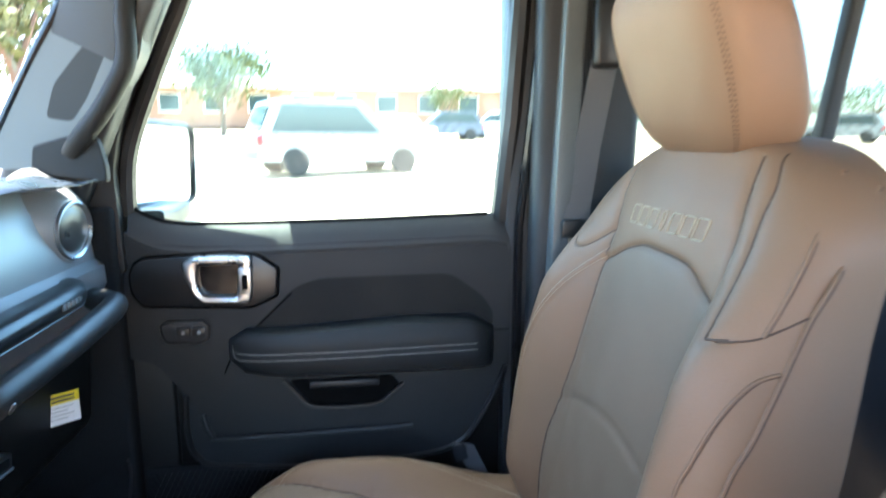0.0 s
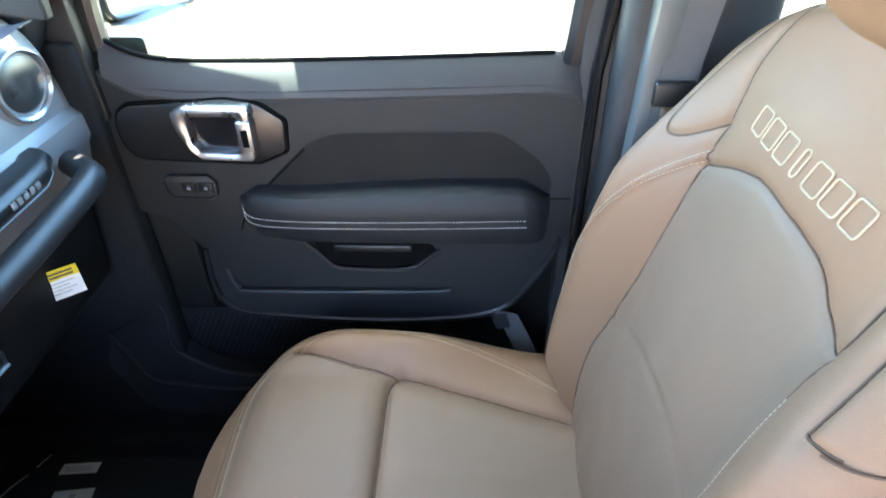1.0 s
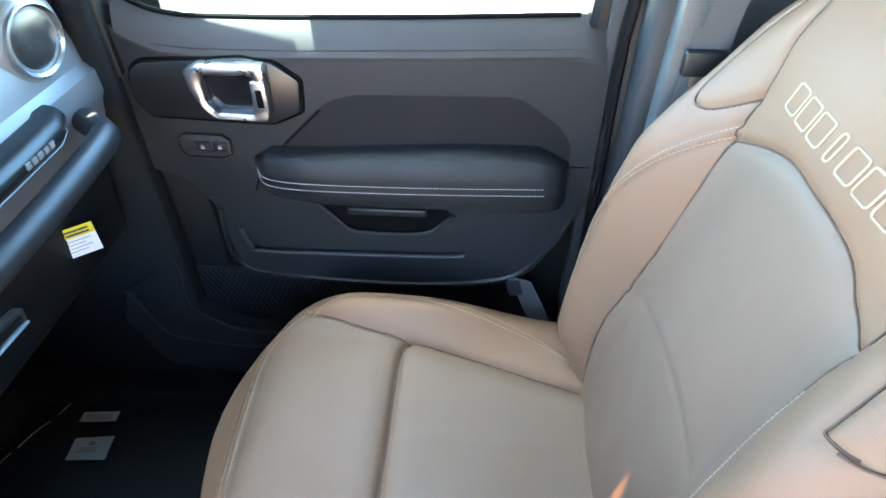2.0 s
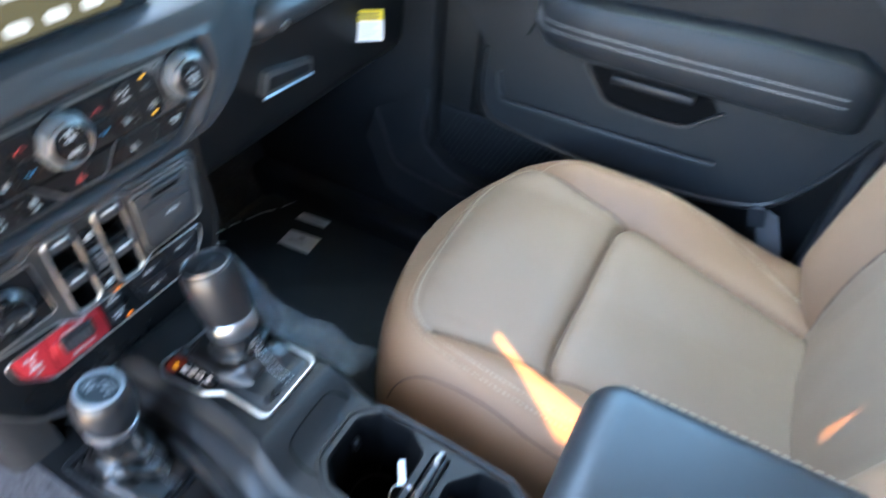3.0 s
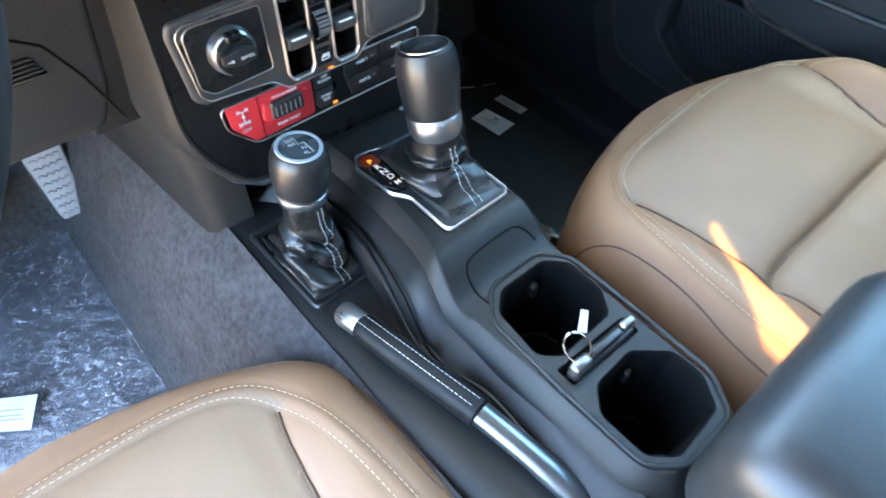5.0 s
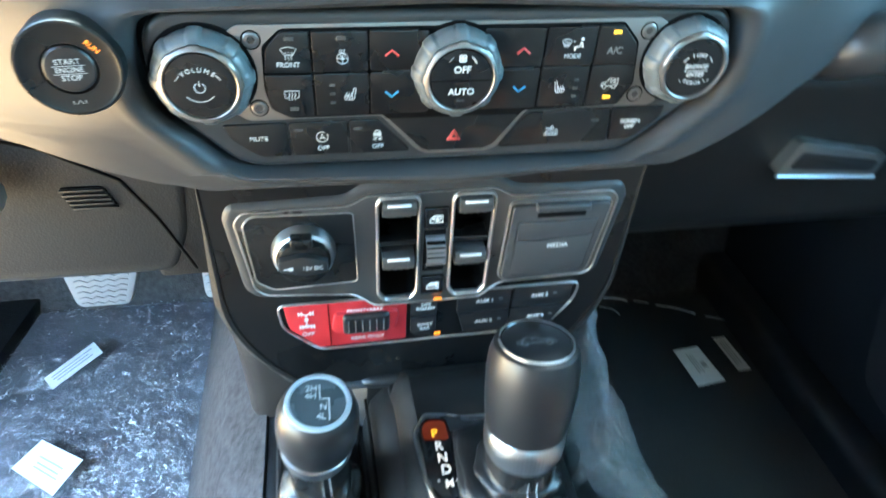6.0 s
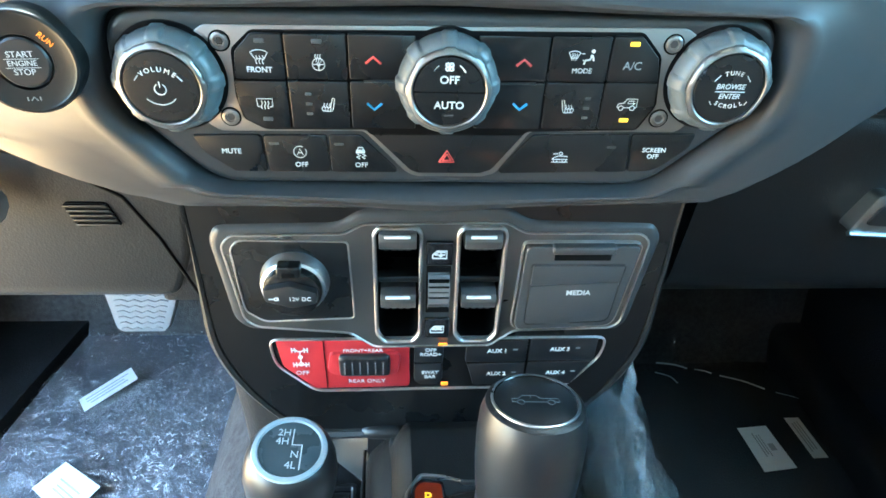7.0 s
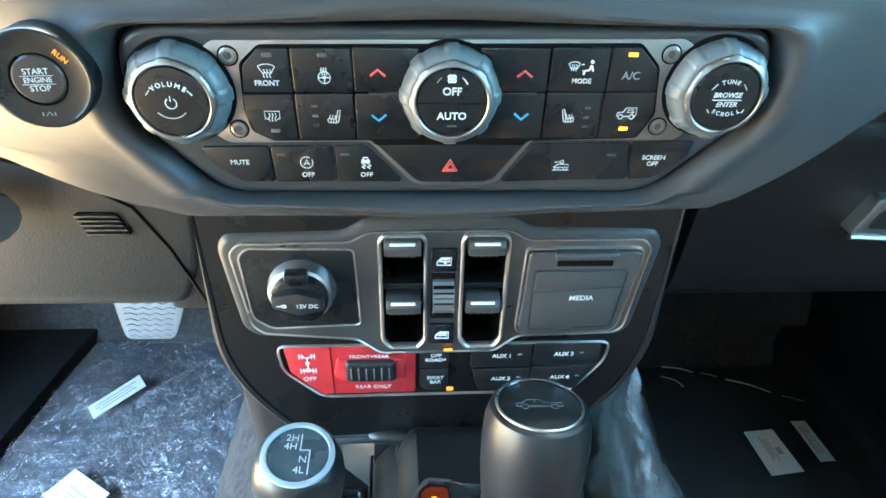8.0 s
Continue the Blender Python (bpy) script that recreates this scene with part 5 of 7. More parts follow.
printed("caption", "MEDIA", 0.0925, 0.4940, 0.0062, y=0.0198, parent=media, bold=0.00008)

panel.location += Vector((0, 0.006, -0.001))

# ---- lower band: axle lock, sway bar and auxiliary keys ----
band = thing("auxiliary_switches", "row of auxiliary switches with a red axle lock panel", "switch panel", at=(0, 0.04, 0.42))
part("backing", prism(rounded([(-0.1075, 0.4480), (0.1230, 0.4480), (0.1220, 0.4290), (0.1010, 0.3975), (-0.0800, 0.3960), (-0.1055, 0.4230)], 0.008), "y", 0.0310, 0.05, 0.001), METAL, band, "dark metallic backing plate")
red = part("axle_lock", prism(rounded([(-0.1025, 0.4475), (-0.0130, 0.4465), (-0.0130, 0.4010), (-0.0800, 0.4000), (-0.1000, 0.4230)], 0.003), "y", 0.0290, 0.034, 0.001), RED, band, "red axle lock panel")
part("seam", box(-0.0712, -0.0706, 0.0286, 0.030, 0.4010, 0.4470), DARK, red)
thumb = part("rocker_bezel", prism(rounded([(-0.0670, 0.4370), (-0.0215, 0.4370), (-0.0190, 0.4330), (-0.0215, 0.4165), (-0.0650, 0.4160), (-0.0695, 0.4210)], 0.003), "y", 0.0258, 0.031, 0.002), RED, red)
part("rocker", box(-0.0612, -0.0265, 0.0225, 0.029, 0.4175, 0.4370, 0.003), BLACK_SMOOTH, thumb, "black ribbed rocker")
for k in range(6):
    part("rocker_rib", box(-0.0575 + k * 0.0052, -0.0566 + k * 0.0052, 0.0216, 0.0245, 0.4215, 0.4325, 0.0003), WHEEL_GREY, thumb)
for text, x, z, sz in (("FRONT+REAR", -0.0445, 0.4408, 0.0050), ("REAR ONLY", -0.0430, 0.4075, 0.0056), ("OFF", -0.0870, 0.4165, 0.0062)):
    printed("caption", text, x, z, sz, y=0.0254 if text.startswith("FRONT") else 0.0287, parent=red)
icon([[(-4.0, 9.7), (-2.0, 9.7), (-1, 8.7), (1, 8.7), (2, 9.7), (4, 9.7)], [(-4, 11.1), (-4, 8.1)], [(4, 11.1), (4, 8.1)], [(-2.4, 11.1), (-2.4, 8.1)], [(2.4, 11.1), (2.4, 8.1)], [(0, 8.7), (0, 0.6)], arc(0, 4.6, 0.9, 0, 360),
      [(-4, -1), (4, -1)], [(-4, 0.6), (-4, -2.6)], [(4, 0.6), (4, -2.6)], [(-2.4, 0.6), (-2.4, -2.6)], [(2.4, 0.6), (2.4, -2.6)], arc(0, -0.6, 1.1, 0, 360)], -0.0872, 0.4260, y=0.0287, parent=red, r=0.0005, k=0.0013)
for z0, z1, text in ((0.4255, 0.4460, "OFF\nROAD+"), (0.4030, 0.4245, "SWAY\nBAR")):
    poly = rounded([(-0.0100, z1), (0.0100, z1), (0.0100, z0 + (0.005 if z0 < 0.41 else 0)), (0.0060, z0), (-0.0060, z0), (-0.0100, z0 + (0.005 if z0 < 0.41 else 0))], 0.001)
    key = part("key", prism(poly, "y", 0.0285, 0.034, 0.001), BLACK_SMOOTH, band)
    printed("caption", text, 0.0012, (z0 + z1) / 2, 0.0050, y=0.0282, parent=key, bold=0.0001)
part("indicator", box(0.0095, 0.0145, 0.0302, 0.032, 0.4000, 0.4035, 0.0005), ORANGE, band, "glowing orange indicator")
part("indicator", box(0.0060, 0.0120, 0.0242, 0.026, 0.4460, 0.4472, 0.0004), ORANGE, band, "glowing orange indicator")
AUX = ((0.0255, 0.0680, 0.4255, 0.4465, "AUX 1"), (0.0690, 0.1165, 0.4265, 0.4475, "AUX 3"), (0.0265, 0.0680, 0.4025, 0.4245, "AUX 2"), (0.0690, 0.1030, 0.4025, 0.4255, "AUX 4"))
for x0, x1, z0, z1, text in AUX:
    poly = [(x0, z0), (x1, z0), (x1 + (0.012 if text == "AUX 4" else 0), z1), (x0, z1)]
    if text == "AUX 2":
        poly = [(x0 + 0.006, z0), (x1, z0), (x1, z1), (x0, z1)]
    key = part("key", prism(rounded(poly, 0.001, 2), "y", 0.0280, 0.034, 0.0012), BLACK_SMOOTH, band)
    printed("caption", text, x0 + 0.0215, (z0 + z1) / 2 + 0.001, 0.0056, y=0.0276, parent=key, bold=0.0001)
    part("indicator", box(x0 + 0.0325, x0 + 0.0355, 0.0276, 0.0285, (z0 + z1) / 2 + 0.0015, (z0 + z1) / 2 + 0.0026), GREY_INK, key, "unlit indicator")
part("bright_edge", ring(rounded([(-0.1075, 0.4480), (0.1230, 0.4480), (0.1220, 0.4290), (0.1010, 0.3975), (-0.0800, 0.3960), (-0.1055, 0.4230)], 0.008), "y", 0.0290, 0.032, 0.0016, 0.0005), EDGE, band, "bright edge of the switch row")

band.location += Vector((0, 0.0035, 0))
# ---- centre console ----
con = thing("centre_console", "black plastic centre console between the front seats", "console", at=(0, -0.2, 0.1))
LOW = rounded([(-0.148, 0.105), (-0.145, 0.06), (-0.145, -0.10), (-0.143, -0.20), (-0.118, -0.52), (-0.026, -0.52), (-0.026, 0.17), (-0.125, 0.135)], 0.02)
rows = [[(x + (0.030 if x < -0.1 else 0), y, 0.3025) for x, y in LOW]]
for z, g in ((0.3020, -0.018), (0.3000, -0.010), (0.2960, -0.003), (0.2900, 0.003), (0.2820, 0.0075), (0.2700, 0.0105), (0.25, 0.0115), (0.10, 0.006)):
    rows.append([(x - (g - 0.006 if x < -0.1 else 0), y, z) for x, y in LOW])
part("lower_deck", loft(rows), BLACK_DEEP, con, "black grained lower deck")
CUP1 = rounded([(-0.013, -0.238), (0.006, -0.221), (0.060, -0.221), (0.078, -0.239), (0.079, -0.276), (0.061, -0.302), (-0.003, -0.303), (-0.018, -0.288)], 0.006)
CUP2 = rounded([(-0.019, -0.356), (-0.001, -0.337), (0.045, -0.335), (0.073, -0.360), (0.073, -0.389), (0.055, -0.414), (0.000, -0.417), (-0.019, -0.399)], 0.006)
SLOT = rounded([(-0.016, -0.308), (0.067, -0.310), (0.067, -0.329), (-0.016, -0.327)], 0.003)
TOP = rounded([(-0.030, 0.075), (0.092, 0.075), (0.097, -0.05), (0.097, -0.20), (0.093, -0.28), (0.089, -0.405), (0.068, -0.438), (-0.022, -0.438), (-0.045, -0.408), (-0.046, -0.33), (-0.049, -0.25), (-0.050, -0.21), (-0.042, -0.174), (-0.033, -0.139), (-0.028, -0.094), (-0.027, -0.041)], 0.018, 5)


def deck(y):
    return 0.345 + 0.027 * smooth01(-0.215, -0.165, y) - 0.045 * smooth01(0.01, 0.08, y)


def shrink(poly, d):
    n, out = len(poly), []
    mid_ = sum((Vector(p) for p in poly), Vector((0, 0))) / n
    for i in range(n):
        p, a, b = Vector(poly[i]), Vector(poly[i - 1]), Vector(poly[(i + 1) % n])
        e = (b - a).normalized()
        q = Vector((-e.y, e.x))
        if q.dot(mid_ - p) < 0:
            q = -q
        out.append(tuple(p + q * d))
    return out


# upper deck: its skin steps from a chamfered rim to the openings
TOPD = dense(TOP, 0.012)
bm = bmesh.new()
loops = []
for d, dz in ((0.0, -0.13), (0.0, -0.035), (0.001, -0.020), (0.006, -0.012), (0.012, -0.003), (0.016, 0.0)):
    loops.append([bm.verts.new((x, y, deck(y) + dz)) for x, y in shrink(TOPD, d)])
for a, b in zip(loops, loops[1:]):
    for i in range(len(a)):
        bm.faces.new((a[i - 1], a[i], b[i], b[i - 1]))
flat_top = bmesh.new()
edges = []
for loop in (shrink(TOPD, 0.016), CUP1, CUP2, SLOT):
    vs = [flat_top.verts.new((x, y, 0)) for x, y in loop]
    edges += [flat_top.edges.new((vs[i - 1], vs[i])) for i in range(len(vs))]
bmesh.ops.triangle_fill(flat_top, use_beauty=True, use_dissolve=False, edges=edges, normal=(0, 0, 1))
for k in range(40):
    bmesh.ops.bisect_plane(flat_top, geom=flat_top.verts[:] + flat_top.edges[:] + flat_top.faces[:], plane_co=(0, -0.222 + 0.0016 * k if k < 38 else 0.02 + 0.02 * (k - 38), 0), plane_no=(0, 1, 0))
for v in flat_top.verts:
    v.co.z = deck(v.co.y)
bm = joined(bm, flat_top)
bmesh.ops.remove_doubles(bm, verts=bm.verts[:], dist=1e-5)
top_deck = part("top_deck", bm, BLACK_DEEP, con, "black grained upper deck")
LIP = rounded([(-0.023, -0.240), (0.002, -0.213), (0.062, -0.213), (0.084, -0.236), (0.083, -0.300), (0.080, -0.392), (0.058, -0.423), (-0.004, -0.424), (-0.026, -0.402), (-0.026, -0.320)], 0.010)
part("cup_lip", tube([(x, y, deck(y) + 0.0002) for x, y in LIP], 0.0022, 8, True), BLACK_DEEP, top_deck, "raised lip round the cup holders")
for hole, nm, depth in ((CUP1, "cup_holder", 0.10), (CUP2, "cup_holder", 0.10), (SLOT, "key_slot", 0.05)):
    rows = []
    for k, dz in ((0.0, 0.0), (0.002, -0.002), (0.003, -0.006), (0.005, -depth * 0.6), (0.008, -depth), (0.030 if nm == "cup_holder" else 0.0098, -depth - 0.001)):
        rows.append([(x, y, deck(y) + dz) for x, y in shrink(hole, k)])
    rows.append([(sum(p[0] for p in hole) / len(hole), sum(p[1] for p in hole) / len(hole), rows[-1][0][2])] * len(hole))
    # near-black colour stands for the shade inside cups and slot
    cup = part(nm, loft(rows, True, False), DARK, con, "recess painted black for its shade")
    if nm == "cup_holder":
        cxm, cym = sum(p[0] for p in hole) / len(hole), sum(p[1] for p in hole) / len(hole)
        part("cup_rib", tube([(cxm + 0.030 * math.cos(a), cym + 0.030 * math.sin(a), deck(cym) - depth + 0.002) for a in (k * math.pi / 8 for k in range(10))], 0.0012, 6), BLACK_SMOOTH, cup)
        part("cup_tab", box(cxm + 0.010, cxm + 0.019, cym + 0.029, cym + 0.036, deck(cym) - 0.036, deck(cym) - 0.018, 0.003), BLACK_DEEP, cup)
part("tray_line", tube([(v.x, v.y, deck(v.y) + 0.0005) for v in smooth_line([(-0.012, -0.228, 0), (-0.013, -0.208, 0), (-0.009, -0.192, 0), (0.004, -0.1855, 0), (0.045, -0.184, 0), (0.060, -0.186, 0), (0.068, -0.194, 0), (0.071, -0.203, 0)], 6)], 0.0010, 6), DARK, top_deck)
ridge = smooth_line([(-0.047, 0.06, 0.285), (-0.044, -0.06, 0.335), (-0.050, -0.12, 0.336), (-0.066, -0.19, 0.318), (-0.070, -0.235, 0.312), (-0.060, -0.28, 0.314), (-0.064, -0.36, 0.312), (-0.058, -0.47, 0.312)], 6)
rows = [[(p.x + 0.026, p.y, deck(p.y) - 0.016), (p.x + 0.014, p.y, deck(p.y) - 0.020), (p.x + 0.003, p.y, max(deck(p.y) - 0.034, p.z - 0.005)), (p.x - 0.006, p.y, p.z - 0.004), (p.x - 0.011, p.y, p.z - 0.012), (p.x - 0.013, p.y, 0.295), (p.x - 0.013, p.y, 0.26)] for p in ridge]
skirt = part("side_skirt", loft(rows, False), BLACK_DEEP, con, "moulded skirt beside the deck")
part("rolled_edge", tube([(p.x - 0.0065, p.y, p.z - 0.0050) for p in ridge], 0.0030, 10), BLACK_DEEP, skirt)
part("groove", tube([(p.x - 0.0010, p.y, max(deck(p.y) - 0.034, p.z - 0.005) + 0.0012) for p in ridge], 0.0013, 6), DARK, skirt)
WEDGE = rounded([(0.006, 0.298), (0.020, 0.304), (0.034, 0.344), (0.10, 0.352), (0.10, 0.24), (0.006, 0.24)], 0.006)
part("front_ledge", loft([[(x, y + dy, 0.24 + (z - 0.24) * k) for y, z in WEDGE] for x, dy, k in ((-0.135, 0.050, 0.50), (-0.110, 0.040, 0.56), (-0.085, 0.024, 0.66), (-0.060, 0.008, 0.88), (-0.045, 0.0, 1.0), (0.10, 0.0, 1.0), (0.122, 0.0, 1.0))]), BLACK_DEEP, con, "sloping ledge under the switch row")
part("ledge_lip", tube(smooth_line([(-0.064, 0.050, 0.330), (-0.050, 0.038, 0.346), (-0.02, 0.032, 0.351), (0.09, 0.032, 0.353), (0.108, 0.040, 0.346)], 6), 0.0058, 12), BLACK_SMOOTH, con, "rolled lip of the ledge")
part("storage_slot", box(-0.028, -0.010, 0.012, 0.028, 0.333, 0.352, 0.003), BLACK_SMOOTH, con)
lid = part("armrest_lid", box(-0.066, 0.140, -0.80, -0.424, 0.385, 0.500, 0.032, 6), BLACK_LEATHER, con, "black padded leather armrest lid")
for dx in (0.0, 0.008):
    part("stitching", stitches([(-0.0665, -0.451 - dx, 0.40), (-0.0667, -0.448 - dx, 0.43), (-0.0655, -0.448 - dx, 0.468)], 0.008, 0.0052, 0.0006), THREAD, lid)
part("stitching", stitches([(0.131, -0.454, 0.4915), (0.132, -0.60, 0.4910), (0.132, -0.75, 0.4910)], 0.008, 0.0052, 0.0006), THREAD, lid)
part("armrest_box", box(-0.058, 0.105, -0.80, -0.445, 0.02, 0.39, 0.012), BLACK_DEEP, con)
# selector gate
SEL = rounded([(-0.007, -0.020), (0.010, -0.022), (0.022, -0.026), (0.076, -0.028), (0.080, -0.034), (0.081, -0.150), (0.074, -0.158), (0.004, -0.159), (-0.002, -0.152), (-0.001, -0.102), (-0.012, -0.086), (-0.017, -0.036)], 0.004, 4)
part("gate_frame", ring(SEL, "z", 0.3762, 0.3705, 0.0032), SILVER, con, "satin silver gate frame")
part("gate_plate", prism(SEL, "z", 0.3735, 0.370), BLACK_LEATHER, con)
disp = part("gear_display", prism(rounded([(-0.012, -0.032), (-0.006, -0.026), (0.009, -0.028), (0.0135, -0.076), (0.006, -0.090), (-0.004, -0.088), (-0.012, -0.074)], 0.003), "z", 0.3772, 0.372, 0.0006), BLACK_GLOSS, con, "lit gear display window")
BACKLIGHT = material("dim_red_backlight", (0.03, 0.004, 0.002), 0.3, emit=(1.0, 0.10, 0.01), emit_strength=0.0022)
LIT_INK = material("lit_white_letter", (0.5, 0.48, 0.46), 0.5, emit=(1.0, 0.86, 0.80), emit_strength=0.016)
part("backlight", prism(rounded([(-0.0100, -0.033), (-0.0050, -0.0285), (0.0075, -0.030), (0.0085, -0.046), (-0.0100, -0.044)], 0.003), "z", 0.37735, 0.377), BACKLIGHT, disp, "dim red glow round the lit letter", False)
for text, x, y, mat, sz in (("P", -0.0015, -0.0400, AMBER, 0.0095), ("R", 0.0, -0.0505, LIT_INK, 0.0100), ("N", 0.0010, -0.0598, LIT_INK, 0.0100), ("D", 0.0020, -0.0690, LIT_INK, 0.0100), ("M", 0.0025, -0.0795, LIT_INK, 0.0080), ("+", 0.0085, -0.0780, LIT_INK, 0.0060), ("-", -0.0045, -0.0760, LIT_INK, 0.0060)):
    part("caption", lettering(text, sz, Matrix.Translation((x, y, 0.3775)), 0.0001, bold=0.0001), mat, disp, "glowing amber letter" if text == "P" else "", False)


def boot(x0, x1, y0, y1, z0, neck, neck_r, seed, folds, parent, soft=1.0):
    """A leather boot from a square frame up to a round neck, slumped into soft rolls with sharp valleys."""
    rows, n, m = [], 96, 64
    xm, ym = (x0 + x1) / 2, (y0 + y1) / 2
    for j in range(m + 1):
        t = j / m
        k = smooth01(-0.06, 0.44, t) * 0.95 + 0.05 * t
        row = []
        for i in range(n):
            a = 2 * math.pi * i / n
            ca, sa = math.cos(a), math.sin(a)
            sq = 1 / max(abs(ca), abs(sa)) ** 0.85
            bx, by = xm + (x1 - x0) / 2 * ca * sq, ym + (y1 - y0) / 2 * sa * sq
            r = neck_r * (1 + 0.25 * (1 - t))
            p = Vector((bx, by, 0)).lerp(Vector((neck[0] + r * ca, neck[1] + r * sa, 0)), k)
            p.z = z0 + (neck[2] - z0) * (0.45 * t + 0.55 * t ** 1.4)
            slump = smooth01(0.04, 0.14, t) * (1 - smooth01(0.55, 0.78, t))
            phase = t * folds + 1.1 * math.sin(a + seed) + 0.5 * math.sin(2 * a + 2.3 * seed) + 0.8 * noise.noise(Vector((ca + seed, sa, t * 2)))
            roll = abs(math.sin(phase)) ** 0.65 - 0.45
            crease = noise.noise(Vector((ca * 2.2 + seed, sa * 2.2, t * 4.0)))
            fine_ = abs(math.sin(phase * 2.3 + 2.0 * noise.noise(Vector((ca * 1.5, sa * 1.5 + seed, t * 3))))) ** 0.7 - 0.5
            d = Vector((p.x - neck[0], p.y - neck[1], 0))
            d = d.normalized() if d.length > 1e-6 else Vector((ca, sa, 0))
            p += d * soft * (0.014 * roll * slump + 0.005 * crease * slump + 0.0032 * fine_ * slump + 0.0012 * math.sin(5 * a + seed) * smooth01(0.6, 0.8, t))
            p.z += 0.006 * roll * slump
            row.append(p)
        rows.append(row)
    return part("boot", loft(rows, True, False), BOOT_LEATHER, parent, "black leather boot with folds"), rows


def lever(name, label, base, tip, profile_ring, profile_knob, face_r):
    top = thing(name, label, "lever", "console levers", base)
    m = axis_pose(base, tip)
    part("collar", lathe(profile_ring, m, 192, lambda t, h: 1 + (0.008 * math.cos(t * 2 * math.pi * 64) if 0.002 < h < 0.011 else 0)), SILVER, top, "knurled satin silver collar")
    knob_ = part("knob", lathe(profile_knob, m, 56), BLACK_SMOOTH, top, "black satin knob")
    end = profile_knob[-1][1]
    return top, knob_, m, end


sel, sel_knob, ms, end = lever("gear_selector", "black automatic gear selector with a leather boot", (0.046, -0.084, 0.420), (0.0485, -0.064, 0.499),
                               [(0.0190, -0.004), (0.0225, -0.002), (0.0248, 0.003), (0.0256, 0.010), (0.0257, 0.018), (0.0245, 0.020), (0.0220, 0.020)],
                               [(0.0230, 0.019), (0.0252, 0.0205), (0.0264, 0.028), (0.0276, 0.044), (0.0280, 0.060), (0.0272, 0.072), (0.0250, 0.0796), (0.0222, 0.0815)], 0.0222)
part("knob_cap", lathe([(0.0222, 0.0790), (0.0222, 0.0818), (0.0210, 0.0820), (0.0202, 0.0812), (0, 0.0812)], ms, 96), BLACK_GLOSS, sel_knob, "glossy round cap")
part("cap_ring", lathe([(0.0226, 0.0800), (0.0224, 0.0822), (0.0218, 0.0825), (0.0212, 0.0822), (0.0210, 0.0800)], ms, 96), SILVER, sel_knob)
TRUCK = [[(-14, -2), (-14, 1), (-10, 1.5), (-7, 4.5), (1, 4.5), (3, 1.5), (14, 1.5), (14, -2)], [(-14, -2), (-11, -2)], [(-7, -2), (7, -2)], [(11, -2), (14, -2)], arc(-9, -2.2, 2.2, 0, 360, 14), arc(9, -2.2, 2.2, 0, 360, 14), [(-2.5, 4.5), (-2.5, 1.5)]]
bm = bmesh.new()
for line in TRUCK:
    tube([ms @ (Matrix.Rotation(ms.to_euler().z * -1, 4, "Z") @ Vector((a * 0.00085, b * 0.00085, 0.0814))) for a, b in line], 0.00028, 4, bm=bm)
part("cap_drawing", bm, GREY_INK, sel_knob, "grey line drawing of a pickup")
bt, rows = boot(0.008, 0.076, -0.152, -0.032, 0.3735, (0.0460, -0.085, 0.419), 0.0205, 0.7, 8.0, sel, 0.62)
for off in (-1, 1):
    part("stitching", stitches([rows[j][(73 + off * 2) % 96] + Vector((0, -0.0007, 0.0005)) for j in range(2, 64)], 0.0046, 0.0031, 0.00036), GREY_THREAD, bt)
part("neck", lathe([(0.0185, -0.035), (0.0190, -0.015), (0.0200, 0.002)], ms, 32), BLACK_LEATHER, sel)

RING_PALE = material("pale_blue_grey_ring", (0.30, 0.34, 0.36), 0.35, stain=0.06, stain_scale=60)
CAP_GREY = material("dark_grey_cap", (0.055, 0.068, 0.073), 0.26, stain=0.08, stain_scale=60)
tc, tc_knob, mt, end = lever("transfer_lever", "black transfer case lever with a shift pattern cap", (-0.0845, -0.050, 0.392), (-0.0795, -0.053, 0.448),
                             [(0.0190, -0.003), (0.0222, 0.0), (0.0236, 0.006), (0.0230, 0.010), (0.0200, 0.0115)],
                             [(0.0195, 0.010), (0.0228, 0.0125), (0.0256, 0.022), (0.0264, 0.034), (0.0254, 0.046), (0.0228, 0.0542), (0.0205, 0.0565)], 0.0205)
part("knob_cap", lathe([(0.0170, 0.0550), (0.0170, 0.0572), (0, 0.0576)], mt, 40), CAP_GREY, tc_knob, "grey shift pattern cap")
part("cap_ring", lathe([(0.0208, 0.0555), (0.0202, 0.0578), (0.0178, 0.0582), (0.0170, 0.0570)], mt, 48), RING_PALE, tc_knob, "satin silver ring")
flat = mt @ Matrix.Rotation(mt.to_euler().z * -1, 4, "Z") @ Matrix.Translation((0, 0, 0.0579))
for text, a, b in (("2H", -4.0, 9.5), ("4H", -4.5, 4.0), ("N", 3.0, -4.0), ("4L", 1.5, -10.5)):
    part("caption", lettering(text, 0.0060, flat @ Matrix.Translation((a * 0.001, b * 0.001, 0)), 0.0001), CAPTION_INK, tc_knob, "", False)
bm = bmesh.new()
for line in ([(1.0, 12), (1.0, 2.0), (6.5, 2.0), (6.5, -13)],):
    tube([flat @ Vector((a * 0.001, b * 0.001, 0.0)) for a, b in line], 0.00035, 5, bm=bm)
part("pattern_line", bm, CAPTION_INK, tc_knob)
bt, rows = boot(-0.117, -0.057, -0.100, 0.014, 0.303, (-0.0845, -0.049, 0.390), 0.0185, 2.1, 10.0, tc, 0.85)
for off in (-1, 1):
    part("stitching", stitches([rows[j][(76 + off * 2) % 96] + Vector((0, -0.0007, 0.0005)) for j in range(2, 64)], 0.0046, 0.0031, 0.00036), GREY_THREAD, bt)
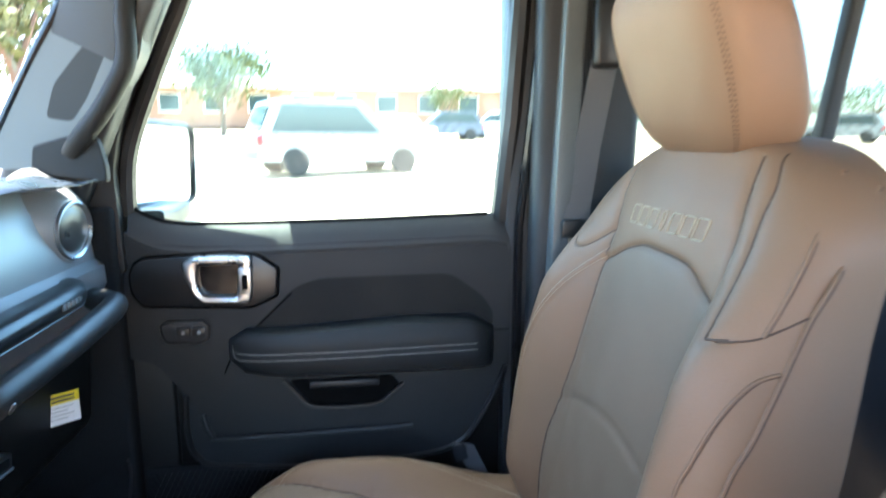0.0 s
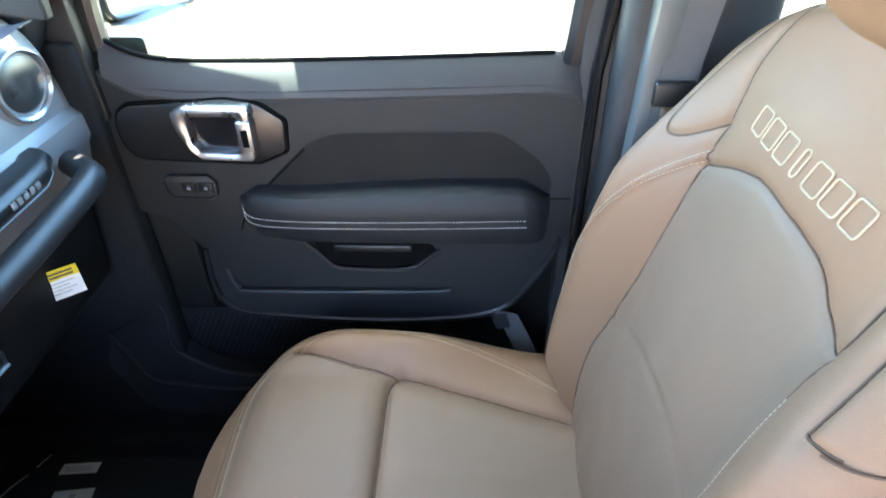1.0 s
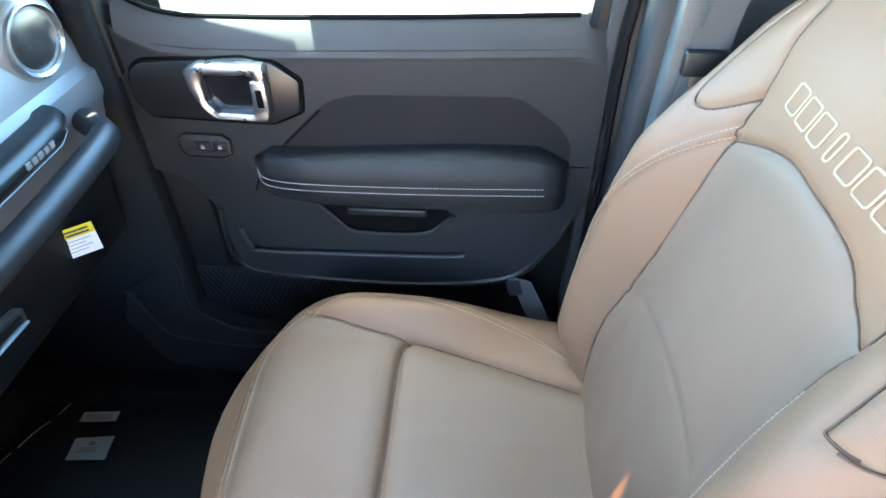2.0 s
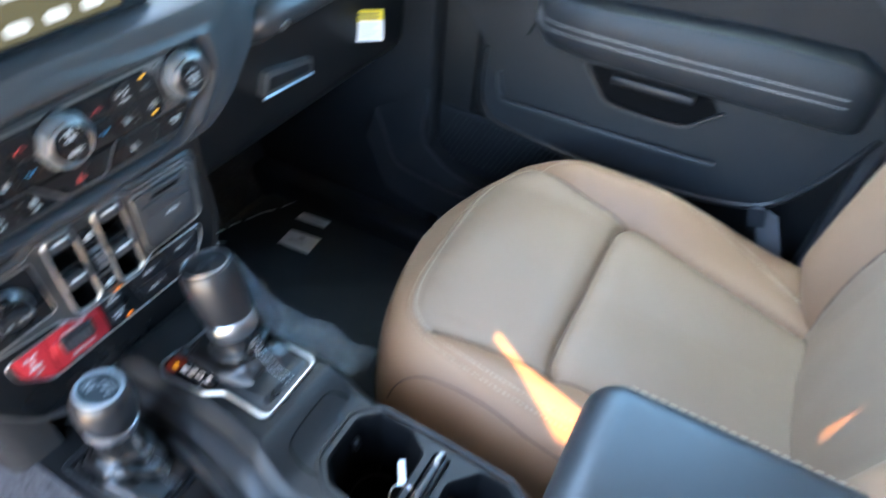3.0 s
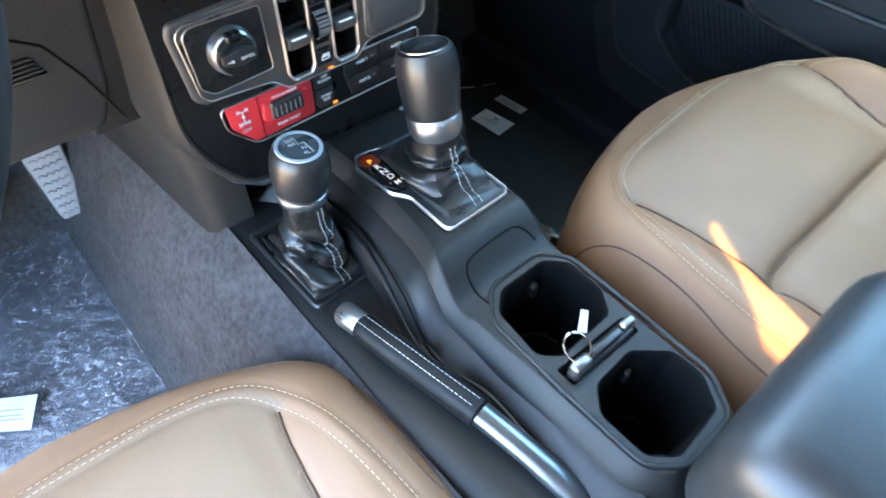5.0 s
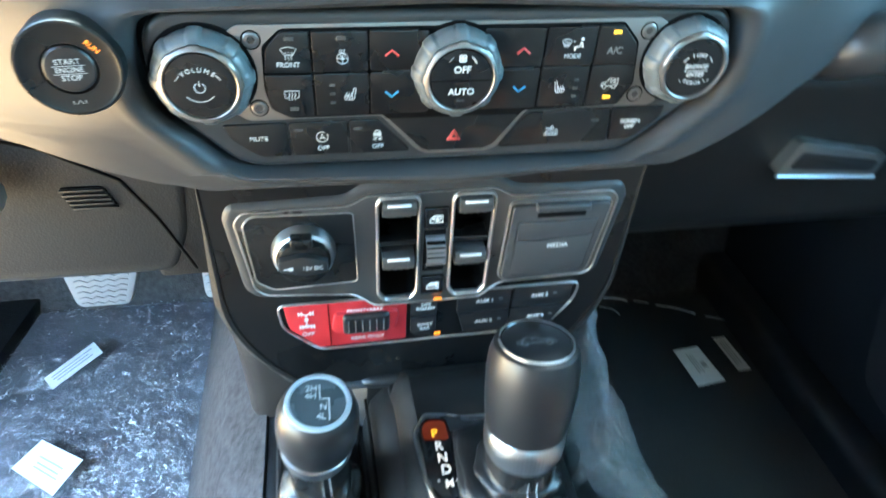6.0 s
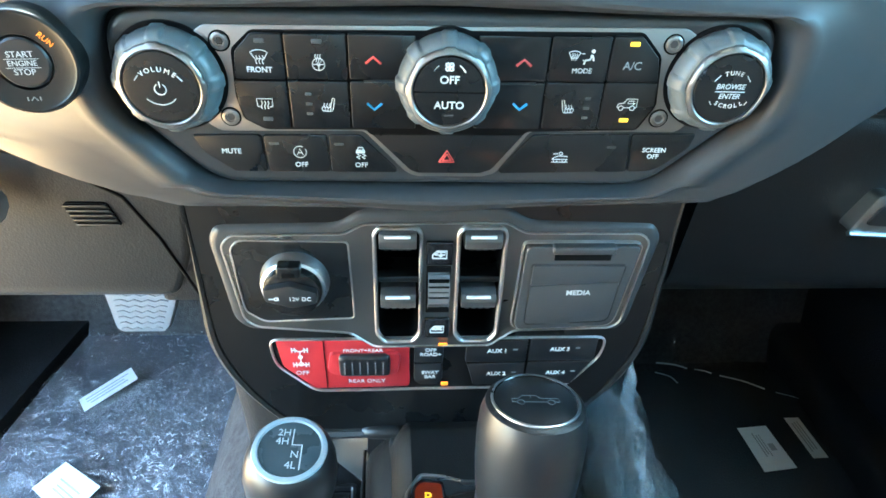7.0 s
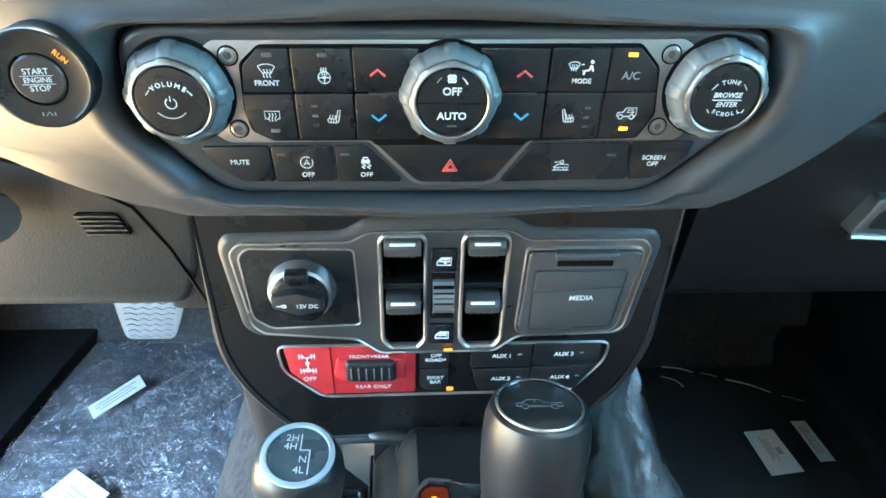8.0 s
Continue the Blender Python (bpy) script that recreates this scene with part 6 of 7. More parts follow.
part("boot_frame", ring(rounded([(-0.123, 0.020), (-0.052, 0.020), (-0.050, -0.104), (-0.120, -0.107)], 0.008), "z", 0.306, 0.299, 0.006), BLACK_SMOOTH, tc)
# parking brake
BRACKET = material("bare_steel", (0.15, 0.16, 0.17), 0.33, metal=0.9, grain=0.04, grain_scale=900, stain=0.03, stain_scale=12)
brake = thing("parking_brake", "black leather parking brake lever with a silver bracket", "lever", "console levers", (-0.09, -0.25, 0.30))
line = smooth_line([(-0.1045, -0.158, 0.3240), (-0.098, -0.20, 0.3265), (-0.090, -0.245, 0.3270), (-0.082, -0.288, 0.3265)], 6)
part("grip", tube(line, [0.0135 if i else 0.011 for i in range(len(line))], 18), GRIP_LEATHER, brake, "black leather grip")
part("button", tube([(-0.1085, -0.134, 0.3225), (-0.1078, -0.138, 0.3228), (-0.1045, -0.1585, 0.3240)], [0.0100, 0.0118, 0.0118], 18), SILVER, brake, "silver release button")
for dx in (-0.0045, 0.0045):
    part("stitching", stitches([p + Vector((dx, 0, 0.0128)) for p in line], 0.0046, 0.0031, 0.00036), GREY_THREAD, brake)
line = smooth_line([(-0.0818, -0.289, 0.3255), (-0.0735, -0.335, 0.320), (-0.064, -0.385, 0.304), (-0.055, -0.44, 0.27)], 6)
part("bracket", tube(line, [0.0118] * 8 + [0.0125] * (len(line) - 8), 16, flat=0.8), BRACKET, brake, "bare silver bracket")
# key
fob = thing("key_fob", "black and silver key fob standing in the console slot", "key", at=(0.03, -0.318, 0.33))
part("fob_body", box(-0.008, 0.064, -0.3275, -0.3125, 0.310, 0.3500, 0.004), BLACK_SMOOTH, fob)
part("fob_body_cap", box(-0.004, 0.050, -0.3240, -0.3150, 0.3480, 0.3560, 0.003), BLACK_SMOOTH, fob)
part("fob_blade", box(0.050, 0.066, -0.3238, -0.3152, 0.3470, 0.3590, 0.003), METAL, fob, "chrome key edge")
part("fob_loop", box(-0.012, 0.008, -0.3255, -0.3140, 0.340, 0.3590, 0.004), METAL, fob)
part("fob_button", box(0.010, 0.017, -0.3290, -0.3270, 0.330, 0.340, 0.001), RED, fob, "red button")
part("key_ring", tube([(0.004 + 0.0125 * math.cos(a), -0.309 + 0.0115 * math.sin(a), 0.3610 + 0.004 * math.sin(a)) for a in (k * math.pi / 12 for k in range(24))], 0.0009, 6, True), CHROME, fob)
PALE_TAG = material("pale_grey_tag", (0.42, 0.43, 0.45), 0.5, stain=0.1, stain_scale=60)
part("key_tag", prism([(0.014, -0.300), (0.032, -0.288), (0.036, -0.293), (0.018, -0.306)], "z", 0.365, 0.364), PALE_TAG, fob, "small pale key tag", False)
# ---- passenger door ----
door = thing("passenger_door", "black passenger door with padded armrest and chrome handle", "door", at=(0.76, -0.3, 0.3))
part("trim_panel", prism(rounded([(0.075, 0.66), (0.07, 0.765), (0.045, 0.750), (-0.005, 0.730), (-0.06, 0.725), (-0.20, 0.724), (-0.61, 0.735), (-0.650, 0.728), (-0.657, 0.70), (-0.655, 0.46), (-0.60, 0.36), (-0.53, 0.29), (-0.34, 0.27), (-0.10, 0.285), (-0.045, 0.31), (-0.028, 0.36), (-0.030, 0.44), (0.01, 0.50), (0.07, 0.52)], 0.014), "x", 0.738, 0.80, holes=(rounded([(-0.160, 0.560), (-0.243, 0.640), (-0.285, 0.655), (-0.535, 0.658), (-0.600, 0.610), (-0.622, 0.570), (-0.60, 0.53), (-0.18, 0.53)], 0.02),)), BLACK_DOOR, door, "black grained door trim", False)
# unseen skin, added to block light leaking onto the sill
part("outer_skin", box(0.803, 0.835, -0.66, 0.10, -0.12, 0.72, 0.006), BLACK, door)
part("lower_trim", box(0.775, 0.80, -0.66, 0.08, -0.02, 0.50, 0.01), BLACK_DEEP, door)
part("trim_seam", tube(smooth_line([(0.7370, -0.235, 0.632), (0.7370, -0.165, 0.565), (0.7370, -0.125, 0.520), (0.7370, -0.105, 0.480)], 5), 0.0016, 6), DARK, door)
# door vinyl darkened to paint the shade inside the recess
RECESS_SHADE = material("recess_shade_vinyl", (0.006, 0.0065, 0.007), 0.58, spec=0.25, grain=0.1, grain_scale=900, bump=0.4, bump_scale=1100, stain=0.1, stain_scale=8)
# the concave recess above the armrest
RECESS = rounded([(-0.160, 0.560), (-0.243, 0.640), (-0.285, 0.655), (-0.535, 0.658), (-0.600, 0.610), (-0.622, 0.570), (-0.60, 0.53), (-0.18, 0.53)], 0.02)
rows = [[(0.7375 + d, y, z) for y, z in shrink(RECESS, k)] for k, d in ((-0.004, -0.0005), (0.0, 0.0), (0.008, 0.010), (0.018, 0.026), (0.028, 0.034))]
part("recess", loft(rows), RECESS_SHADE, door, "soft recess over the armrest, darkened for its shade")
# painted lighter than the door trim to brighten the sill's sun patch
SUNNED_SILL = material("sunlit_sill_vinyl", (0.036, 0.036, 0.036), 0.55, spec=0.3, grain=0.1, grain_scale=900, bump=0.3, bump_scale=1100, stain=0.1, stain_scale=8)
part("sill_cap", loft([[(0.770, y, zt), (0.764, y, zt + 0.003), (0.756, y, zt - 0.002), (0.742, y, zt - 0.026), (0.7355, y, zt - 0.048), (0.740, y, zt - 0.060), (0.770, y, zt - 0.060)] for y, zt in ((0.045, 0.795), (0.02, 0.780), (-0.01, 0.768), (-0.06, 0.762), (-0.20, 0.762), (-0.40, 0.766), (-0.61, 0.773), (-0.645, 0.768), (-0.652, 0.755))]), SUNNED_SILL, door, "sloping window sill of the door")
part("trim_seam", tube([(0.7372, -0.62, 0.545), (0.7375, -0.654, 0.545)], 0.0012, 6), DARK, door)
plate = part("handle_plate", prism(rounded([(0.047, 0.672), (0.040, 0.692), (0.022, 0.704), (-0.131, 0.713), (-0.176, 0.706), (-0.212, 0.680), (-0.207, 0.630), (-0.160, 0.609), (0.028, 0.617), (0.044, 0.640)], 0.008), "x", 0.7315, 0.745, 0.003), BLACK_SMOOTH, door)
part("plate_groove", ring(rounded([(0.051, 0.672), (0.043, 0.696), (0.023, 0.709), (-0.131, 0.718), (-0.178, 0.711), (-0.217, 0.682), (-0.212, 0.627), (-0.162, 0.604), (0.029, 0.612), (0.049, 0.638)], 0.008), "x", 0.7350, 0.745, 0.005), DARK, plate)
HOUT = rounded([(-0.048, 0.700), (-0.070, 0.710), (-0.166, 0.709), (-0.169, 0.703), (-0.165, 0.626), (-0.158, 0.621), (-0.082, 0.625), (-0.066, 0.640), (-0.052, 0.672)], 0.005)
HIN = rounded([(-0.078, 0.693), (-0.146, 0.694), (-0.140, 0.634), (-0.085, 0.636), (-0.074, 0.652), (-0.072, 0.678)], 0.006)
hc = (-0.108, 0.665)
rows = []
for x, k in ((0.733, 0.0), (0.7165, 0.0), (0.7125, 0.10), (0.7110, 0.28), (0.7115, 0.72), (0.7135, 0.92), (0.7180, 1.0), (0.733, 1.0)):
    row = []
    for i in range(96):
        a = 2 * math.pi * i / 96
        p = (hc[0] + 1e-3 * math.cos(a), hc[1] + 1e-3 * math.sin(a))
        q = Vector(ray_out(hc, p, HOUT)).lerp(Vector(ray_out(hc, p, HIN)), k)
        row.append((x, q.x, q.y))
    rows.append(row)
part("door_handle", loft(rows, True, False), SILVER, plate, "satin chrome door handle")
part("handle_cup", prism(HIN, "x", 0.7280, 0.733), BLACK_GLOSS, plate)
part("handle_hinge", box(0.7085, 0.722, -0.168, -0.146, 0.640, 0.688, 0.002), SILVER, plate)
part("handle_slot", box(0.7075, 0.712, -0.162, -0.152, 0.648, 0.676, 0.001), DARK, plate)
PALE_INK = material("dull_white_ink", (0.32, 0.33, 0.33), 0.6)
sw = part("lock_switch", prism(rounded([(0.002, 0.578), (-0.010, 0.585), (-0.072, 0.585), (-0.082, 0.575), (-0.080, 0.552), (-0.068, 0.545), (-0.008, 0.547), (0.0, 0.558)], 0.004), "x", 0.7335, 0.742, 0.002), BLACK, door, "door lock switch")
part("switch_rim", ring(rounded([(0.004, 0.578), (-0.009, 0.588), (-0.073, 0.588), (-0.085, 0.576), (-0.083, 0.550), (-0.069, 0.542), (-0.007, 0.544), (0.002, 0.557)], 0.004), "x", 0.7315, 0.740, 0.004), BLACK_SMOOTH, sw)
for y0 in (-0.038, -0.066):
    k = part("lock_key", box(0.7305, 0.737, y0 - 0.012, y0 + 0.013, 0.556, 0.574, 0.002), BLACK_SMOOTH, sw)
    part("symbol", box(0.7298, 0.731, y0 - 0.003, y0 + 0.003, 0.562, 0.566, 0.0003), PALE_INK, sw)
    part("symbol", tube([(0.7303, y0 + 0.002 * math.cos(a), 0.566 + 0.003 * math.sin(a)) for a in (k_ * math.pi / 6 for k_ in range(7))], 0.0004, 5), PALE_INK, sw)
# armrest, lofted along the door
rows = []
for y, w in ((-0.118, 0.012), (-0.128, 0.028), (-0.150, 0.044), (-0.22, 0.050), (-0.235, 0.051), (-0.315, 0.053), (-0.335, 0.055), (-0.45, 0.056), (-0.57, 0.055), (-0.597, 0.050), (-0.612, 0.036), (-0.620, 0.012)):
    zt = 0.568 + 0.014 * smooth01(-0.20, -0.46, y) - 0.028 * smooth01(-0.57, -0.625, y) - 0.02 * smooth01(-0.15, -0.115, y)
    zb = 0.478 + 0.03 * smooth01(-0.17, -0.115, y)
    rows.append([(0.74 - w * k, y, zb + (zt - zb) * h) for k, h in ((0.0, 1.0), (0.45, 1.0), (0.80, 0.95), (0.95, 0.82), (1.0, 0.62), (0.98, 0.55), (1.0, 0.48), (0.97, 0.25), (0.85, 0.08), (0.6, 0.0), (0.0, 0.0))])
arm = part("armrest", loft(rows), BLACK_DOOR, door, "black padded armrest")
for dz in (0.0, 0.012):
    part("stitching", stitches(smooth_line([(0.716, -0.126, 0.536 - dz * 0.5 + 0.006), (0.700, -0.140, 0.531 - dz), (0.688, -0.20, 0.530 - dz), (0.6845, -0.33, 0.531 - dz), (0.6825, -0.45, 0.534 - dz), (0.6850, -0.585, 0.536 - dz)], 8), 0.0055, 0.0036, 0.0006), GREY_THREAD, arm)
# flat near-black patch painted where the pocket lies in shade
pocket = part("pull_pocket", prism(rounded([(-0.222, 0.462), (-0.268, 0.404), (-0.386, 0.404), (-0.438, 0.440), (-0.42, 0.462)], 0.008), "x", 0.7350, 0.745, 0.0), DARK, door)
part("pocket_lip", tube(smooth_line([(0.731, -0.214, 0.462), (0.730, -0.240, 0.432), (0.729, -0.272, 0.407), (0.729, -0.384, 0.406), (0.730, -0.420, 0.428), (0.731, -0.442, 0.446)], 5), 0.0035, 8), BLACK_SMOOTH, pocket)
part("pocket_lip", box(0.722, 0.738, -0.395, -0.262, 0.446, 0.460, 0.003), BLACK_SMOOTH, pocket)
part("lower_ledge", tube(smooth_line([(0.736, -0.062, 0.40), (0.732, -0.075, 0.362), (0.730, -0.11, 0.351), (0.730, -0.40, 0.354), (0.732, -0.46, 0.357)], 6), 0.005, 8), BLACK, door)
part("trim_edge", tube(smooth_line([(0.741, -0.648, 0.47), (0.738, -0.605, 0.375), (0.738, -0.535, 0.300), (0.738, -0.34, 0.277), (0.738, -0.10, 0.290), (0.738, -0.045, 0.315), (0.738, -0.030, 0.365), (0.738, -0.032, 0.44)], 6), 0.006, 8), BLACK_SMOOTH, door)
mesh_ = bmesh.new()
for k in range(26):
    for lean in (-1, 1):
        y0 = 0.075 - 0.011 * k
        tube([(0.7555, y0, 0.165), (0.7555, y0 + lean * 0.055, 0.275)], 0.0011, 4, bm=mesh_)
part("speaker_mesh", mesh_, BLACK_SMOOTH, door, "black speaker mesh low on the door")
part("speaker_panel", prism(rounded([(0.10, 0.14), (0.10, 0.285), (-0.26, 0.285), (-0.28, 0.14)], 0.02), "x", 0.757, 0.775), BLACK_DOOR, door)
part("window_pane", box(0.768, 0.772, -0.66, 0.05, 0.74, 1.27), GLASS, door, "clear window glass")
part("window_seal", tube(smooth_line([(0.760, 0.048, 0.800), (0.760, 0.02, 0.782), (0.760, -0.02, 0.768), (0.760, -0.10, 0.763), (0.760, -0.35, 0.766), (0.760, -0.61, 0.774)], 5), 0.004, 8), DARK, door)
# window surround: front post, raked front edge and rear post
frame_ = smooth_line([(0.765, 0.050, 0.78), (0.765, 0.046, 0.86), (0.765, 0.030, 0.925), (0.758, -0.020, 1.04), (0.750, -0.078, 1.16), (0.742, -0.12, 1.25)], 4)
part("window_frame", tube(frame_, 0.016, 10), BLACK_SMOOTH, door, "black window frame")
part("window_frame", tube([(0.765, -0.638, 0.76), (0.755, -0.655, 0.95), (0.742, -0.672, 1.26)], 0.020, 10), BLACK_SMOOTH, door, "black window frame")
part("window_frame", tube([(0.742, -0.12, 1.252), (0.742, -0.68, 1.262)], 0.018, 10), BLACK_SMOOTH, door, "black window frame")
# door shut line and seal on the pillar side
structure("trim_seal", tube([(0.735, -0.668, 0.30), (0.735, -0.668, 0.75), (0.722, -0.690, 1.0), (0.708, -0.706, 1.26)], 0.009, 8), BLACK_GLOSS, "black rubber door seal")
structure("trim_seal", tube([(0.728, -0.690, 0.30), (0.728, -0.692, 0.75), (0.715, -0.708, 1.0), (0.700, -0.722, 1.26)], 0.006, 8), BLACK_GLOSS, "black rubber pillar seal")
# mirror outside
mirror = thing("side_mirror", "square dark grey side mirror outside the passenger door", "mirror", at=(0.95, 0.05, 0.80))
PALE = material("dark_mirror_cap", (0.030, 0.025, 0.020), 0.5, stain=0.06, stain_scale=8)
MIRROR = material("mirror_glass", (0.9, 0.9, 0.9), 0.02, metal=1.0)
TURN_M = Matrix.Translation((0.97, 0.055, 0)) @ Matrix.Rotation(radians(-27), 4, "Z") @ Matrix.Translation((-0.975, -0.04, 0))


def turned(bm):
    bm.transform(TURN_M)
    return bm


part("housing", turned(prism(rounded([(0.872, 0.775), (1.075, 0.768), (1.085, 0.955), (0.877, 0.962)], 0.03, 5), "y", 0.040, 0.12, 0.01, 3)), PALE, mirror, "dark grey mirror housing")
part("rim", turned(ring(rounded([(0.878, 0.780), (1.070, 0.773), (1.080, 0.950), (0.883, 0.957)], 0.03, 5), "y", 0.030, 0.05, 0.010)), BLACK_SMOOTH, mirror)
part("glass", turned(prism(rounded([(0.887, 0.788), (1.062, 0.782), (1.072, 0.942), (0.892, 0.949)], 0.025, 5), "y", 0.037, 0.042)), MIRROR, mirror, "mirror glass", False)
part("foot", loft([[(x, y, z) for y, z in rounded([(0.0, zc - h), (0.10, zc - h), (0.10, zc + h), (0.0, zc + h)], 0.01)] for x, zc, h in ((0.80, 0.755, 0.03), (0.88, 0.758, 0.022), (0.98, 0.770, 0.018))]), PALE, mirror)
# seat belt on the pillar
belt = thing("seat_belt", "dark grey seat belt hanging on the centre pillar", "seat belt", at=(0.66, -0.76, 0.77))
WEB = material("belt_webbing", (0.075, 0.075, 0.078), 0.8, grain=0.3, grain_scale=900, stain=0.1)


def strap(pts, width, parent, name="strap"):
    rows = [[p + w0 * (width / 2) + n_ * 0.0008, p - w0 * (width / 2) + n_ * 0.0008, p - w0 * (width / 2) - n_ * 0.0008, p + w0 * (width / 2) - n_ * 0.0008] for p, w0, n_ in pts]
    return part(name, loft(rows), WEB, parent)


side, out_ = Vector((0.05, 1, 0)).normalized(), Vector((-1, 0.05, 0)).normalized()
strap([(Vector(p), side, out_) for p in ((0.640, -0.790, 1.06), (0.648, -0.780, 0.98), (0.652, -0.768, 0.90), (0.652, -0.755, 0.80), (0.64, -0.745, 0.70), (0.66, -0.735, 0.45), (0.68, -0.72, 0.12))], 0.048, belt)
low_side, low_out = Vector((0, 0.9, 0.25)).normalized(), Vector((-1, 0, 0))
strap([(Vector(p), low_side, low_out) for p in ((0.722, -0.560, 0.315), (0.716, -0.585, 0.265), (0.712, -0.612, 0.20), (0.71, -0.635, 0.14), (0.71, -0.65, 0.06))], 0.046, belt)
part("belt_label", prism([(-0.535, 0.312), (-0.560, 0.318), (-0.570, 0.285), (-0.545, 0.278)], "x", 0.7145, 0.7155), BLACK, belt, "grey belt label", False)
part("guide", box(0.622, 0.655, -0.815, -0.765, 1.035, 1.15, 0.01), BLACK_SMOOTH, belt, "black height adjuster")
part("tongue", box(0.636, 0.648, -0.775, -0.722, 0.742, 0.775, 0.004), BLACK_SMOOTH, belt, "black belt tongue")
part("tongue_plate", prism(rounded([(-0.764, 0.745), (-0.734, 0.745), (-0.738, 0.700), (-0.760, 0.700)], 0.006), "x", 0.640, 0.643), CHROME, belt, "chrome tongue plate", False)
structure("trim_pillar_cover", prism(rounded([(-0.700, 0.25), (-0.710, 0.76), (-0.725, 1.26), (-0.765, 1.26), (-0.748, 0.76), (-0.735, 0.25)], 0.008), "x", 0.652, 0.70, 0.006), PILLAR_GREY, "grey edge moulding of the centre pillar")
# moulded grab handle on the windscreen pillar
gh = thing("pillar_handle", "grey moulded grab handle on the windscreen pillar", "grab handle", at=(0.69, 0.1, 0.95))
PIL = rounded([(0.215, 0.868), (0.198, 0.921), (0.136, 1.034), (0.081, 1.128), (0.005, 1.272), (-0.095, 1.272), (-0.042, 1.135), (-0.024, 1.046), (0.004, 1.002), (0.050, 0.935), (0.085, 0.905), (0.15, 0.868)], 0.010)
POCKET = rounded([(0.037, 1.083), (0.026, 1.052), (0.061, 0.980), (0.087, 0.943), (0.126, 0.949), (0.109, 1.001), (0.069, 1.050)], 0.010)
part("handle_base", prism(PIL, "x", 0.668, 0.71, holes=(POCKET,)), PILLAR_GREY, gh, "grey pillar moulding", False)
# darker grey than the moulding, painted for the shade in the hollow
part("pocket_wall", loft([[(0.668, y, z) for y, z in POCKET], [(0.692, y, z) for y, z in shrink(POCKET, 0.002)], [(0.7085, y, z) for y, z in shrink(POCKET, 0.008)]]), DASH_GREY, gh, "hollow behind the handle, darkened for its shade")
FOOT = [(0.148, 0.905), (0.094, 0.921), (0.050, 0.918), (0.040, 0.873), (0.040, 0.845), (0.154, 0.860)]
grip = smooth_line([(0.668, 0.092, 0.893), (0.655, 0.0725, 0.915), (0.652, 0.040, 0.953), (0.650, 0.012, 0.995), (0.650, -0.009, 1.040), (0.652, -0.015, 1.127), (0.660, -0.040, 1.20), (0.672, -0.055, 1.26)], 6)
part("handle_bar", tube(grip, [0.0165] * len(grip), 14, flat=0.85), FLANK_BLACK, gh, "black moulded grip of the handle")
part("handle_foot", prism(rounded(FOOT, 0.008), "x", 0.660, 0.675, 0.003), FLANK_BLACK, gh, "black foot of the handle", False)
part("pillar_edge", tube(smooth_line([(0.672, 0.224, 0.868), (0.672, 0.204, 0.921), (0.672, 0.142, 1.034), (0.670, 0.086, 1.128), (0.668, 0.010, 1.272)], 5), 0.007, 8), BLACK_GLOSS, gh, "black edge strip along the windscreen")
# ---- steering wheel, pedals and loose things ----
wheel = thing("steering_wheel", "black leather steering wheel with grey spokes", "steering wheel", at=(-0.39, -0.15, 0.73))
WM = Matrix.Translation((-0.424, -0.165, 0.750)) @ Matrix.Rotation(radians(66), 4, "X")
part("rim", tube([WM @ Vector((0.187 * math.cos(a), 0.187 * math.sin(a), 0)) for a in (k * math.pi / 40 for k in range(80))], 0.0165, 14, True), BLACK_LEATHER, wheel)
part("hub", lathe([(0.075, -0.03), (0.078, -0.01), (0.070, 0.02), (0.045, 0.032), (0.0, 0.034)], WM, 36), BLACK, wheel)
for a in (180, 0, 250, 290):
    d = Vector((math.cos(radians(a)), math.sin(radians(a)), 0))
    part("spoke", tube([WM @ (d * 0.06), WM @ (d * 0.12 + Vector((0, 0, 0.004))), WM @ (d * 0.18)], [0.016, 0.012, 0.014], 10), DASH_GREY, wheel)
part("column", lathe([(0.05, -0.30), (0.052, -0.12), (0.045, -0.03)], WM, 28), BLACK, wheel)
part("column_lever", tube(smooth_line([(-0.40, 0.080, 0.560), (-0.34, 0.072, 0.545), (-0.287, 0.068, 0.530), (-0.279, 0.066, 0.528)], 4), [0.012] * 5 + [0.016] * 3 + [0.0185] * 4 + [0.010], 14), PILLAR_GREY, wheel, "grey column lever")


def pedal(name, label, corners, arm_to):
    """A ribbed pad given by its four corners, on an arm."""
    top = thing(name, label, "pedal", "pedals", arm_to)
    a, b, c, d = (Vector(p) for p in corners)
    n = (b - a).cross(d - a).normalized()
    if n.y > 0:
        n = -n
    edge = [a.lerp(b, p).lerp(d.lerp(c, p), q) for p, q in rounded([(0, 0), (1, 0), (1, 1), (0, 1)], 0.16, 5)]
    mid_ = (a + b + c + d) / 4
    bm = loft([edge, [p + n * 0.008 for p in edge], [p.lerp(mid_, 0.03) + n * 0.011 for p in edge], [p.lerp(mid_, 0.09) + n * 0.012 for p in edge]])
    pad_ = part("pad", bm, PEDAL, top, "grey rubber pad")
    for k in range(9):
        t = (k + 0.7) / 9.4
        p, q = a.lerp(d, t), b.lerp(c, t)
        part("rib", tube([p.lerp(q, 0.12) + n * 0.0125, *[p.lerp(q, 0.12 + 0.095 * w) + n * 0.0128 + (d - a).normalized() * (0.0018 if w % 2 else -0.0018) for w in range(1, 8)], p.lerp(q, 0.88) + n * 0.0125], 0.0016, 6), PEDAL, pad_)
    part("arm", tube([(a + c) / 2, (a + c) / 2 + Vector((0.0, 0.06, 0.10)), Vector(arm_to)], 0.010, 8), GUN, top)
    return top


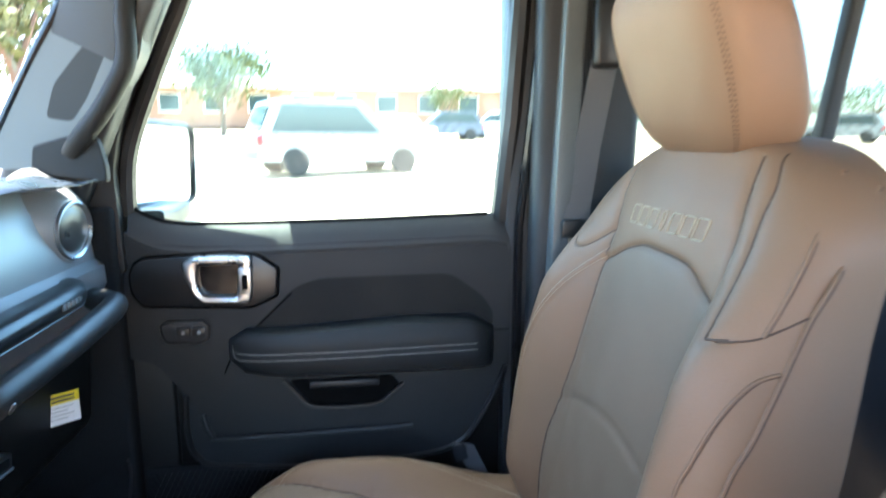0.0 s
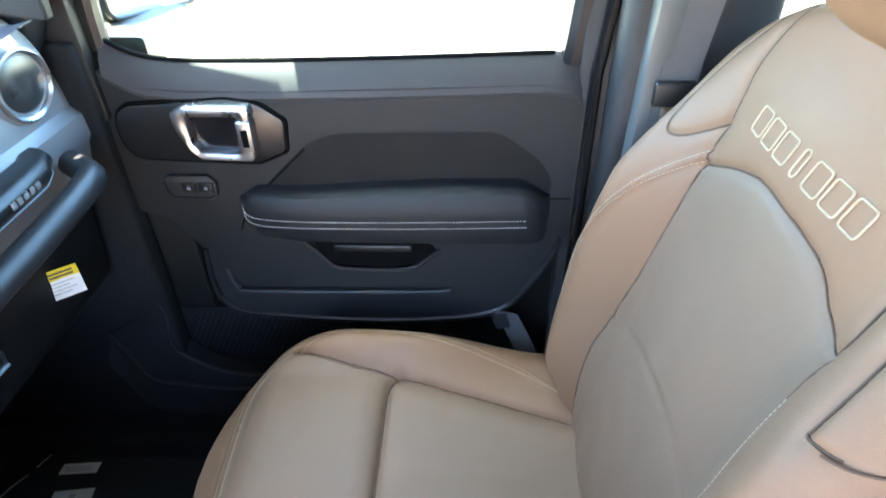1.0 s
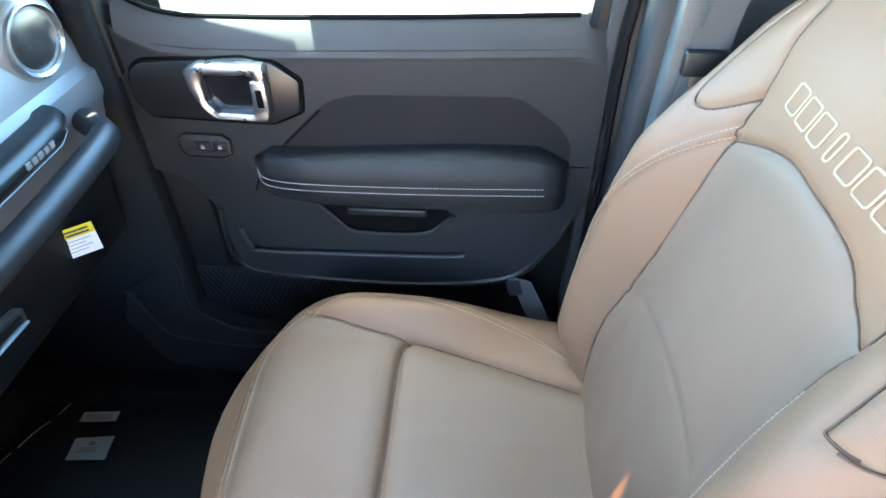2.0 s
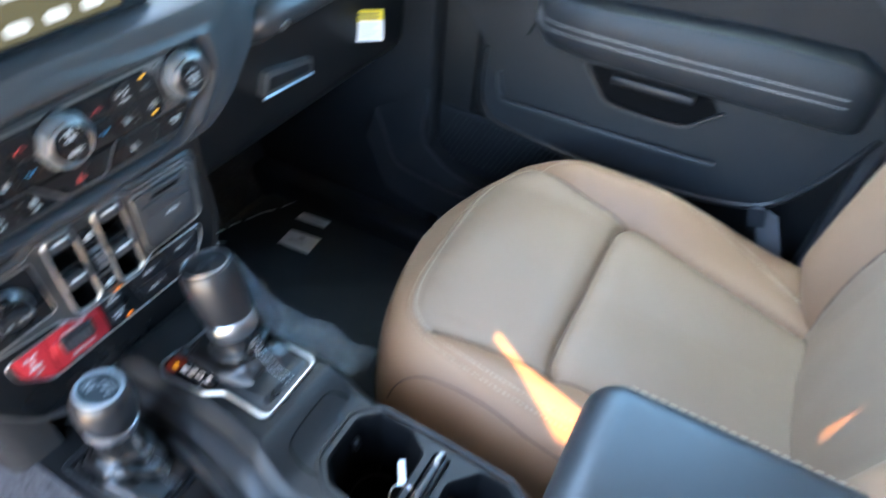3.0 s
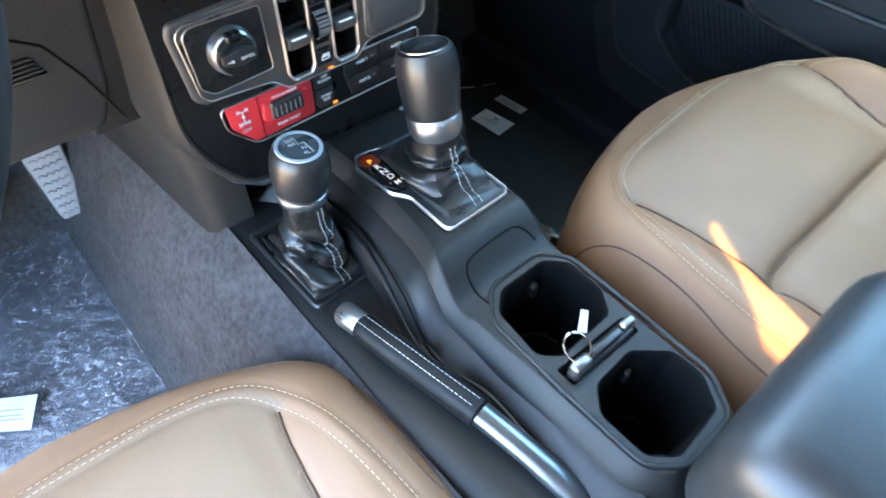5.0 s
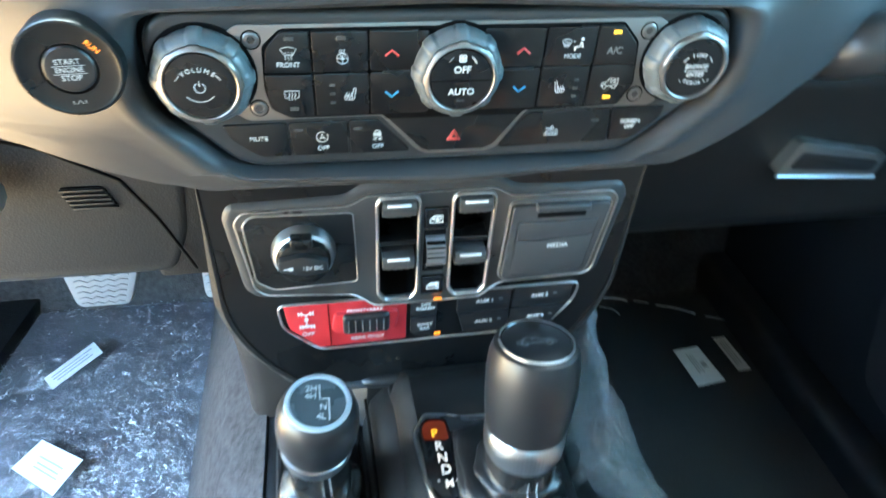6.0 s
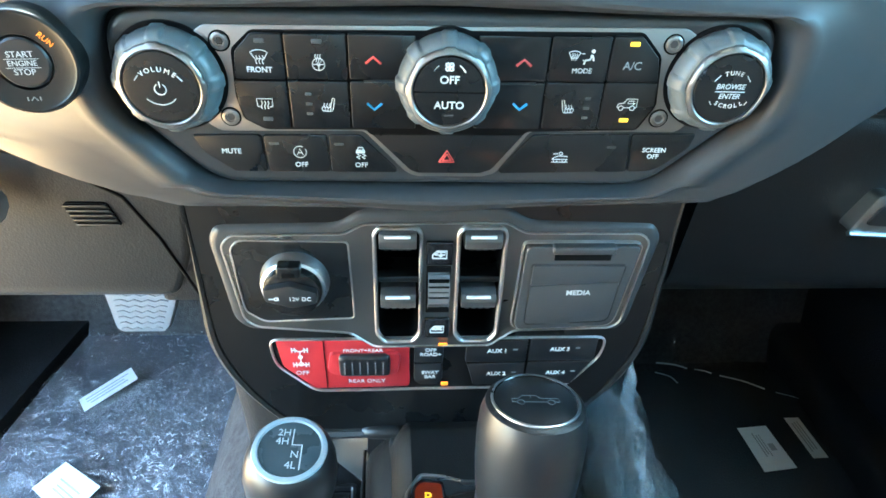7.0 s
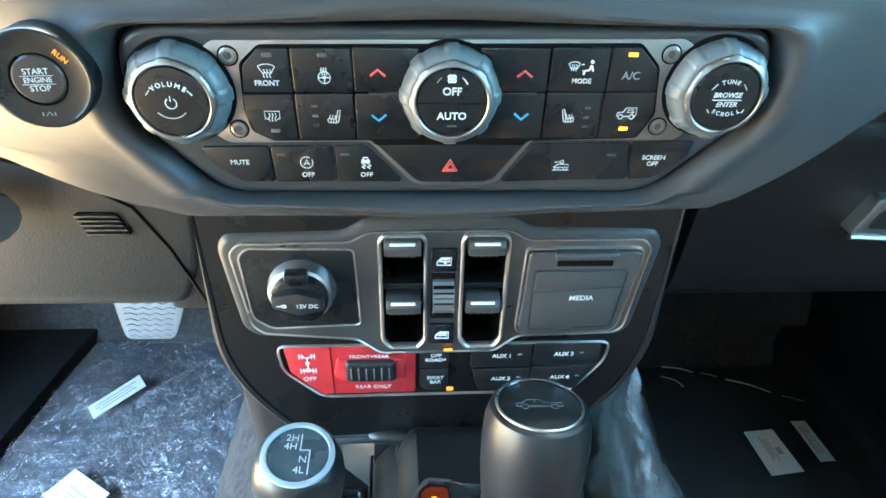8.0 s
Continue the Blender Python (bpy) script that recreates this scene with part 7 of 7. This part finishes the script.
PEDAL = material("grey_pedal_rubber", (0.20, 0.20, 0.205), 0.6, grain=0.15, grain_scale=500, stain=0.15, stain_scale=20)
pedal("brake_pedal", "wide grey rubber brake pedal hanging on its arm", [(-0.437, 0.420, 0.096), (-0.364, 0.420, 0.096), (-0.338, 0.450, 0.168), (-0.455, 0.450, 0.172)], (-0.39, 0.60, 0.45))
pedal("accelerator_pedal", "narrow grey accelerator pedal hanging on its arm", [(-0.262, 0.430, 0.085), (-0.224, 0.425, 0.090), (-0.207, 0.480, 0.190), (-0.265, 0.490, 0.185)], (-0.22, 0.60, 0.42))
MAT = material("black_floor_mat", (0.038, 0.042, 0.045), 0.9, grain=0.4, grain_scale=500, bump=1.0, bump_scale=500, stain=0.2, stain_scale=10, spec=0.15)
MAT_GREY = material("charcoal_floor_mat", (0.092, 0.090, 0.097), 0.9, grain=0.4, grain_scale=500, bump=1.0, bump_scale=500, stain=0.25, stain_scale=8, spec=0.15)
tagged(part("floor_mat", prism(rounded([(-0.600, -0.12), (-0.262, -0.12), (-0.248, 0.32), (-0.262, 0.50), (-0.39, 0.525), (-0.597, 0.525)], 0.02), "z", 0.002, -0.014, 0.004), MAT_GREY), "charcoal carpet floor mat under clear film on the driver side", "floor mat", "floor mats")
tagged(part("floor_mat", prism(rounded([(0.24, -0.12), (0.69, -0.12), (0.69, 0.47), (0.25, 0.47)], 0.03), "z", -0.060, -0.075, 0.004), MAT), "black carpet floor mat in the passenger footwell", "floor mat", "floor mats")
# clear protective film, crumpled
FILM = bpy.data.materials.new("clear_film")
FILM.use_nodes = True
g = FILM.node_tree
g.nodes.remove(g.nodes["Principled BSDF"])
see, shine, blend = g.nodes.new("ShaderNodeBsdfTransparent"), g.nodes.new("ShaderNodeBsdfGlossy"), g.nodes.new("ShaderNodeMixShader")
see.inputs[0].default_value = (0.93, 0.94, 0.96, 1)
shine.inputs["Roughness"].default_value = 0.15
blend.inputs[0].default_value = 0.20
blend.name = "sheen"
# creases: straight facets of two sizes; whitish fold lines paint the glints
where, bend, warp = g.nodes.new("ShaderNodeTexCoord"), g.nodes.new("ShaderNodeTexNoise"), g.nodes.new("ShaderNodeVectorMath")
bend.inputs["Scale"].default_value, bend.inputs["Detail"].default_value = 16, 4
warp.operation = "MULTIPLY_ADD"
warp.inputs[1].default_value = (0.07, 0.07, 0.07)
g.links.new(where.outputs["Object"], bend.inputs["Vector"])
g.links.new(bend.outputs["Color"], warp.inputs[0])
g.links.new(where.outputs["Object"], warp.inputs[2])
facet, rise = g.nodes.new("ShaderNodeTexNoise"), g.nodes.new("ShaderNodeBump")
facet.inputs["Scale"].default_value, facet.inputs["Detail"].default_value, facet.inputs["Distortion"].default_value = 70, 2.5, 1.6
g.links.new(warp.outputs[0], facet.inputs["Vector"])
rise.inputs["Strength"].default_value, rise.inputs["Distance"].default_value = 0.8, 0.012
g.links.new(facet.outputs[0], rise.inputs["Height"])
g.links.new(rise.outputs[0], shine.inputs["Normal"])
g.links.new(see.outputs[0], blend.inputs[1])
g.links.new(shine.outputs[0], blend.inputs[2])
haze, veil = g.nodes.new("ShaderNodeBsdfDiffuse"), g.nodes.new("ShaderNodeMixShader")
haze.inputs[0].default_value = (0.78, 0.78, 0.80, 1)
g.links.new(blend.outputs[0], veil.inputs[1])
g.links.new(haze.outputs[0], veil.inputs[2])
streak, span, stretch = g.nodes.new("ShaderNodeTexNoise"), g.nodes.new("ShaderNodeMapRange"), g.nodes.new("ShaderNodeMapping")
span.name = "cloud"
stretch.inputs["Scale"].default_value = (1.0, 1.0, 0.25)
streak.inputs["Scale"].default_value, streak.inputs["Detail"].default_value, streak.inputs["Distortion"].default_value = 26, 6, 1.5
span.inputs[1].default_value, span.inputs[2].default_value, span.inputs[3].default_value, span.inputs[4].default_value = 0.38, 0.68, 0.02, 0.13
g.links.new(where.outputs["Object"], stretch.inputs["Vector"])
g.links.new(stretch.outputs[0], streak.inputs["Vector"])
g.links.new(streak.outputs[0], span.inputs[0])
last = span.outputs[0]
# whitish lines mixed in as diffuse colour, for glints along the folds
for size, thick, white in ((17, 0.008, 0.42), (38, 0.014, 0.50), (95, 0.026, 0.46)):
    wave, half_, side_, line, gate, both, most = (g.nodes.new("ShaderNodeTexNoise"), g.nodes.new("ShaderNodeMath"), g.nodes.new("ShaderNodeMath"), g.nodes.new("ShaderNodeMapRange"),
                                                  g.nodes.new("ShaderNodeMapRange"), g.nodes.new("ShaderNodeMath"), g.nodes.new("ShaderNodeMath"))
    wave.inputs["Scale"].default_value, wave.inputs["Detail"].default_value, wave.inputs["Distortion"].default_value = size, 1.5, 1.2
    g.links.new(warp.outputs[0], wave.inputs["Vector"])
    half_.operation, side_.operation, half_.inputs[1].default_value = "SUBTRACT", "ABSOLUTE", 0.5
    g.links.new(wave.outputs[0], half_.inputs[0])
    g.links.new(half_.outputs[0], side_.inputs[0])
    g.links.new(side_.outputs[0], line.inputs[0])
    line.name = "crease_%d" % size
    line.inputs[1].default_value, line.inputs[2].default_value, line.inputs[3].default_value, line.inputs[4].default_value = 0.0, thick, white, 0.0
    spot = g.nodes.new("ShaderNodeTexNoise")
    spot.inputs["Scale"].default_value, spot.inputs["Detail"].default_value = size * 0.7, 2
    g.links.new(where.outputs["Object"], spot.inputs["Vector"])
    g.links.new(spot.outputs[0], gate.inputs[0])
    gate.inputs[1].default_value, gate.inputs[2].default_value = 0.42, 0.60
    both.operation, most.operation = "MULTIPLY", "MAXIMUM"
    g.links.new(line.outputs[0], both.inputs[0])
    g.links.new(gate.outputs[0], both.inputs[1])
    g.links.new(both.outputs[0], most.inputs[0])
    g.links.new(last, most.inputs[1])
    last = most.outputs[0]
g.links.new(last, veil.inputs[0])
g.links.new(veil.outputs[0], g.nodes["Material Output"].inputs["Surface"])


# copy with more diffuse haze, which stands in for reflected sky
MILKY = FILM.copy()
MILKY.name = "sky_hazed_film"
for n in MILKY.node_tree.nodes:
    if n.type == "BSDF_GLOSSY":
        n.inputs["Roughness"].default_value = 0.16
    if n.name == "sheen":
        n.inputs[0].default_value = 0.26
    if n.type == "BSDF_DIFFUSE":
        n.inputs[0].default_value = (0.86, 0.89, 0.93, 1)
    if n.name.startswith("crease"):
        n.inputs[3].default_value *= 0.45
    if n.name == "cloud":
        n.inputs[1].default_value, n.inputs[2].default_value, n.inputs[3].default_value, n.inputs[4].default_value = 0.40, 0.66, 0.02, 0.22


def film(name, label, fn, nu, nv, mat=FILM):
    return tagged(part(name, sheet(fn, nu, nv), mat), label, "plastic film", "protective films")


def crumple(x, y, k):
    v = Vector((x * k, y * k, 0))
    return abs(noise.noise(v)) + 0.5 * abs(noise.noise(v * 2.3 + Vector((5, 0, 0)))) + 0.25 * abs(noise.noise(v * 5.1))


film("plastic_sheet", "crinkled clear plastic film spread over the driver mat", lambda u, v: (-0.598 + 0.346 * u, -0.14 + 0.655 * v, 0.005 + 0.0060 * crumple(-0.66 + 0.38 * u, -0.14 + 0.60 * v, 26)), 150, 260)
film("plastic_sheet", "crumpled clear plastic film beside the console in the passenger footwell",
     lambda u, v: (0.185 + 0.012 * math.sin(v * 9 + u * 3) + 0.034 * (crumple(u * 0.35, v * 0.5, 8) - 0.35) + 0.035 * (1 - v) ** 2, 0.01 + 0.185 * u, -0.055 + v * (0.335 + 0.15 * u + 0.02 * noise.noise(Vector((u * 9, 3, 0))))), 80, 110, MILKY)
film("plastic_sheet", "hazy clear plastic film draped between console and passenger seat",
     lambda u, v: (0.195 + 0.160 * v + 0.012 * noise.noise(Vector((u * 5, v * 2, 7))), 0.34 - 0.45 * u + 0.012 * noise.noise(Vector((u * 2, v * 4, 1))),
                   0.160 - 0.065 * v - 0.115 * v ** 3 + 0.045 * (crumple(u * 0.6, v * 0.25, 6) - 0.4)), 130, 80, MILKY)
# pale bars painted in for the broken glints of film on the mat
FILM_GLINT = material("film_glint", (0.6, 0.63, 0.66), 0.25)
fold = bmesh.new()
for a, b, c, r in (((0.44, 0.485), (0.47, 0.478), (0.492, 0.470), 0.0016), ((0.505, 0.468), (0.520, 0.462), (0.532, 0.458), 0.0010), ((0.545, 0.452), (0.580, 0.437), (0.612, 0.420), 0.0014), ((0.628, 0.412), (0.655, 0.399), (0.680, 0.386), 0.0009), ((0.430, 0.462), (0.452, 0.450), (0.462, 0.436), 0.0011)):
    tube(smooth_line([(*a, -0.0565), (*b, -0.0545), (*c, -0.0565)], 4), r, 5, bm=fold)
tagged(part("film_glints", fold, FILM_GLINT), "thin pale bars for glints of film on the passenger mat", "plastic film")


PALE_PRINT = material("pale_grey_print", (0.42, 0.43, 0.44), 0.7)


def slip(name, label, corners, z, bars):
    """A paper slip with print, its corners given in the plan."""
    top = thing(name, label, "paper slip", "paper slips on the mats", (*corners[0], z))
    part("paper", prism(corners, "z", z + 0.0006, z), PAPER, top, "", False)
    a, b, c, d = (Vector((*p, 0)) for p in corners)
    for s0, s1, t0, t1 in bars:
        q = [a.lerp(b, s).lerp(d.lerp(c, s), t) for s, t in ((s0, t0), (s1, t0), (s1, t1), (s0, t1))]
        part("print", prism([(p.x, p.y) for p in q], "z", z + 0.0009, z + 0.0007), PALE_PRINT, top, "small grey print", False)
    return top


slip("paper_slip", "white paper slip with small print on the black mat", [(0.524, 0.338), (0.574, 0.342), (0.585, 0.263), (0.530, 0.257)], -0.056, [(0.34, 0.38, 0.15, 0.7), (0.43, 0.47, 0.2, 0.65), (0.52, 0.55, 0.2, 0.7), (0.62, 0.80, 0.42, 0.58)])
slip("paper_slip", "narrow white paper slip on the black mat", [(0.613, 0.357), (0.638, 0.357), (0.645, 0.280), (0.620, 0.279)], -0.056, [(0.22, 0.30, 0.15, 0.85), (0.42, 0.49, 0.12, 0.8), (0.62, 0.70, 0.1, 0.8)])
slip("paper_slip", "narrow white paper slip on the driver side film", [(-0.492, 0.352), (-0.475, 0.330), (-0.422, 0.392), (-0.440, 0.415)], 0.020, [(0.25, 0.32, 0.1, 0.9), (0.45, 0.52, 0.1, 0.8), (0.65, 0.72, 0.15, 0.85)])
slip("paper_slip", "white paper slip with small print on driver side film", [(-0.489, 0.209), (-0.464, 0.247), (-0.405, 0.209), (-0.428, 0.163)], 0.020, [(0.30, 0.34, 0.3, 0.85), (0.42, 0.46, 0.3, 0.8), (0.58, 0.62, 0.25, 0.8)])
# yellow and white hang tag under the dashboard
tag = thing("warning_tag", "yellow and white paper tag hanging under the dashboard", "tag", at=(0.56, 0.098, 0.50))
TAG_TURN = Matrix.Translation((0.5615, 0.098, 0)) @ Matrix.Rotation(radians(-50), 4, "Z") @ Matrix.Translation((-0.5615, -0.098, 0))
part("tag_card", box(0.538, 0.585, 0.0985, 0.0995, 0.478, 0.528, 0.0, m=TAG_TURN), PAPER, tag, "", False)
part("tag_head", box(0.538, 0.585, 0.0972, 0.0984, 0.512, 0.529, 0.0, m=TAG_TURN), YELLOW, tag, "yellow heading", False)
for k in range(2):
    part("print", box(0.543 + 0.004 * k, 0.578, 0.0966, 0.0971, 0.5215 - 0.006 * k, 0.5245 - 0.006 * k, m=TAG_TURN), INK, tag, "", False)
for k in range(4):
    part("print", box(0.543, 0.576 - 0.008 * (k % 2), 0.0979, 0.0984, 0.505 - 0.006 * k, 0.5062 - 0.006 * k, m=TAG_TURN), PALE_PRINT, tag, "", False)
# paper lying on the dashboard
BLUE_SHEET = material("pale_blue_plastic_sheet", (0.024, 0.034, 0.047), 0.30, stain=0.25, stain_scale=30, grain=0.1, grain_scale=200)
tagged(part("plastic_sheet", sheet(lambda u, v: (0.27 + 0.37 * u - 0.05 * v * u, 0.034 + 0.012 * u + 0.20 * v, 0.8515 + 0.004 * math.sin(5 * u + 3 * v) + 0.006 * math.sin(14 * v + 2 * u) * (1 - v) + 0.006 * smooth01(0.8, 1, u) - 0.006 * smooth01(0.25, 0.0, v)), 40, 24, 0.0006), BLUE_SHEET), "loose pale blue plastic sheet lying on the dashboard", "plastic sheet")
# ---- outside ----
ASPHALT = material("pale_concrete", (0.45, 0.36, 0.255), 0.9, grain=0.15, grain_scale=30, stain=0.12, stain_scale=0.6)


def ground_z(x):
    return -0.62 + 0.045 * max(0.0, min(70.0, x))


structure("ground", sheet(lambda u, v: ((-900 + 1800 * u) if u < 0.45 or u > 0.55 else -90 + (u - 0.45) * 1800, -900 + 1800 * v, ground_z((-900 + 1800 * u) if u < 0.45 or u > 0.55 else -90 + (u - 0.45) * 1800)), 200, 6), ASPHALT, "sunlit pale concrete car park", False)


# unseen slab, added to throw warm light in through the driver side
structure("warm_bounce", box(-7.5, -1.05, -14, 14, -0.80, -0.600, 0.02), material("tan_bounce_ground", (0.37, 0.235, 0.12), 0.85, grain=0.12, grain_scale=40, stain=0.1, stain_scale=0.8), "added tan slab beside the open driver side")


def car(name, label, x, y, turn, paint, length=4.5, width=1.85, height=1.7, group="parked cars"):
    """A parked estate-like car: lower body, cabin, glass, wheels, lamps."""
    z = ground_z(x)
    top = thing(name, label, "car", group, (x, y, z))
    m = Matrix.Translation((x, y, z)) @ Matrix.Rotation(radians(turn), 4, "Z")
    L, W, H = length / 2, width / 2, height

    def put(bm):
        bm.transform(m)
        return bm

    def slab(profile, w0):
        rows = []
        for k, s in ((-1, 0.93), (-0.93, 1.0), (0.93, 1.0), (1, 0.93)):
            rows.append([(px, k * w0, (pz - 0.6) * (0.97 + 0.03 * s) + 0.6) for px, pz in profile])
        return loft(rows)

    part("body", put(slab(rounded([(-L, 0.35), (-L, 0.95), (-L * 0.93, 1.02), (L * 0.45, 1.02), (L * 0.95, 0.90), (L, 0.75), (L, 0.32)], 0.08), W)), paint, top)
    part("cabin", put(slab(rounded([(-L * 0.96, 0.98), (-L * 0.80, H - 0.05), (-L * 0.70, H), (L * 0.05, H), (L * 0.15, H - 0.05), (L * 0.50, 0.98)], 0.06), W * 0.86)), paint, top)
    for s in (-1, 1):
        part("side_window", put(prism([(-L * 0.84, 1.05), (-L * 0.72, H - 0.14), (L * 0.08, H - 0.14), (L * 0.36, 1.05)], "y", s * W * 0.875, s * W * 0.84)), CAR_GLASS, top, "dark tinted window", False)
    part("rear_window", put(loft([[(-L * 0.945, -W * 0.7, 1.08), (-L * 0.945, W * 0.7, 1.08)], [(-L * 0.835, -W * 0.65, H - 0.14), (-L * 0.835, W * 0.65, H - 0.14)]], False)), CAR_GLASS, top, "dark rear window", False)
    for s in (-1, 1):
        part("tail_lamp", put(box(-L - 0.01, -L + 0.12, s * W * 0.94 - 0.09, s * W * 0.94 + 0.09, 0.72, 0.98, 0.02)), RED, top, "red tail lamp")
    for px in (-L * 0.62, L * 0.62):
        for s in (-1, 1):
            wm = Matrix.Translation((px, s * (W - 0.09), 0.34)) @ Matrix.Rotation(radians(90), 4, "X")
            w = part("wheel", put(lathe([(0.20, -0.11), (0.32, -0.11), (0.345, -0.08), (0.345, 0.08), (0.32, 0.11), (0.20, 0.11)], wm, 28)), TYRE, top, "black tyre")
            part("rim", put(lathe([(0.22, -0.10), (0.21, -0.09), (0.06, -0.08), (0.06, 0.08), (0.21, 0.09), (0.22, 0.10)], wm, 20)), SILVER, w, "alloy rim")
    part("bumper", put(box(-L - 0.05, -L + 0.15, -W * 0.95, W * 0.95, 0.35, 0.62, 0.05)), CAR_DARK, top, "dark rear bumper")
    return top


CAR_GLASS = material("tinted_glass", (0.03, 0.045, 0.05), 0.05, stain=0.05)
TYRE = material("tyre_rubber", (0.02, 0.02, 0.02), 0.85, grain=0.2, grain_scale=60, stain=0.1)
CAR_DARK = material("dark_bumper", (0.05, 0.05, 0.055), 0.6, stain=0.1)
GREY_CAR = material("grey_car_paint", (0.20, 0.21, 0.22), 0.3, metal=0.4, stain=0.05, stain_scale=3, coat=0.5)
WHITE_CAR = material("white_car_paint", (0.75, 0.75, 0.74), 0.3, stain=0.04, stain_scale=3, coat=0.5)
NAVY_CAR = material("navy_car_paint", (0.05, 0.06, 0.09), 0.3, stain=0.05, stain_scale=3, coat=0.5)
car("parked_car", "pale silver estate car parked on the sunlit concrete", 16.0, 0.24, -66, GREY_CAR, 4.7, 1.9, 1.85)
car("parked_car", "white car parked close beside the vehicle", 8.9, 4.4, -97, WHITE_CAR)
car("parked_car", "white car parked far across the lot", 26.0, -1.8, 200, WHITE_CAR, height=1.5)
car("parked_car", "dark car parked far across the lot", 36.0, -5.3, 95, NAVY_CAR)
car("parked_car", "white car parked near the far building", 38.0, -9.0, 60, WHITE_CAR)
car("parked_car", "grey car parked behind the vehicle", 33.0, -29.0, 40, GREY_CAR)

STUCCO = material("tan_stucco", (0.22, 0.125, 0.085), 0.9, grain=0.1, grain_scale=20, stain=0.1, stain_scale=0.5)
ROOF = material("pale_brown_roof", (0.50, 0.40, 0.32), 0.9, grain=0.2, grain_scale=12, stain=0.15, stain_scale=0.7)
bz = ground_z(62)
house = thing("low_building", "long tan single storey building with a brown roof", "building", at=(62, 4, bz))
part("wall", box(58, 70, -14, 24, bz, bz + 3.5, 0.05), STUCCO, house)
part("roof", loft([[(56.8, -15.2, bz + 3.5), (56.8, 25.2, bz + 3.5), (71.2, 25.2, bz + 3.5), (71.2, -15.2, bz + 3.5)], [(56.8, -15.2, bz + 3.7), (56.8, 25.2, bz + 3.7), (71.2, 25.2, bz + 3.7), (71.2, -15.2, bz + 3.7)], [(64, -10, bz + 4.9), (64, 20, bz + 4.9), (64.2, 20, bz + 4.9), (64.2, -10, bz + 4.9)]]), ROOF, house, "brown pitched roof", False)
for k in range(9):
    y0 = -11.5 + k * 3.9
    w = part("window", box(57.93, 58.05, y0, y0 + 1.7, bz + 1.5, bz + 3.0, 0.02), CAR_GLASS, house, "dark window", False)
    part("frame", ring([(y0 - 0.08, bz + 1.42), (y0 + 1.78, bz + 1.42), (y0 + 1.78, bz + 3.08), (y0 - 0.08, bz + 3.08)], "x", 57.88, 58.02, 0.1), WHITE_CAR, w)

LEAF = material("tree_leaf", (0.048, 0.062, 0.012), 0.6, grain=0.3, grain_scale=3, stain=0.3, stain_scale=0.6)
BARK = material("tree_bark", (0.12, 0.085, 0.06), 0.95, grain=0.4, grain_scale=20, stain=0.2)


def tree(label, x, y, height, spread, seed, leaves=2600, z=None):
    """A trunk with limbs and a crown of small leaf clumps."""
    rng = random.Random(seed)
    z = ground_z(x) if z is None else z
    top = thing("tree", label, "tree", "trees round the lot", (x, y, z))
    bm = tube([(x, y, z), (x + 0.1, y, z + height * 0.25), (x, y + 0.15, z + height * 0.5)], [height * 0.035, height * 0.026, height * 0.018], 10)
    tips = []
    for k in range(9):
        a = k * 2.4 + rng.random()
        r = spread * (0.35 + 0.5 * rng.random())
        tip = Vector((x + r * math.cos(a), y + r * math.sin(a), z + height * (0.55 + 0.4 * rng.random())))
        tube([(x, y + 0.1, z + height * (0.28 + 0.2 * rng.random())), Vector((x, y, z + height * 0.5)).lerp(tip, 0.6), tip], [height * 0.014, height * 0.009, 0.02], 6, bm=bm)
        tips.append(tip)
    part("trunk", bm, BARK, top)
    verts, faces = [], []
    for _ in range(leaves):
        c = rng.choice(tips)
        p = c + Vector((rng.gauss(0, spread * 0.27), rng.gauss(0, spread * 0.27), rng.gauss(0, height * 0.11)))
        s = height * 0.022 * (0.6 + rng.random())
        e = Euler((rng.random() * 6, rng.random() * 6, rng.random() * 6)).to_matrix()
        b = len(verts)
        verts += [p + e @ Vector(q) * s for q in ((-1, 0, 0), (0, -0.55, 0.1), (1.2, 0, 0.25), (0, 0.55, 0.1))]
        faces.append((b, b + 1, b + 2, b + 3))
    me = bpy.data.meshes.new("crown")
    me.from_pydata(verts, [], faces)
    me.materials.append(LEAF)
    crown = new("crown", me)
    crown.parent = top
    crown.matrix_parent_inverse = Matrix.Translation(top.location).inverted()
    return top


tree("leafy green tree in front of the tan building", 42.5, 8.8, 5.6, 3.0, 3, 4200)
tree("leafy green tree ahead of the vehicle", 27, 13.5, 9.0, 4.0, 5, 3400)
tree("tall green tree ahead of the vehicle", 33, 19.5, 11.0, 5.0, 9, 3400)
tree("small green tree by the building corner", 55, -8.0, 4.6, 1.6, 11, 1200)
for k in range(6):
    tree("distant green tree behind the lot", 48 + 5 * math.sin(k * 2.1), -44 - 7.5 * k + 4 * math.cos(k), 3.8 + 0.8 * math.sin(k), 4.0, 20 + k, 1500)
